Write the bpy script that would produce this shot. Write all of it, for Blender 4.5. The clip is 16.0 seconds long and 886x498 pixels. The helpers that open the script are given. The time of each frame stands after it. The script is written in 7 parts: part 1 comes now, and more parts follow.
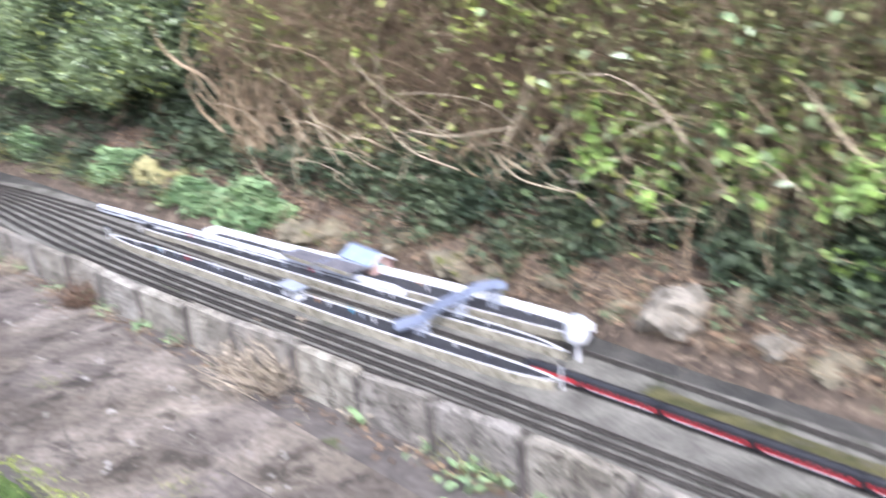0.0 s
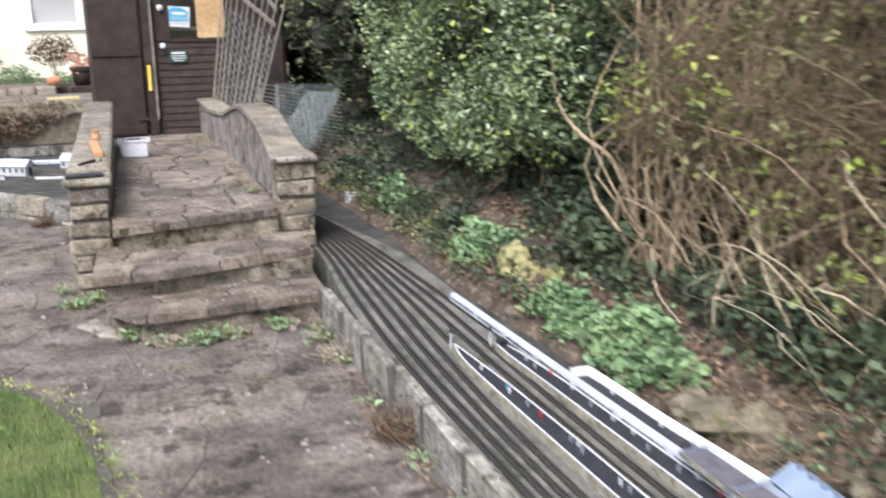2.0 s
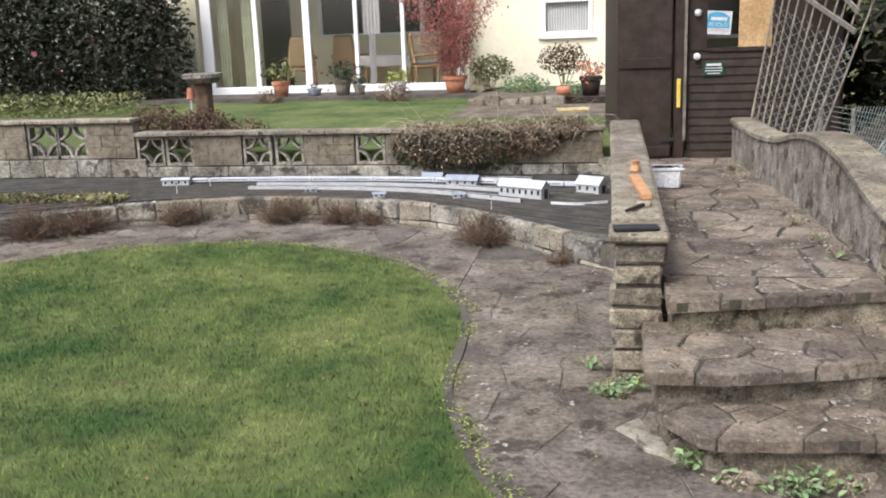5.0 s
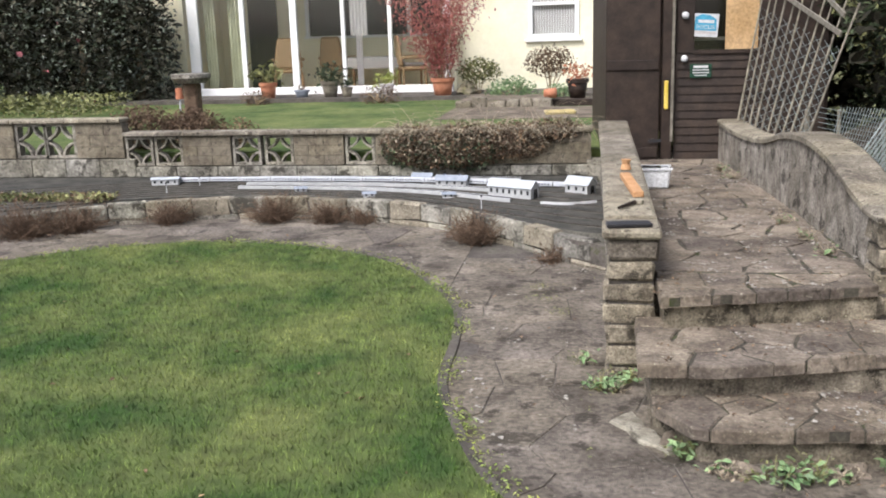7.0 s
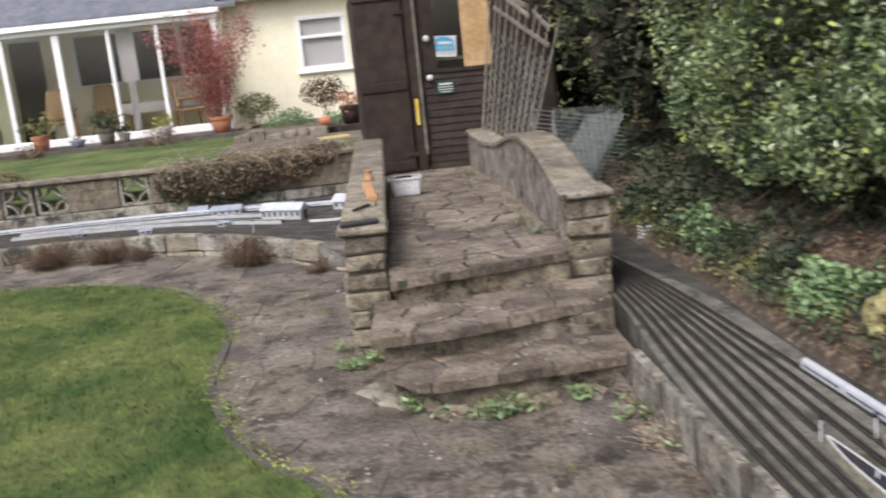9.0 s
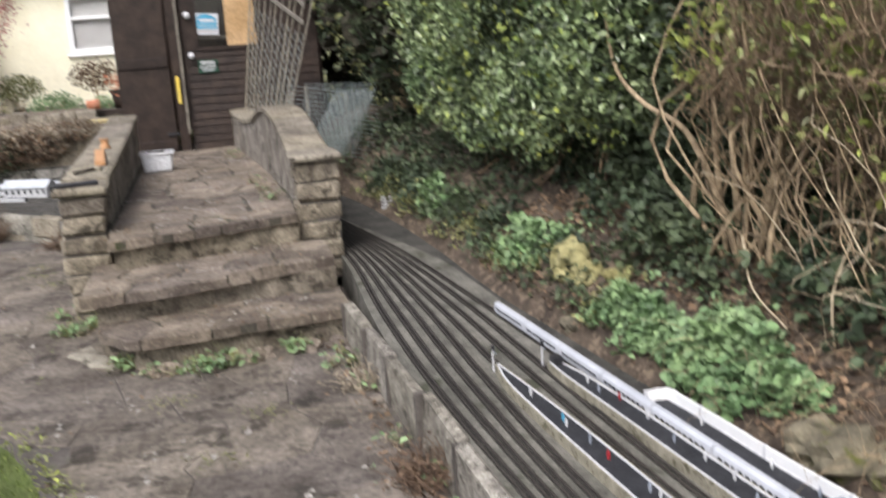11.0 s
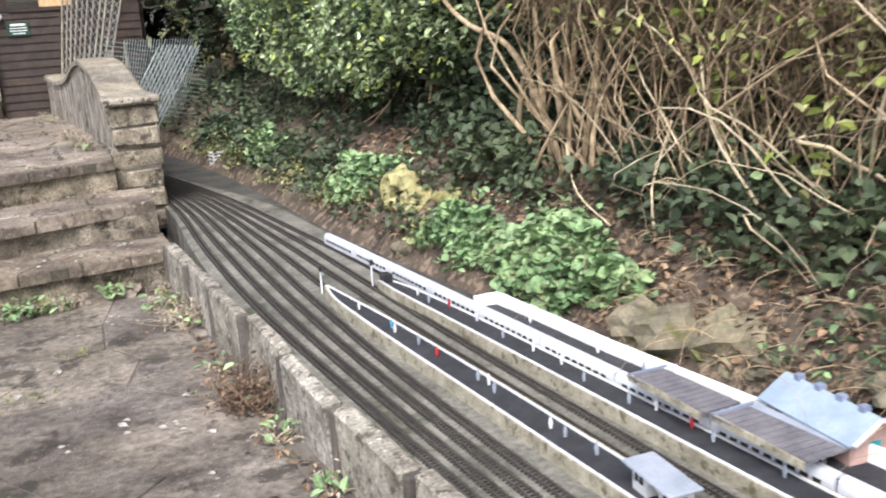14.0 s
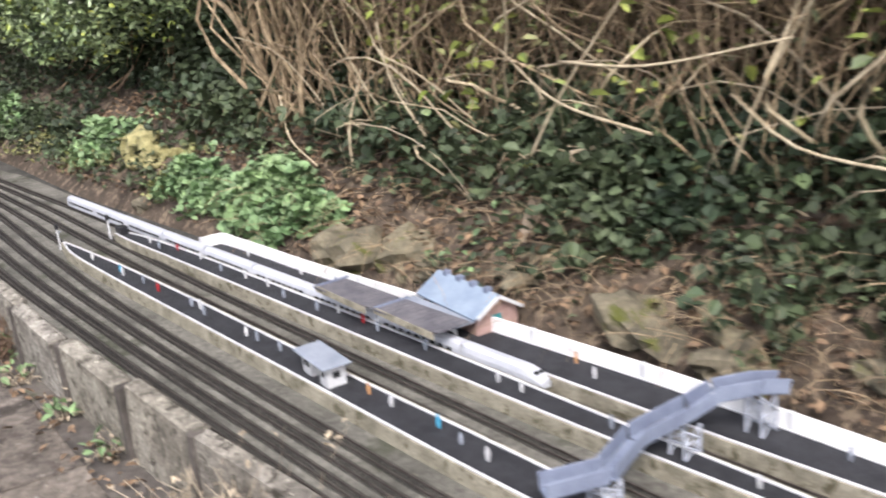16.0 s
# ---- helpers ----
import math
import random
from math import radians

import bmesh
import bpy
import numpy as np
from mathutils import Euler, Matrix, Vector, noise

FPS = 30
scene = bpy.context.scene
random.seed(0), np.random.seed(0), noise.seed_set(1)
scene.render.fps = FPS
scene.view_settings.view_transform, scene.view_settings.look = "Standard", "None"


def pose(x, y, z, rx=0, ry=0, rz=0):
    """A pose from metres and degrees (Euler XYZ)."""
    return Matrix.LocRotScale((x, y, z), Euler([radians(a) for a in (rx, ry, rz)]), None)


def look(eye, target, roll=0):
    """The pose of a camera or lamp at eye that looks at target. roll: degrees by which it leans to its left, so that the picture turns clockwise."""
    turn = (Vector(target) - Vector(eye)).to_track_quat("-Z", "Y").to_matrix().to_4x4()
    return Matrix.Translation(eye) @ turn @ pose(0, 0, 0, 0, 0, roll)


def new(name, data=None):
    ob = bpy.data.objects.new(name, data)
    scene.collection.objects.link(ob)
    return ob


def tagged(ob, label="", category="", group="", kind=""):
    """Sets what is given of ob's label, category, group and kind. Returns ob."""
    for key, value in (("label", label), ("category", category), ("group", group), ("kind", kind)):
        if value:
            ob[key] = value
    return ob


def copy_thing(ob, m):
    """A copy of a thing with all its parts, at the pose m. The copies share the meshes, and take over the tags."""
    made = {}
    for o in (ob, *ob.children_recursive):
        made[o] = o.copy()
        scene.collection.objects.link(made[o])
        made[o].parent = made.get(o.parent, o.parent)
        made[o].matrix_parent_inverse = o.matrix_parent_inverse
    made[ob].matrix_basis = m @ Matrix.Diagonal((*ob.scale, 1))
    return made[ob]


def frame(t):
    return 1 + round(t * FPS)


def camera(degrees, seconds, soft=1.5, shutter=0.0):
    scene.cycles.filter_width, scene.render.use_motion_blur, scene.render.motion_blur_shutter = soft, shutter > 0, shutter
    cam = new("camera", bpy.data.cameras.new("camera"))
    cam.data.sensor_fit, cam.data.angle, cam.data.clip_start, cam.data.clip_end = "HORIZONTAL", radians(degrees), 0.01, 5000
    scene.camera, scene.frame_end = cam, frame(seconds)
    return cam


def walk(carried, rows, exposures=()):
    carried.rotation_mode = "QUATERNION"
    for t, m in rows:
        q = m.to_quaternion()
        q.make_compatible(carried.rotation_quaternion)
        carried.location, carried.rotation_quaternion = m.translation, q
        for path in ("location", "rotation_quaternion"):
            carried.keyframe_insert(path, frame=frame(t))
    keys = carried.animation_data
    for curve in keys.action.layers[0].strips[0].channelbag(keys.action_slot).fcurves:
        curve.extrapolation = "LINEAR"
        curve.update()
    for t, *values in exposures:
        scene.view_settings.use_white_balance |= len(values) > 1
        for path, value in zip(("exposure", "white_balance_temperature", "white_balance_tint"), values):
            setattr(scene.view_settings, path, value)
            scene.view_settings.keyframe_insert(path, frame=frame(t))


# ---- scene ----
cam = camera(49.8, 16.0, soft=1.9, shutter=0.75)
METRES, EYE, TILT, LEAN, TURN = 5.5, 1.6, -2.32, -1.90, -39.3
ROWS = [
    (0.0, 0.0, 0.0, 0.0, -1.92, -15.82, 6.78),
    (0.5, -0.0054, 0.0665, 0.0041, 6.87, -12.76, 6.11),
    (1.0, -0.0213, 0.1365, 0.0027, 12.25, -11.72, 3.44),
    (1.5, -0.0412, 0.2044, 0.007, 15.25, -11.81, 2.68),
    (2.0, -0.0671, 0.2747, 0.0116, 21.69, -11.34, 1.83),
    (2.5, -0.1135, 0.3363, 0.0129, 22.6, -10.31, 1.92),
    (3.0, -0.1755, 0.4006, 0.0171, 28.33, -11.05, 3.61),
    (3.5, -0.2371, 0.4331, 0.0245, 35.68, -7.67, 4.71),
    (4.0, -0.2803, 0.4434, 0.0283, 41.97, -8.13, 2.23),
    (4.5, -0.2891, 0.4371, 0.0282, 49.55, -10.25, 1.49),
    (7.0, -0.2923, 0.4207, 0.0235, 48.57, -10.05, 1.18),
    (7.5, -0.2767, 0.4181, 0.0211, 48.33, -9.39, 1.3),
    (8.0, -0.237, 0.4134, 0.0201, 49.07, -7.56, -0.09),
    (8.5, -0.2022, 0.3973, 0.0217, 44.46, -7.61, 1.24),
    (9.0, -0.1719, 0.3829, 0.0118, 36.49, -9.01, 6.01),
    (9.5, -0.1357, 0.3793, 0.0054, 34.7, -4.33, 5.14),
    (10.0, -0.1048, 0.3835, 0.001, 31.45, -5.27, 4.18),
    (12.5, -0.1174, 0.4287, -0.0763, 17.61, -15.45, 4.75),
    (13.0, -0.117, 0.4263, -0.0779, 16.06, -14.43, 4.1),
    (13.5, -0.1123, 0.4235, -0.0771, 15.56, -12.95, 4.63),
    (14.0, -0.099, 0.4176, -0.0776, 15.55, -11.34, 4.87),
    (14.5, -0.0846, 0.4071, -0.0748, 14.63, -11.05, 5.18),
    (15.0, -0.0778, 0.3962, -0.0786, 11.24, -12.88, 5.99),
    (15.5, -0.0633, 0.3805, -0.0814, 5.16, -14.29, 6.77),
    (16.0, -0.0362, 0.3612, -0.0838, 3.3, -14.83, 6.79),
]
EXPOSURES = [(0.0, 1.82, 5750, 17), (1.0, 1.9, 5750, 16), (1.5, 1.9, 5750, 16), (2.0, 1.28, 6050, 13), (2.5, 1.26, 6100, 11), (3.0, 1.3, 6100, 11), (3.5, 0.98, 6200, 13), (4.0, 0.8, 6300, 12), (4.5, 0.97, 6350, 12), (7.0, 1.0, 6400, 11), (8.0, 1.0, 6400, 12), (9.0, 0.74, 6450, 13), (9.5, 0.74, 6450, 13), (10.0, 0.62, 6500, 14), (11.2, 0.96, 6400, 12), (12.5, 1.25, 6250, 11), (14.5, 1.56, 6350, 12), (15.5, 1.42, 6400, 13), (16.0, 1.24, 6450, 14)]
walk(cam, [(t, pose(0, 0, EYE, TILT, LEAN, TURN) @ pose(METRES * x, METRES * y, METRES * z, 90 + pitch, roll, yaw)) for t, x, y, z, yaw, pitch, roll in ROWS], EXPOSURES)

# ---- world and light ----
world = bpy.data.worlds.new("sky_world")
scene.world = world
world.use_nodes = True
wn = world.node_tree.nodes
sky = wn.new("ShaderNodeTexSky")
sky.sky_type, sky.sun_disc = "NISHITA", False
SUN_ELEV, SUN_ROT = radians(52), radians(211)
sky.sun_elevation, sky.sun_rotation = SUN_ELEV, SUN_ROT
sky.air_density, sky.dust_density, sky.ozone_density = 1.0, 4.0, 0.6
wn["Background"].inputs["Strength"].default_value = 0.13
haze = wn.new("ShaderNodeHueSaturation")
haze.inputs["Saturation"].default_value = 0.5
world.node_tree.links.new(sky.outputs[0], haze.inputs["Color"])
world.node_tree.links.new(haze.outputs[0], wn["Background"].inputs["Color"])
sun = new("sun", bpy.data.lights.new("sun", "SUN"))
sun.data.energy, sun.data.angle, sun.data.color = 1.4, radians(22), (1.0, 0.97, 0.93)
sun.matrix_world = look((-3.2, -0.3, 8.0), (0, 5, 0))


# ---- materials ----
def mat(name, c1, c2, scale=6.0, rough=0.85, metal=0.0, bump=0.0, bscale=60.0, c3=None, spots=0.0, sscale=14.0, island=0.0, obj=0.0, spec=0.35, grain=0.28, speck=None):
    """Two colours mixed by noise at one scale, fine noise at another; spots of a third colour; bump; random shifts per piece."""
    m = bpy.data.materials.new(name)
    m.use_nodes = True
    nt = m.node_tree
    b = nt.nodes["Principled BSDF"]
    b.inputs["Roughness"].default_value, b.inputs["Metallic"].default_value = rough, metal
    b.inputs["Specular IOR Level"].default_value = spec
    co = nt.nodes.new("ShaderNodeTexCoord")
    geo = nt.nodes.new("ShaderNodeNewGeometry")
    link = nt.links.new

    def nz(sc, detail=5.0, rg=0.6):
        n = nt.nodes.new("ShaderNodeTexNoise")
        n.inputs["Scale"].default_value, n.inputs["Detail"].default_value, n.inputs["Roughness"].default_value = sc, detail, rg
        link(geo.outputs["Position"], n.inputs["Vector"])
        return n.outputs["Fac"]

    def ramp(fac, a, z, p=0.35, q=0.65):
        r = nt.nodes.new("ShaderNodeValToRGB")
        r.color_ramp.elements[0].position, r.color_ramp.elements[1].position = p, q
        r.color_ramp.elements[0].color, r.color_ramp.elements[1].color = (*a, 1), (*z, 1)
        link(fac, r.inputs[0])
        return r.outputs[0]

    def mix(fac, a, z, kind="MIX"):
        x = nt.nodes.new("ShaderNodeMix")
        x.data_type, x.blend_type = "RGBA", kind
        for k, v in ((0, fac), (6, a), (7, z)):
            if isinstance(v, (int, float)):
                x.inputs[k].default_value = v
            elif isinstance(v, tuple):
                x.inputs[k].default_value = (*v, 1)
            else:
                link(v, x.inputs[k])
        return x.outputs[2]

    col = ramp(nz(scale), c1, c2)
    fine = ramp(nz(scale * 9, 3), (1 - grain,) * 3, (1 + grain * 0.7,) * 3, 0.3, 0.7)
    col = mix(1.0, col, fine, "MULTIPLY")
    if c3:
        col = mix(ramp(nz(sscale, 4, 0.7), (0, 0, 0), (1, 1, 1), 0.62 - spots, 0.70 - spots), col, c3)
    if speck:
        col = mix(ramp(nz(48, 5, 0.75), (0, 0, 0), (1, 1, 1), 0.60, 0.66), col, speck)
        col = mix(1.0, col, ramp(nz(1.7, 4), (0.72, 0.70, 0.66), (1.22, 1.22, 1.22), 0.36, 0.64), "MULTIPLY")
    for amount, source in ((island, geo.outputs["Random Per Island"]), (obj, None)):
        if amount:
            if source is None:
                source = nt.nodes.new("ShaderNodeObjectInfo").outputs["Random"]
            lo, hi = 1 - amount, 1 + amount
            col = mix(1.0, col, ramp(source, (lo, lo, lo), (hi, hi, hi * 0.92), 0.0, 1.0), "MULTIPLY")
    link(col, b.inputs["Base Color"])
    if bump:
        bp = nt.nodes.new("ShaderNodeBump")
        bp.inputs["Strength"].default_value, bp.inputs["Distance"].default_value = bump, 0.01
        link(nz(bscale, 6, 0.7), bp.inputs["Height"])
        link(bp.outputs[0], b.inputs["Normal"])
    return m


M = {
    "paving": mat("paving_stone", (0.103, 0.088, 0.078), (0.237, 0.207, 0.186), 4, 0.85, bump=1.0, bscale=70, c3=(0.055, 0.047, 0.041), spots=0.085, sscale=5, obj=0.15, grain=0.5, speck=(0.30, 0.28, 0.25)),
    "mossjoint": mat("dark_mossy_joint", (0.04, 0.036, 0.03), (0.095, 0.086, 0.068), 9, 0.97, bump=0.6, c3=(0.05, 0.06, 0.022), spots=0.06, sscale=6),
    "joint": mat("mortar_joint", (0.06, 0.053, 0.048), (0.135, 0.12, 0.108), 5, 0.95, bump=0.6, c3=(0.065, 0.075, 0.032), spots=0.03, sscale=5),
    "slab": mat("step_slab", (0.105, 0.085, 0.075), (0.25, 0.212, 0.184), 6, 0.88, bump=1.0, bscale=45, c3=(0.07, 0.059, 0.051), spots=0.02, sscale=11, obj=0.26, grain=0.4, speck=(0.36, 0.33, 0.28)),
    "stone": mat("garden_stone", (0.115, 0.098, 0.082), (0.295, 0.26, 0.218), 11, 0.93, bump=1.0, bscale=45, c3=(0.05, 0.043, 0.035), spots=0.09, sscale=12, obj=0.2, grain=0.5, speck=(0.38, 0.35, 0.28)),
    "cap": mat("coping_stone", (0.15, 0.13, 0.11), (0.32, 0.29, 0.245), 8, 0.92, bump=0.9, bscale=50, c3=(0.07, 0.06, 0.05), spots=0.06, sscale=16, obj=0.12, grain=0.4, speck=(0.42, 0.39, 0.33)),
    "concrete": mat("weathered_concrete", (0.15, 0.138, 0.125), (0.37, 0.347, 0.318), 12, 0.93, bump=1.0, bscale=55, c3=(0.07, 0.063, 0.054), spots=0.08, sscale=26, obj=0.08, grain=0.5, speck=(0.52, 0.49, 0.43)),
    "bed": mat("trackbed_felt", (0.092, 0.089, 0.077), (0.195, 0.187, 0.163), 7, 0.95, bump=0.6, bscale=90, c3=(0.055, 0.058, 0.04), spots=0.05, sscale=4, grain=0.4),
    # much darker tone of the trackbed colour, with a few grey spots
    "darkbed": mat("dark_trackbed_felt", (0.028, 0.028, 0.026), (0.075, 0.072, 0.064), 5, 0.95, bump=0.5, bscale=60, c3=(0.11, 0.10, 0.085), spots=0.0, sscale=3),
    "sleeper": mat("sleeper_plastic", (0.016, 0.015, 0.014), (0.034, 0.031, 0.028), 30, 0.8),
    "rail": mat("rail_metal", (0.055, 0.047, 0.042), (0.11, 0.098, 0.088), 40, 0.55, metal=0.4),
    "asphalt": mat("platform_black", (0.018, 0.019, 0.023), (0.035, 0.036, 0.042), 20, 0.75, bump=0.2, bscale=200),
    "cream": mat("platform_edge_cream", (0.20, 0.185, 0.14), (0.38, 0.35, 0.275), 18, 0.8, c3=(0.10, 0.09, 0.055), spots=0.07, sscale=30),
    "white": mat("white_paint", (0.50, 0.51, 0.54), (0.64, 0.65, 0.67), 14, 0.5, grain=0.1),
    "soil": mat("bank_soil", (0.036, 0.027, 0.021), (0.112, 0.086, 0.064), 6, 0.97, bump=1.0, bscale=40, c3=(0.20, 0.155, 0.11), spots=0.09, sscale=22),
    "moss": mat("moss_strip", (0.055, 0.058, 0.022), (0.125, 0.115, 0.05), 12, 0.97, bump=1.0, bscale=80, c3=(0.10, 0.09, 0.075), spots=0.07, sscale=9),
    "grass": mat("lawn_blades", (0.036, 0.092, 0.016), (0.205, 0.245, 0.08), 1.3, 0.75, island=0.55, grain=0.5),
    "turf": mat("lawn_turf", (0.035, 0.075, 0.016), (0.14, 0.165, 0.055), 1.3, 0.95, bump=0.8, bscale=120),
    "earth": mat("garden_earth", (0.09, 0.10, 0.04), (0.14, 0.14, 0.06), 2, 0.97, bump=0.6, bscale=20),
    "brownwood": mat("brown_stained_wood", (0.019, 0.012, 0.010), (0.043, 0.028, 0.022), 9, 0.6, bump=0.3, bscale=60, obj=0.15),
    "greywood": mat("weathered_grey_wood", (0.15, 0.135, 0.115), (0.30, 0.275, 0.235), 12, 0.9, bump=0.4, obj=0.25),
    "tanboard": mat("tan_board", (0.42, 0.27, 0.13), (0.52, 0.35, 0.19), 5, 0.7),
    "felt": mat("roof_felt", (0.10, 0.12, 0.13), (0.17, 0.19, 0.20), 8, 0.9, bump=0.3),
    "render": mat("cream_render", (0.81, 0.765, 0.58), (0.88, 0.84, 0.67), 2, 0.9, bump=0.2, bscale=120, grain=0.05),
    "tile": mat("roof_tile", (0.13, 0.085, 0.065), (0.21, 0.14, 0.105), 3, 0.9, bump=0.4, obj=0.12),
    "slate": mat("lead_roof", (0.11, 0.12, 0.15), (0.17, 0.18, 0.21), 4, 0.7),
    "upvc": mat("white_plastic_frame", (0.82, 0.83, 0.84), (0.86, 0.86, 0.87), 4, 0.35, grain=0.03),
    "bark": mat("shrub_bark", (0.18, 0.133, 0.088), (0.45, 0.345, 0.24), 25, 0.9, island=0.45, bump=0.3),
    "palebark": mat("pale_twig_bark", (0.34, 0.275, 0.195), (0.54, 0.46, 0.35), 25, 0.85, island=0.2),
    "leaf_light": mat("light_green_leaf", (0.095, 0.155, 0.072), (0.31, 0.38, 0.205), 2.5, 0.33, island=0.5, spec=0.7),
    # green of ivy and evergreens; also painted as shade inside lighter bushes
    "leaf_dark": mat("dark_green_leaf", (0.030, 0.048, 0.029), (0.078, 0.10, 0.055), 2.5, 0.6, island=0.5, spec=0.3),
    "leaf_yellow": mat("yellow_green_leaf", (0.17, 0.24, 0.05), (0.34, 0.37, 0.10), 3, 0.45, island=0.35, spec=0.5),
    "leaf_olive": mat("olive_leaf", (0.115, 0.13, 0.052), (0.25, 0.25, 0.115), 2, 0.5, island=0.45),
    "leaf_fresh": mat("fresh_green_leaf", (0.11, 0.19, 0.09), (0.235, 0.335, 0.175), 6, 0.5, island=0.35),
    "leaf_dead": mat("dead_leaf", (0.085, 0.054, 0.036), (0.25, 0.17, 0.115), 8, 0.8, island=0.5),
    "leaf_red": mat("red_acer_leaf", (0.30, 0.085, 0.085), (0.47, 0.19, 0.18), 4, 0.6, island=0.3),
    # near-black colour standing in for the shade deep inside hedges and trees
    "core_shade": mat("hedge_shade", (0.022, 0.022, 0.016), (0.06, 0.055, 0.038), 5, 1.0, bump=1.0, bscale=25),
    "red": mat("red_livery", (0.34, 0.022, 0.03), (0.42, 0.032, 0.04), 10, 0.4, grain=0.06),
    "black": mat("black_livery", (0.018, 0.018, 0.022), (0.03, 0.03, 0.034), 10, 0.4),
    "silver": mat("pale_livery", (0.43, 0.45, 0.50), (0.52, 0.54, 0.59), 10, 0.35, grain=0.05),
    "dark": mat("dark_window", (0.015, 0.017, 0.02), (0.03, 0.032, 0.036), 10, 0.2),
    "blueroof": mat("blue_grey_card_roof", (0.20, 0.255, 0.34), (0.26, 0.325, 0.41), 15, 0.7, grain=0.07),
    "greyroof": mat("grey_card_roof", (0.21, 0.24, 0.29), (0.29, 0.32, 0.38), 15, 0.7, grain=0.08),
    "violetgrey": mat("canopy_grey", (0.10, 0.098, 0.115), (0.17, 0.165, 0.18), 25, 0.6),
    "brick": mat("model_brick", (0.33, 0.21, 0.19), (0.44, 0.30, 0.27), 60, 0.8),
    "bridge": mat("bridge_blue_grey", (0.15, 0.175, 0.25), (0.21, 0.245, 0.33), 20, 0.55, grain=0.08),
    "paleiron": mat("pale_blue_grey_lattice", (0.30, 0.33, 0.40), (0.40, 0.43, 0.50), 20, 0.5, grain=0.08),
    "palecard": mat("pale_card_roof", (0.36, 0.39, 0.43), (0.48, 0.51, 0.55), 18, 0.7, grain=0.12),
    "panelstone": mat("pebbled_panel_stone", (0.135, 0.115, 0.092), (0.25, 0.22, 0.178), 14, 0.95, bump=1.0, bscale=60, c3=(0.075, 0.065, 0.055), spots=0.06, sscale=20, obj=0.08, grain=0.5, speck=(0.36, 0.33, 0.28)),
    "basestone": mat("stained_grey_block", (0.135, 0.128, 0.116), (0.36, 0.345, 0.315), 4, 0.94, bump=0.9, bscale=50, c3=(0.06, 0.056, 0.05), spots=0.10, sscale=5, obj=0.2, grain=0.45, speck=(0.42, 0.40, 0.36)),
    "drywood": mat("bleached_wood", (0.26, 0.19, 0.13), (0.46, 0.39, 0.31), 25, 0.9, bump=0.5),
    "parapetstone": mat("grey_rubble_stone", (0.15, 0.133, 0.115), (0.37, 0.338, 0.30), 7, 0.94, bump=1.0, bscale=40, c3=(0.06, 0.053, 0.044), spots=0.07, sscale=8, grain=0.55, speck=(0.44, 0.41, 0.36)),
    "chalk": mat("off_white_card", (0.36, 0.37, 0.385), (0.48, 0.49, 0.50), 12, 0.7, grain=0.15),
    "paleyellow": mat("faded_yellow_plastic", (0.50, 0.42, 0.20), (0.60, 0.51, 0.28), 8, 0.5),
    "signgreen": mat("dark_green_sign", (0.008, 0.035, 0.022), (0.014, 0.055, 0.034), 8, 0.4),
    "borderearth": mat("brown_border_earth", (0.085, 0.065, 0.05), (0.21, 0.175, 0.14), 4, 0.97, bump=1.0, bscale=25, c3=(0.09, 0.10, 0.045), spots=0.04, sscale=5),
    "leaf_camellia": mat("glossy_camellia_leaf", (0.055, 0.07, 0.055), (0.16, 0.185, 0.145), 1.2, 0.32, island=0.5, spec=0.7),
    "paleflint": mat("pale_lichened_rock", (0.14, 0.125, 0.098), (0.33, 0.30, 0.25), 14, 0.95, bump=1.0, bscale=40, c3=(0.13, 0.115, 0.09), spots=0.08, sscale=16),
    "terracotta": mat("terracotta", (0.42, 0.16, 0.09), (0.52, 0.23, 0.14), 8, 0.8),
    "clearbox": mat("milky_plastic", (0.66, 0.68, 0.72), (0.75, 0.77, 0.8), 6, 0.3),
    "wicker": mat("wicker", (0.30, 0.19, 0.10), (0.42, 0.28, 0.16), 30, 0.7, bump=0.6),
    "cloth": mat("pale_cloth", (0.50, 0.47, 0.47), (0.60, 0.57, 0.56), 5, 0.9),
    "teal": mat("teal_print", (0.03, 0.22, 0.25), (0.05, 0.30, 0.33), 8, 0.5),
    "blue": mat("blue_print", (0.05, 0.28, 0.45), (0.08, 0.36, 0.55), 8, 0.4),
    "yellow": mat("yellow_paint", (0.65, 0.48, 0.08), (0.72, 0.56, 0.14), 8, 0.5),
    "wire": mat("galvanised_wire", (0.20, 0.24, 0.24), (0.34, 0.38, 0.38), 20, 0.5, metal=0.4),
    "orange": mat("wood_offcut", (0.42, 0.22, 0.10), (0.52, 0.30, 0.16), 12, 0.8),
}
glass = bpy.data.materials.new("window_glass")
glass.use_nodes = True
g = glass.node_tree.nodes["Principled BSDF"]
g.inputs["Base Color"].default_value, g.inputs["Roughness"].default_value, g.inputs["Transmission Weight"].default_value = (0.9, 0.93, 0.93, 1), 0.02, 1.0
M["glass"] = glass


# ---- building helpers ----
def root(name, label, category, loc=(0, 0, 0), rz=0.0, group="", kind=""):
    ob = new(name)
    ob.empty_display_size = 0.05
    ob.matrix_basis = pose(*loc, 0, 0, rz)
    return tagged(ob, label, category, group, kind)


def part(name, bm, material, parent=None, label="", smooth=False):
    me = bpy.data.meshes.new(name)
    bmesh.ops.recalc_face_normals(bm, faces=bm.faces)
    bm.to_mesh(me)
    bm.free()
    for one in material if isinstance(material, (list, tuple)) else [material]:
        me.materials.append(one)
    if smooth:
        me.shade_smooth()
    ob = new(name, me)
    ob.parent = parent
    return tagged(ob, label)


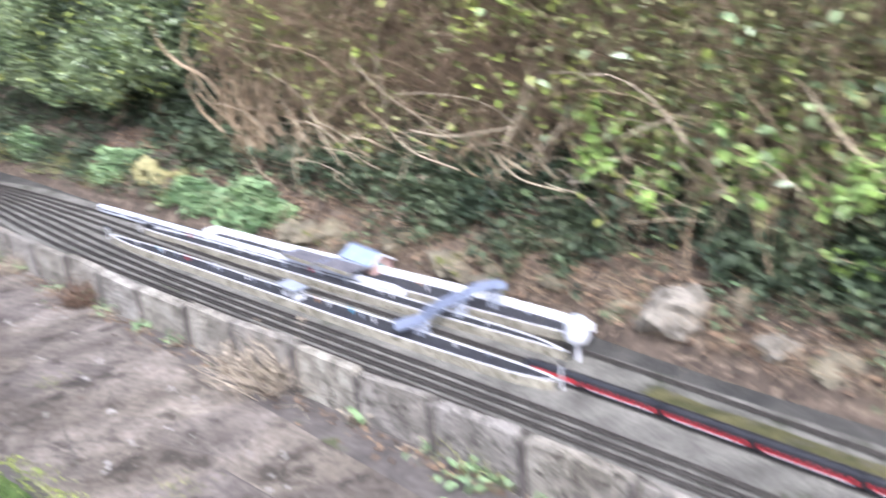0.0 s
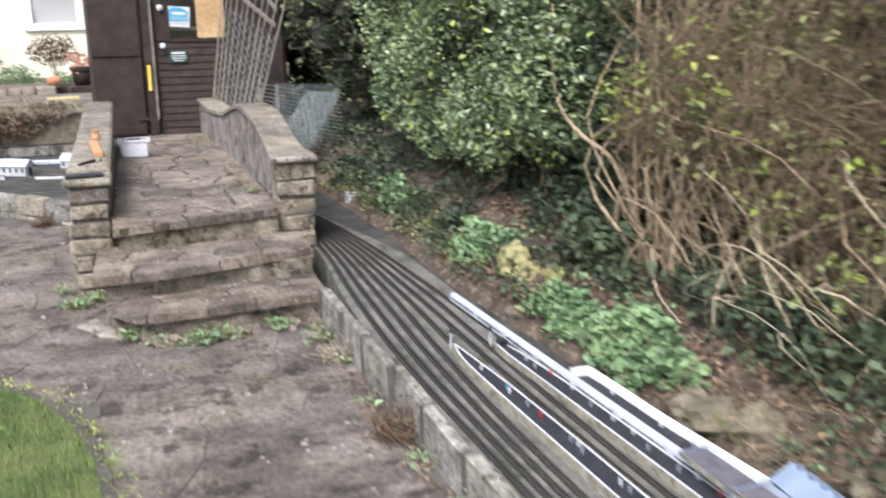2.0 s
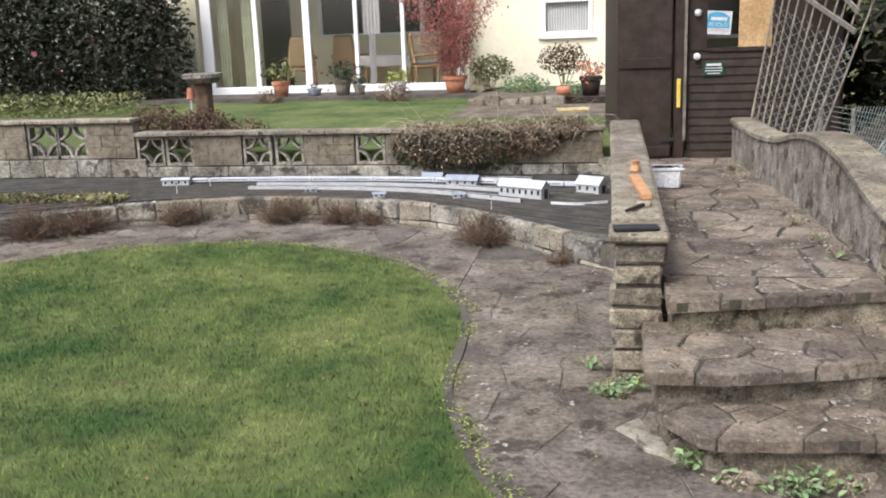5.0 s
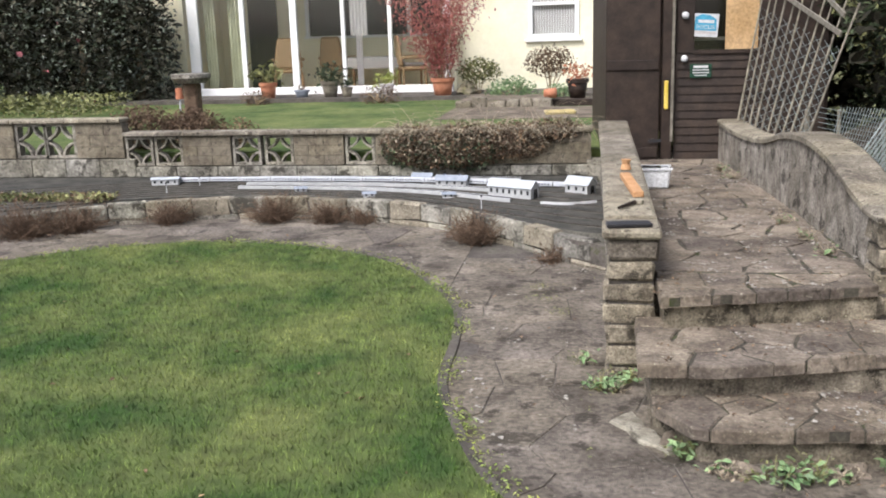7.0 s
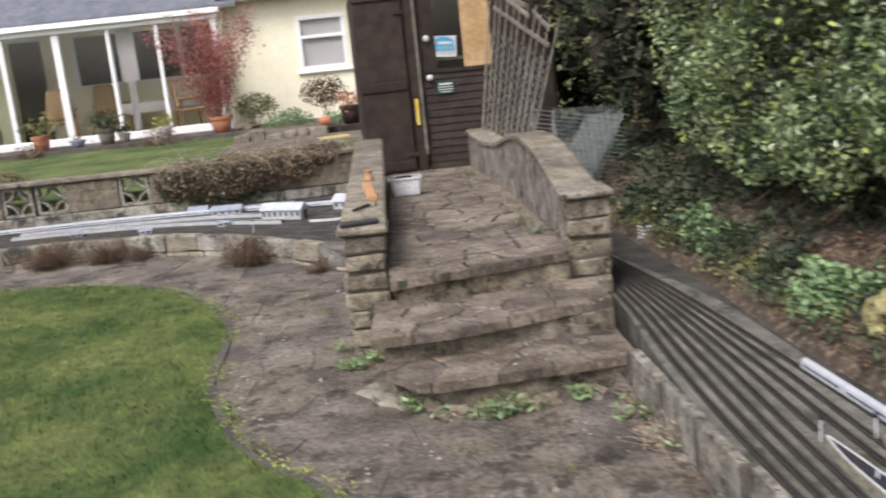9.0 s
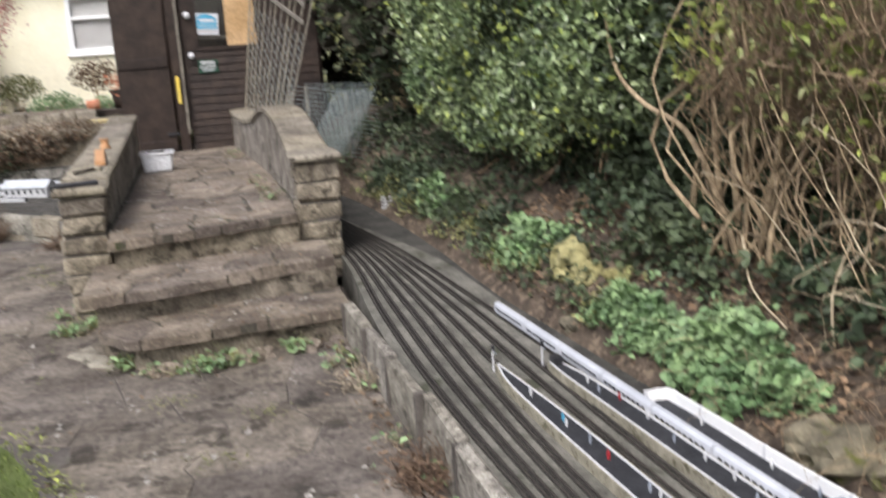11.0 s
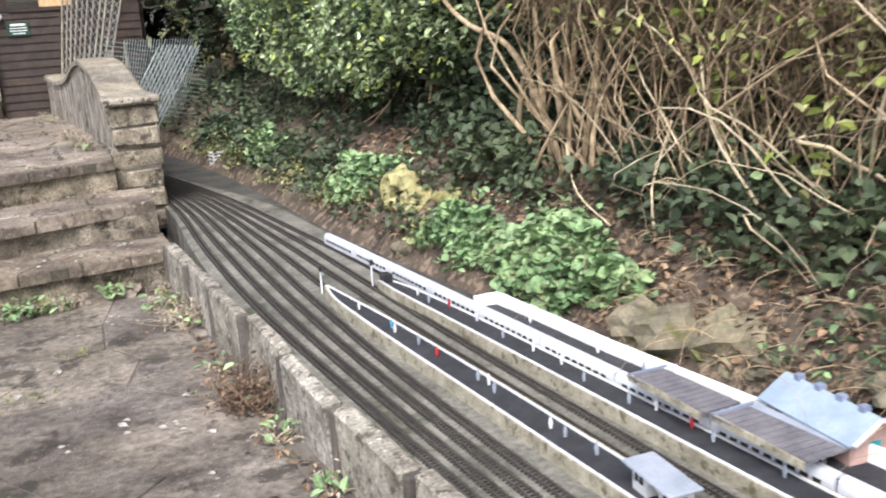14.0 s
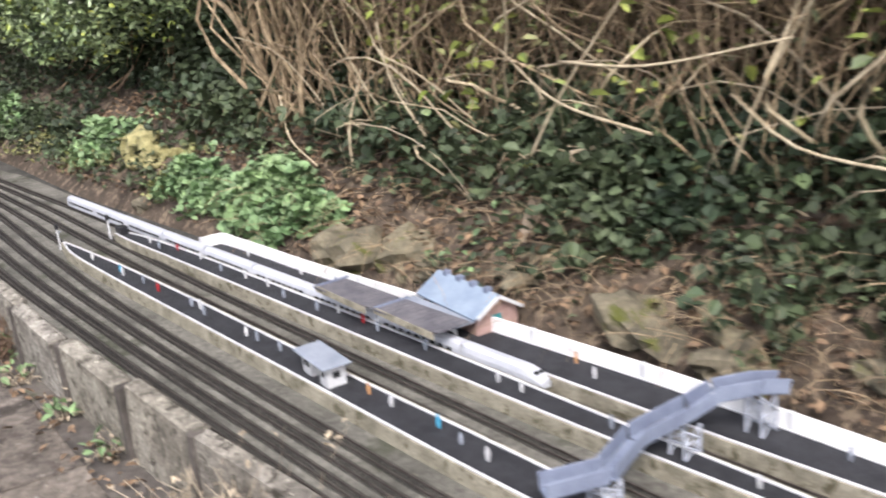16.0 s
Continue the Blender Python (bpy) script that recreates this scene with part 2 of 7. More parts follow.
def raw(name, verts, faces, material, parent=None, label="", smooth=False):
    me = bpy.data.meshes.new(name)
    me.from_pydata([tuple(v) for v in verts] if not isinstance(verts, np.ndarray) else verts.tolist(), [], faces if isinstance(faces, list) else faces.tolist())
    me.materials.append(material)
    if smooth:
        me.shade_smooth()
    ob = new(name, me)
    ob.parent = parent
    return tagged(ob, label)


def box(bm, x0, x1, y0, y1, z0, z1, bev=0.0, rot=None):
    """A box between two corners, with bevelled edges; rot: a matrix put on it afterwards."""
    r = bmesh.ops.create_cube(bm, size=1.0)
    vs = r["verts"]
    bmesh.ops.transform(bm, matrix=Matrix.Translation(((x0 + x1) / 2, (y0 + y1) / 2, (z0 + z1) / 2)) @ Matrix.Diagonal((x1 - x0, y1 - y0, z1 - z0, 1)), verts=vs)
    if bev:
        es = list({e for v in vs for e in v.link_edges})
        out = bmesh.ops.bevel(bm, geom=es, offset=bev, segments=1, affect="EDGES")
        vs = list({v for f in out["faces"] for v in f.verts} | {v for v in vs if v.is_valid})
    if rot is not None:
        bmesh.ops.transform(bm, matrix=rot, verts=vs)
    return vs


def bx(x0, x1, y0, y1, z0, z1, bev=0.0, rot=None):
    bm = bmesh.new()
    box(bm, x0, x1, y0, y1, z0, z1, bev, rot)
    return bm


def cyl(bm, r0, r1, p, q, n=10):
    """A tapered rod from p to q."""
    p, q = Vector(p), Vector(q)
    m = Matrix.Translation((p + q) / 2) @ (q - p).to_track_quat("Z", "Y").to_matrix().to_4x4()
    bmesh.ops.create_cone(bm, cap_ends=True, segments=n, radius1=r0, radius2=r1, depth=(q - p).length, matrix=m)


def rod(r0, r1, p, q, n=10):
    bm = bmesh.new()
    cyl(bm, r0, r1, p, q, n)
    return bm


def prism(poly, z0, z1, bev=0.0):
    """An upright prism over a plan polygon; the top edge bevelled inwards."""
    bm = bmesh.new()
    c = np.mean(poly, axis=0)
    n = len(poly)
    low = [bm.verts.new((x, y, z0)) for x, y in poly]
    if bev:
        mid = [bm.verts.new((x, y, z1 - bev)) for x, y in poly]
        top = []
        for x, y in poly:
            d = np.array([x, y]) - c
            d = d / max(np.linalg.norm(d), 1e-6)
            top.append(bm.verts.new((x - d[0] * bev, y - d[1] * bev, z1)))
        rings = [low, mid, top]
    else:
        rings = [low, [bm.verts.new((x, y, z1)) for x, y in poly]]
    for a, b in zip(rings, rings[1:]):
        for i in range(n):
            bm.faces.new((a[i], a[(i + 1) % n], b[(i + 1) % n], b[i]))
    bm.faces.new(rings[-1])
    return bm


def spline(points, step=0.05):
    """A smooth line through the points, in even steps."""
    p = np.array(points, float)
    p = np.vstack([2 * p[0] - p[1], p, 2 * p[-1] - p[-2]])
    out = []
    for i in range(1, len(p) - 2):
        n = max(2, int(np.linalg.norm(p[i + 1] - p[i]) / step))
        for k in range(n):
            t = k / n
            out.append(0.5 * (2 * p[i] + (p[i + 1] - p[i - 1]) * t + (2 * p[i - 1] - 5 * p[i] + 4 * p[i + 1] - p[i + 2]) * t**2 + (3 * p[i] - p[i - 1] - 3 * p[i + 1] + p[i + 2]) * t**3))
    out.append(p[-2])
    return np.array(out)


def normals2(line):
    d = np.gradient(line[:, :2], axis=0)
    d /= np.linalg.norm(d, axis=1)[:, None] + 1e-9
    return np.stack([d[:, 1], -d[:, 0]], 1)


def strip(name, line, sect, material, parent=None, label="", closed=True):
    """A section (offset to the right, height) swept along a plan line; line may carry z."""
    nn, k, n = normals2(line), len(sect), len(line)
    z = line[:, 2] if line.shape[1] > 2 else np.zeros(n)
    verts, faces = [], []
    for i in range(n):
        for o, h in sect:
            verts.append((line[i, 0] + nn[i, 0] * o, line[i, 1] + nn[i, 1] * o, z[i] + h))
    for i in range(n - 1):
        for j in range(k if closed else k - 1):
            a, b = i * k + j, i * k + (j + 1) % k
            faces.append((a, b, b + k, a + k))
    if closed:
        faces += [tuple(range(k))[::-1], tuple(range((n - 1) * k, n * k))]
    return raw(name, verts, faces, material, parent, label)


def tubes(name, lines, radii, material, parent=None, label="", sides=5):
    """Tapered tubes along many lines, in one mesh; radii: (start, end) for each."""
    verts, faces = [], []
    for line, (r0, r1) in zip(lines, radii):
        line = np.asarray(line, float)
        d = np.gradient(line, axis=0)
        d /= np.linalg.norm(d, axis=1)[:, None] + 1e-9
        ref = np.where(np.abs(d[:, 2:3]) > 0.9, np.array([[1.0, 0, 0]]), np.array([[0, 0, 1.0]]))
        u = np.cross(d, ref)
        u /= np.linalg.norm(u, axis=1)[:, None] + 1e-9
        w = np.cross(d, u)
        n, base = len(line), len(verts)
        for i in range(n):
            r = r0 + (r1 - r0) * i / (n - 1)
            for k in range(sides):
                a = 2 * math.pi * k / sides
                verts.append(line[i] + r * (math.cos(a) * u[i] + math.sin(a) * w[i]))
        for i in range(n - 1):
            for k in range(sides):
                a, b = base + i * sides + k, base + i * sides + (k + 1) % sides
                faces.append((a, b, b + sides, a + sides))
        faces.append(tuple(range(base, base + sides))[::-1])
        faces.append(tuple(range(base + (n - 1) * sides, base + n * sides)))
    ob = raw(name, np.array(verts), faces, material, parent, label, smooth=True)
    return tagged(ob, kind="stuff") if parent and len(lines) > 3 else ob


def leaves(name, places, size, material, parent=None, label="", up=0.5, wide=0.5, rng=None):
    """One folded diamond-shaped leaf at each place, in one mesh."""
    rng = rng or np.random.default_rng(7)
    n = len(places)
    nrm = rng.normal(size=(n, 3))
    nrm[:, 2] = np.abs(nrm[:, 2]) + up
    nrm /= np.linalg.norm(nrm, axis=1)[:, None]
    a = np.cross(nrm, rng.normal(size=(n, 3)))
    a /= np.linalg.norm(a, axis=1)[:, None] + 1e-9
    b = np.cross(nrm, a)
    s = size * rng.uniform(0.55, 1.25, (n, 1))
    base, tip = places - a * s * 0.5, places + a * s * 0.5 - nrm * s * 0.12
    side = b * s * wide * 0.5 + nrm * s * 0.1
    l1, l2 = places - a * s * 0.2 + side * 0.85, places + a * s * 0.16 + side * 0.9
    side = -b * s * wide * 0.5 + nrm * s * 0.1
    r1, r2 = places - a * s * 0.2 + side * 0.85, places + a * s * 0.16 + side * 0.9
    verts = np.stack([base, l1, l2, tip, r2, r1], 1).reshape(-1, 3)
    i = np.arange(n)[:, None] * 6
    faces = np.concatenate([i + [0, 1, 2, 3], i + [0, 3, 4, 5]], 0)
    ob = raw(name, verts, faces, material, parent, label)
    return tagged(ob, kind="stuff") if n > 3 else ob


def cloud(rng, n, blobs, skin=0.75):
    """Places near the surfaces of ellipsoids (x, y, z, rx, ry, rz), with an uneven outline."""
    blobs = np.array(blobs, float)
    w = (blobs[:, 3] * blobs[:, 4] + blobs[:, 4] * blobs[:, 5] + blobs[:, 3] * blobs[:, 5])
    k = rng.choice(len(blobs), n, p=w / w.sum())
    d = rng.normal(size=(n, 3))
    d /= np.linalg.norm(d, axis=1)[:, None]
    rad = rng.uniform(skin, 1.08, (n, 1)) + rng.normal(size=(n, 1)) * 0.05
    return blobs[k, :3] + d * rad * blobs[k, 3:]


def gappy(places, scale=2.2, low=-0.08):
    """Leaves out the places where a slow noise is low, so that foliage has clumps and gaps."""
    k = np.array([noise.noise(Vector(p) * scale) + 0.45 * noise.noise(Vector(p) * scale * 3.1) > low for p in places])
    return places[k]


rng = np.random.default_rng(11)

# ---- ground, lawn, walls ----
def plane_grid(name, x0, x1, y0, y1, z, material, n=2):
    xs, ys = np.linspace(x0, x1, n), np.linspace(y0, y1, n)
    verts = [(x, y, z) for y in ys for x in xs]
    faces = [(j * n + i, j * n + i + 1, (j + 1) * n + i + 1, (j + 1) * n + i) for j in range(n - 1) for i in range(n - 1)]
    return raw(name, verts, faces, material)


tagged(plane_grid("ground", -900, 900, -900, 900, -0.09, M["earth"]), "green-brown garden ground reaching to the horizon", "ground", kind="structure")

# the lawn's outline
LAWN_EDGE = spline([(0.75, -5.0), (0.76, -2.5), (0.75, 0.0), (0.70, 2.0), (0.66, 3.1), (0.49, 4.0), (0.39, 4.9), (0.16, 5.5), (-0.14, 5.85), (-0.32, 6.25), (-0.50, 6.85), (-0.53, 7.4), (-0.58, 7.9), (-0.74, 8.35), (-1.18, 9.08), (-1.70, 9.45), (-2.3, 9.66), (-2.95, 9.68), (-3.6, 9.42), (-4.12, 9.0), (-4.8, 8.2), (-5.4, 7.0), (-5.8, 5.0), (-6.0, 2.0), (-6.0, 0.0), (-6.0, -5.0)], 0.12)


def inside(px, py, poly):
    poly = np.asarray(poly)[:, :2]
    x0, y0 = poly[:, 0], poly[:, 1]
    x1, y1 = np.roll(x0, -1), np.roll(y0, -1)
    c = np.zeros(len(px), bool)
    for a, b, e, f in zip(x0, y0, x1, y1):
        hit = ((b > py) != (f > py)) & (px < (e - a) * (py - b) / (f - b + 1e-12) + a)
        c ^= hit
    return c


lawn = root("lawn", "mown green lawn with worn yellowish patches and small fallen leaves", "lawn", kind="structure")
bm = bmesh.new()
vs = [bm.verts.new((x, y, 0.012)) for x, y in LAWN_EDGE[:, :2]]
low = [bm.verts.new((x, y, -0.05)) for x, y in LAWN_EDGE[:, :2]]
bm.faces.new(vs)
for i in range(len(vs) - 1):
    bm.faces.new((vs[i], vs[i + 1], low[i + 1], low[i]))
part("turf", bm, M["turf"], lawn)
n = 230000
gx, gy = rng.uniform(-4.6, 0.8, n), 1.2 + 8.6 * rng.uniform(0, 1, n) ** 0.9
k = inside(gx + rng.normal(size=n) * 0.012, gy + rng.normal(size=n) * 0.012, LAWN_EDGE) & (gy > 2.6)
gx, gy = gx[k], gy[k]
n = len(gx)
h = rng.uniform(0.012, 0.034, n)
a, lean = rng.uniform(0, 6.28, n), rng.normal(size=(n, 2)) * 0.012
wd = rng.uniform(0.0016, 0.0034, n)
verts = np.stack([np.stack([gx - np.cos(a) * wd, gy - np.sin(a) * wd, 0 * h + 0.008], 1), np.stack([gx + np.cos(a) * wd, gy + np.sin(a) * wd, 0 * h + 0.008], 1), np.stack([gx + lean[:, 0], gy + lean[:, 1], h + 0.01], 1)], 1).reshape(-1, 3)
tagged(raw("grass", verts, np.arange(3 * n).reshape(-1, 3), M["grass"]), "short green grass blades covering the lawn", "grass", kind="stuff")

# mortar bed under the crazy paving
path = root("pavement", "dark grey-brown crazy paving path with flush mortar joints", "pavement", kind="structure")
part("mortar_bed", bx(-6.8, 1.72, -6.0, 11.3, -0.085, -0.004), M["joint"], path)
# kerb of small stones along the lawn
kerb = root("lawn_edging", "narrow band of mossy mortar and stones edging the lawn", "edging", kind="structure")
strip("edging_band", LAWN_EDGE[8:-70], [(0.0, -0.04), (0.0, 0.012), (0.045, 0.008), (0.06, -0.03)], M["joint"], kerb)

# ---- the railway's beds ----
WALL_R = spline([(1.515, 6.15), (1.545, 5.4), (1.605, 4.2), (1.67, 3.2), (1.735, 2.1), (1.79, 1.2), (1.86, 0.0), (1.92, -1.2), (2.0, -3.6)], 0.1)
INNER = [(1.97, -3.6), (1.89, -1.2), (1.825, 0.4), (1.77, 2.0), (1.665, 4.0), (1.625, 5.0), (1.63, 5.9), (1.665, 7.0), (1.60, 8.0), (1.30, 9.0), (0.80, 9.5), (0.2, 9.55), (-0.5, 10.02), (-1.3, 10.58), (-2.0, 10.82), (-3.1, 10.92), (-4.0, 10.72), (-5.2, 10.0), (-6.4, 9.2)]
OUTER = [(2.33, -3.6), (2.30, -1.2), (2.29, 0.4), (2.275, 2.0), (2.185, 4.0), (2.115, 5.0), (2.05, 5.9), (1.955, 7.0), (1.80, 8.0), (1.60, 9.2), (1.2, 10.4), (0.3, 11.3), (-0.5, 11.5), (-1.3, 11.62), (-2.0, 11.68), (-3.1, 11.70), (-4.0, 11.62), (-5.2, 11.2), (-6.4, 10.6)]


# share of the bed's width at which each track lies beyond the platforms
FAR = {0.0: 0.0, 0.095: 0.145, 0.19: 0.29, 0.285: 0.435, 0.46: 0.575, 0.635: 0.715, 0.745: 0.86}


def rail_line(f, step=0.06):
    if f == 1.0:
        return spline(OUTER[:3] + [(2.318, 2.0), (2.264, 2.9), (2.228, 3.4)] + OUTER[4:], step)
    far_f = FAR.get(f, f)
    k = np.array([f] * 5 + [(f + far_f) / 2] + [far_f] * (len(INNER) - 6))[:, None]
    p = np.array(INNER) * (1 - k) + np.array(OUTER) * k
    return spline(p, step)


BED = 0.175
bed = root("trackbed", "raised dark grey felted trackbed, stained and mossy", "trackbed", kind="structure")
inner, outer = rail_line(-0.12), rail_line(1.14)
ii, oo = np.linspace(0, len(inner) - 1, 160).astype(int), np.linspace(0, len(outer) - 1, 160).astype(int)
ia, oa = inner[ii].copy(), outer[oo].copy()
for a in oa:
    a[0] += 0.075 * max(0.0, 1 - abs(a[1] - 6.7) / 1.5) * (a[0] > 1.3)
for a in ia:
    if a[1] < 6.1:
        a[0] = max(a[0], float(np.interp(-a[1], -WALL_R[:, 1], WALL_R[:, 0])) + 0.004)
verts, faces = [], []
for a, b in zip(ia, oa):
    verts += [(a[0], a[1], -0.05), (a[0], a[1], BED), (b[0], b[1], BED), (b[0], b[1], -0.05)]
for i in range(159):
    for j in range(3):
        faces.append((4 * i + j, 4 * i + j + 1, 4 * i + j + 5, 4 * i + j + 4))
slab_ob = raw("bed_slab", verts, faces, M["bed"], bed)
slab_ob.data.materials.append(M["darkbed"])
# faces beyond y 9.5 take the darker tone
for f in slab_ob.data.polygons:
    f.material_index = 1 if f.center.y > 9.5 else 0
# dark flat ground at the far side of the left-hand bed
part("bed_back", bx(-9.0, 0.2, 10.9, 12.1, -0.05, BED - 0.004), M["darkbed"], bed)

# retaining wall on the path side, of concrete slabs with narrow posts
wall_r = root("wall_railway", "low weathered concrete slab wall with dark posts, chipped and lichened", "wall", kind="structure")
d = np.r_[0, np.cumsum(np.linalg.norm(np.diff(WALL_R, axis=0), axis=1))]
at = 0.0
while at < d[-1] - 0.3:
    w = rng.uniform(0.36, 0.42)
    p = [np.interp(at, d, WALL_R[:, 0]), np.interp(at, d, WALL_R[:, 1])]
    q = [np.interp(at + w, d, WALL_R[:, 0]), np.interp(at + w, d, WALL_R[:, 1])]
    c, ang = np.add(p, q) / 2, math.degrees(math.atan2(q[1] - p[1], q[0] - p[0]))
    top = 0.19 + rng.normal() * 0.005
    bm = bx(-w / 2 + 0.014, w / 2 - 0.014, -0.022, 0.022, -0.03, top, 0.008)
    for v in bm.verts:
        v.co += Vector(rng.normal(size=3) * 0.003)
    ob = part("slab", bm, M["concrete"], wall_r)
    ob.matrix_basis = pose(c[0], c[1], 0, rng.normal() * 1.5, 0, ang + rng.normal() * 0.7)
    bm = bx(-0.013, 0.013, -0.02, 0.018, -0.03, top + rng.uniform(-0.02, 0.004), 0.004)
    ob = part("post", bm, M["joint"], wall_r)
    ob.matrix_basis = pose(p[0] - 0.01, p[1], 0, 0, 0, ang)
    at += w

# curved stone wall on the house side of the lawn
WALL_L = spline([(0.30, 9.0), (0.03, 9.23), (-0.18, 9.5), (-0.45, 9.78), (-1.05, 10.33), (-1.4, 10.52), (-1.8, 10.64), (-2.4, 10.72), (-3.04, 10.72), (-3.57, 10.58), (-4.0, 10.38), (-4.7, 9.85), (-5.4, 9.2), (-6.2, 8.4)], 0.05)
wall_l = root("wall_garden", "low curved wall of grey-buff stone blocks holding the trackbed", "wall", kind="structure")
d = np.r_[0, np.cumsum(np.linalg.norm(np.diff(WALL_L, axis=0), axis=1))]
for z0, z1, shift in ((-0.03, 0.035, 0.0), (0.04, 0.185, 0.13)):
    at = shift
    while at < d[-1] - 0.3:
        w = rng.uniform(0.26, 0.42)
        p = [np.interp(at, d, WALL_L[:, 0]), np.interp(at, d, WALL_L[:, 1])]
        q = [np.interp(at + w, d, WALL_L[:, 0]), np.interp(at + w, d, WALL_L[:, 1])]
        c, ang = np.add(p, q) / 2, math.degrees(math.atan2(q[1] - p[1], q[0] - p[0]))
        bm = bx(-w / 2 + 0.006, w / 2 - 0.006, -0.05, 0.05, z0, z1 + rng.normal() * 0.006, 0.012)
        for v in bm.verts:
            v.co += Vector(rng.normal(size=3) * 0.006)
        ob = part("stone_block", bm, M["cap"] if rng.random() < 0.35 else M["basestone"], wall_l)
        ob.matrix_basis = pose(c[0], c[1], 0, 0, 0, ang + rng.normal() * 1.5)
        at += w
far = [tuple(p) for p in WALL_L if p[0] < -3.2]
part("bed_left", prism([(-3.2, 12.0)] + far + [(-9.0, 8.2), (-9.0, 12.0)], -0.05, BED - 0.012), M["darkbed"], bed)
strip("wall_core", WALL_L, [(-0.035, -0.05), (-0.035, 0.165), (0.035, 0.165), (0.035, -0.05)], M["joint"], wall_l)

# ---- steps and raised path ----
PLAT = 0.455


def plat_z(y):
    """The raised path falls gently from the steps to the shed."""
    return PLAT - 0.0266 * max(0.0, y - 7.2)


steps = root("garden_steps", "three worn reddish-brown stone steps with ragged slab edges", "steps", kind="structure")


def ragged(poly, amp=0.012, step=0.07):
    out = []
    for a, b in zip(poly, poly[1:] + poly[:1]):
        a, b = np.array(a), np.array(b)
        k = max(1, int(np.linalg.norm(b - a) / step))
        out += [tuple(a + (b - a) * i / k + rng.normal(size=2) * amp * (0 if i == 0 else 1)) for i in range(k)]
    return out


def slab(poly, z0, z1, material, parent, amp=0.006):
    bm = prism(ragged(poly, amp), z0, z1, 0.012)
    for v in bm.verts:
        if v.co.z > z0 + 0.01:
            v.co.z += 0.004 * noise.noise(v.co * 9)
    return part("step_slab", bm, material, parent)


def riser(poly, z0, z1):
    bm = prism(ragged(poly, 0.006), z0, z1)
    part("riser", bm, M["stone"], steps)


riser([(0.60, 6.16), (1.56, 6.21), (1.56, 7.0), (0.43, 7.0), (0.43, 6.45)], -0.03, 0.10)
riser([(0.43, 6.42), (1.53, 6.58), (1.53, 7.05), (0.43, 7.05)], 0.10, 0.245)
riser([(0.50, 6.82), (1.41, 7.02), (1.41, 7.3), (0.50, 7.3)], 0.26, 0.405)
TREADS = (([(0.56, 6.13), (0.66, 6.10), (1.545, 6.19), (1.55, 6.60), (0.42, 6.60), (0.43, 6.34)], 0.10, 0.15),
          ([(0.37, 6.36), (0.72, 6.375), (1.535, 6.60), (1.54, 7.03), (0.38, 6.98)], 0.245, 0.30),
          ([(0.475, 6.76), (1.415, 7.005), (1.415, 7.2), (0.475, 7.2)], 0.405, PLAT))
for poly, z0, z1 in TREADS:
    c = np.mean(poly, axis=0)
    part("mortar_bed", prism([tuple(c + (np.array(p) - c) * 0.95) for p in poly], z0 + 0.004, z1 - 0.007), M["mossjoint"], steps)
raised = root("raised_path", "raised crazy-paved path between two parapets", "path", kind="structure")
bm = bx(0.42, 1.45, 7.19, 12.2, 0.0, 0.08)
for v in bm.verts:
    v.co.z += plat_z(v.co.y) - 0.086
part("path_bed", bm, M["mossjoint"], raised)
part("path_support", bx(0.45, 1.45, 7.1, 7.35, -0.05, 0.38), M["stone"], raised)

# piers and parapets
par_l = root("parapet_left", "stone parapet with flat coping ending in a rough block pier", "parapet", kind="structure")
par_r = root("parapet_right", "stone parapet with swept rounded coping ending in a rough block pier", "parapet", kind="structure")


def pier(parent, x0, x1, y0, y1, z0, z1, courses):
    hgt = (z1 - z0) / courses
    for i in range(courses):
        e = rng.uniform(-0.008, 0.012, 4)
        bm = bx(x0 - e[0], x1 + e[1], y0 - e[2], y1 + e[3], z0 + i * hgt + 0.004, z0 + (i + 1) * hgt - 0.003, 0.014)
        for v in bm.verts:
            v.co += Vector(rng.normal(size=3) * 0.004)
        part("pier_block", bm, M["stone"], parent)
    part("pier_core", bx(x0 + 0.012, x1 - 0.012, y0 + 0.012, y1 - 0.012, z0, z1), M["joint"], parent)


pier(par_l, 0.255, 0.475, 6.98, 7.20, -0.03, 0.655, 7)
bm = bx(0.235, 0.495, 6.955, 7.23, 0.658, 0.70, 0.012)
part("coping", bm, M["cap"], par_l)
pier(par_r, 1.43, 1.655, 7.10, 7.32, 0.06, 0.70, 6)
part("coping", bx(1.405, 1.68, 7.07, 7.36, 0.702, 0.742, 0.012), M["cap"], par_r)


def parapet(parent, line, half, z_low, copes):
    """A wall along a line (x, y, top), with a coping swept over it."""
    ln = spline(line, 0.08)
    nn = normals2(ln)
    verts, faces, k = [], [], 0
    for i, (x, y, z) in enumerate(ln):
        zl = (z_low if y < 10.6 else 0.2) if i > 6 else -0.03
        for o, h in ((-half, zl), (-half, z - 0.045), (half, z - 0.045), (half, zl)):
            verts.append((x + nn[i, 0] * o, y + nn[i, 1] * o, h))
    for i in range(len(ln) - 1):
        faces += [(4 * i + j, 4 * i + (j + 1) % 4, 4 * i + 4 + (j + 1) % 4, 4 * i + 4 + j) for j in range(4)]
    faces += [(0, 1, 2, 3), tuple(range(4 * len(ln) - 4, 4 * len(ln)))[::-1]]
    raw("parapet_wall", verts, faces, M["parapetstone"], parent)
    cut = np.linspace(0, len(ln) - 1, copes + 1).astype(int)
    e = half + 0.02
    for a, b in zip(cut, cut[1:]):
        strip("coping", ln[a:b + 1], [(-e, -0.042), (-e, -0.012), (-e + 0.02, 0.0), (e - 0.02, 0.0), (e, -0.012), (e, -0.042)], M["cap"], parent)


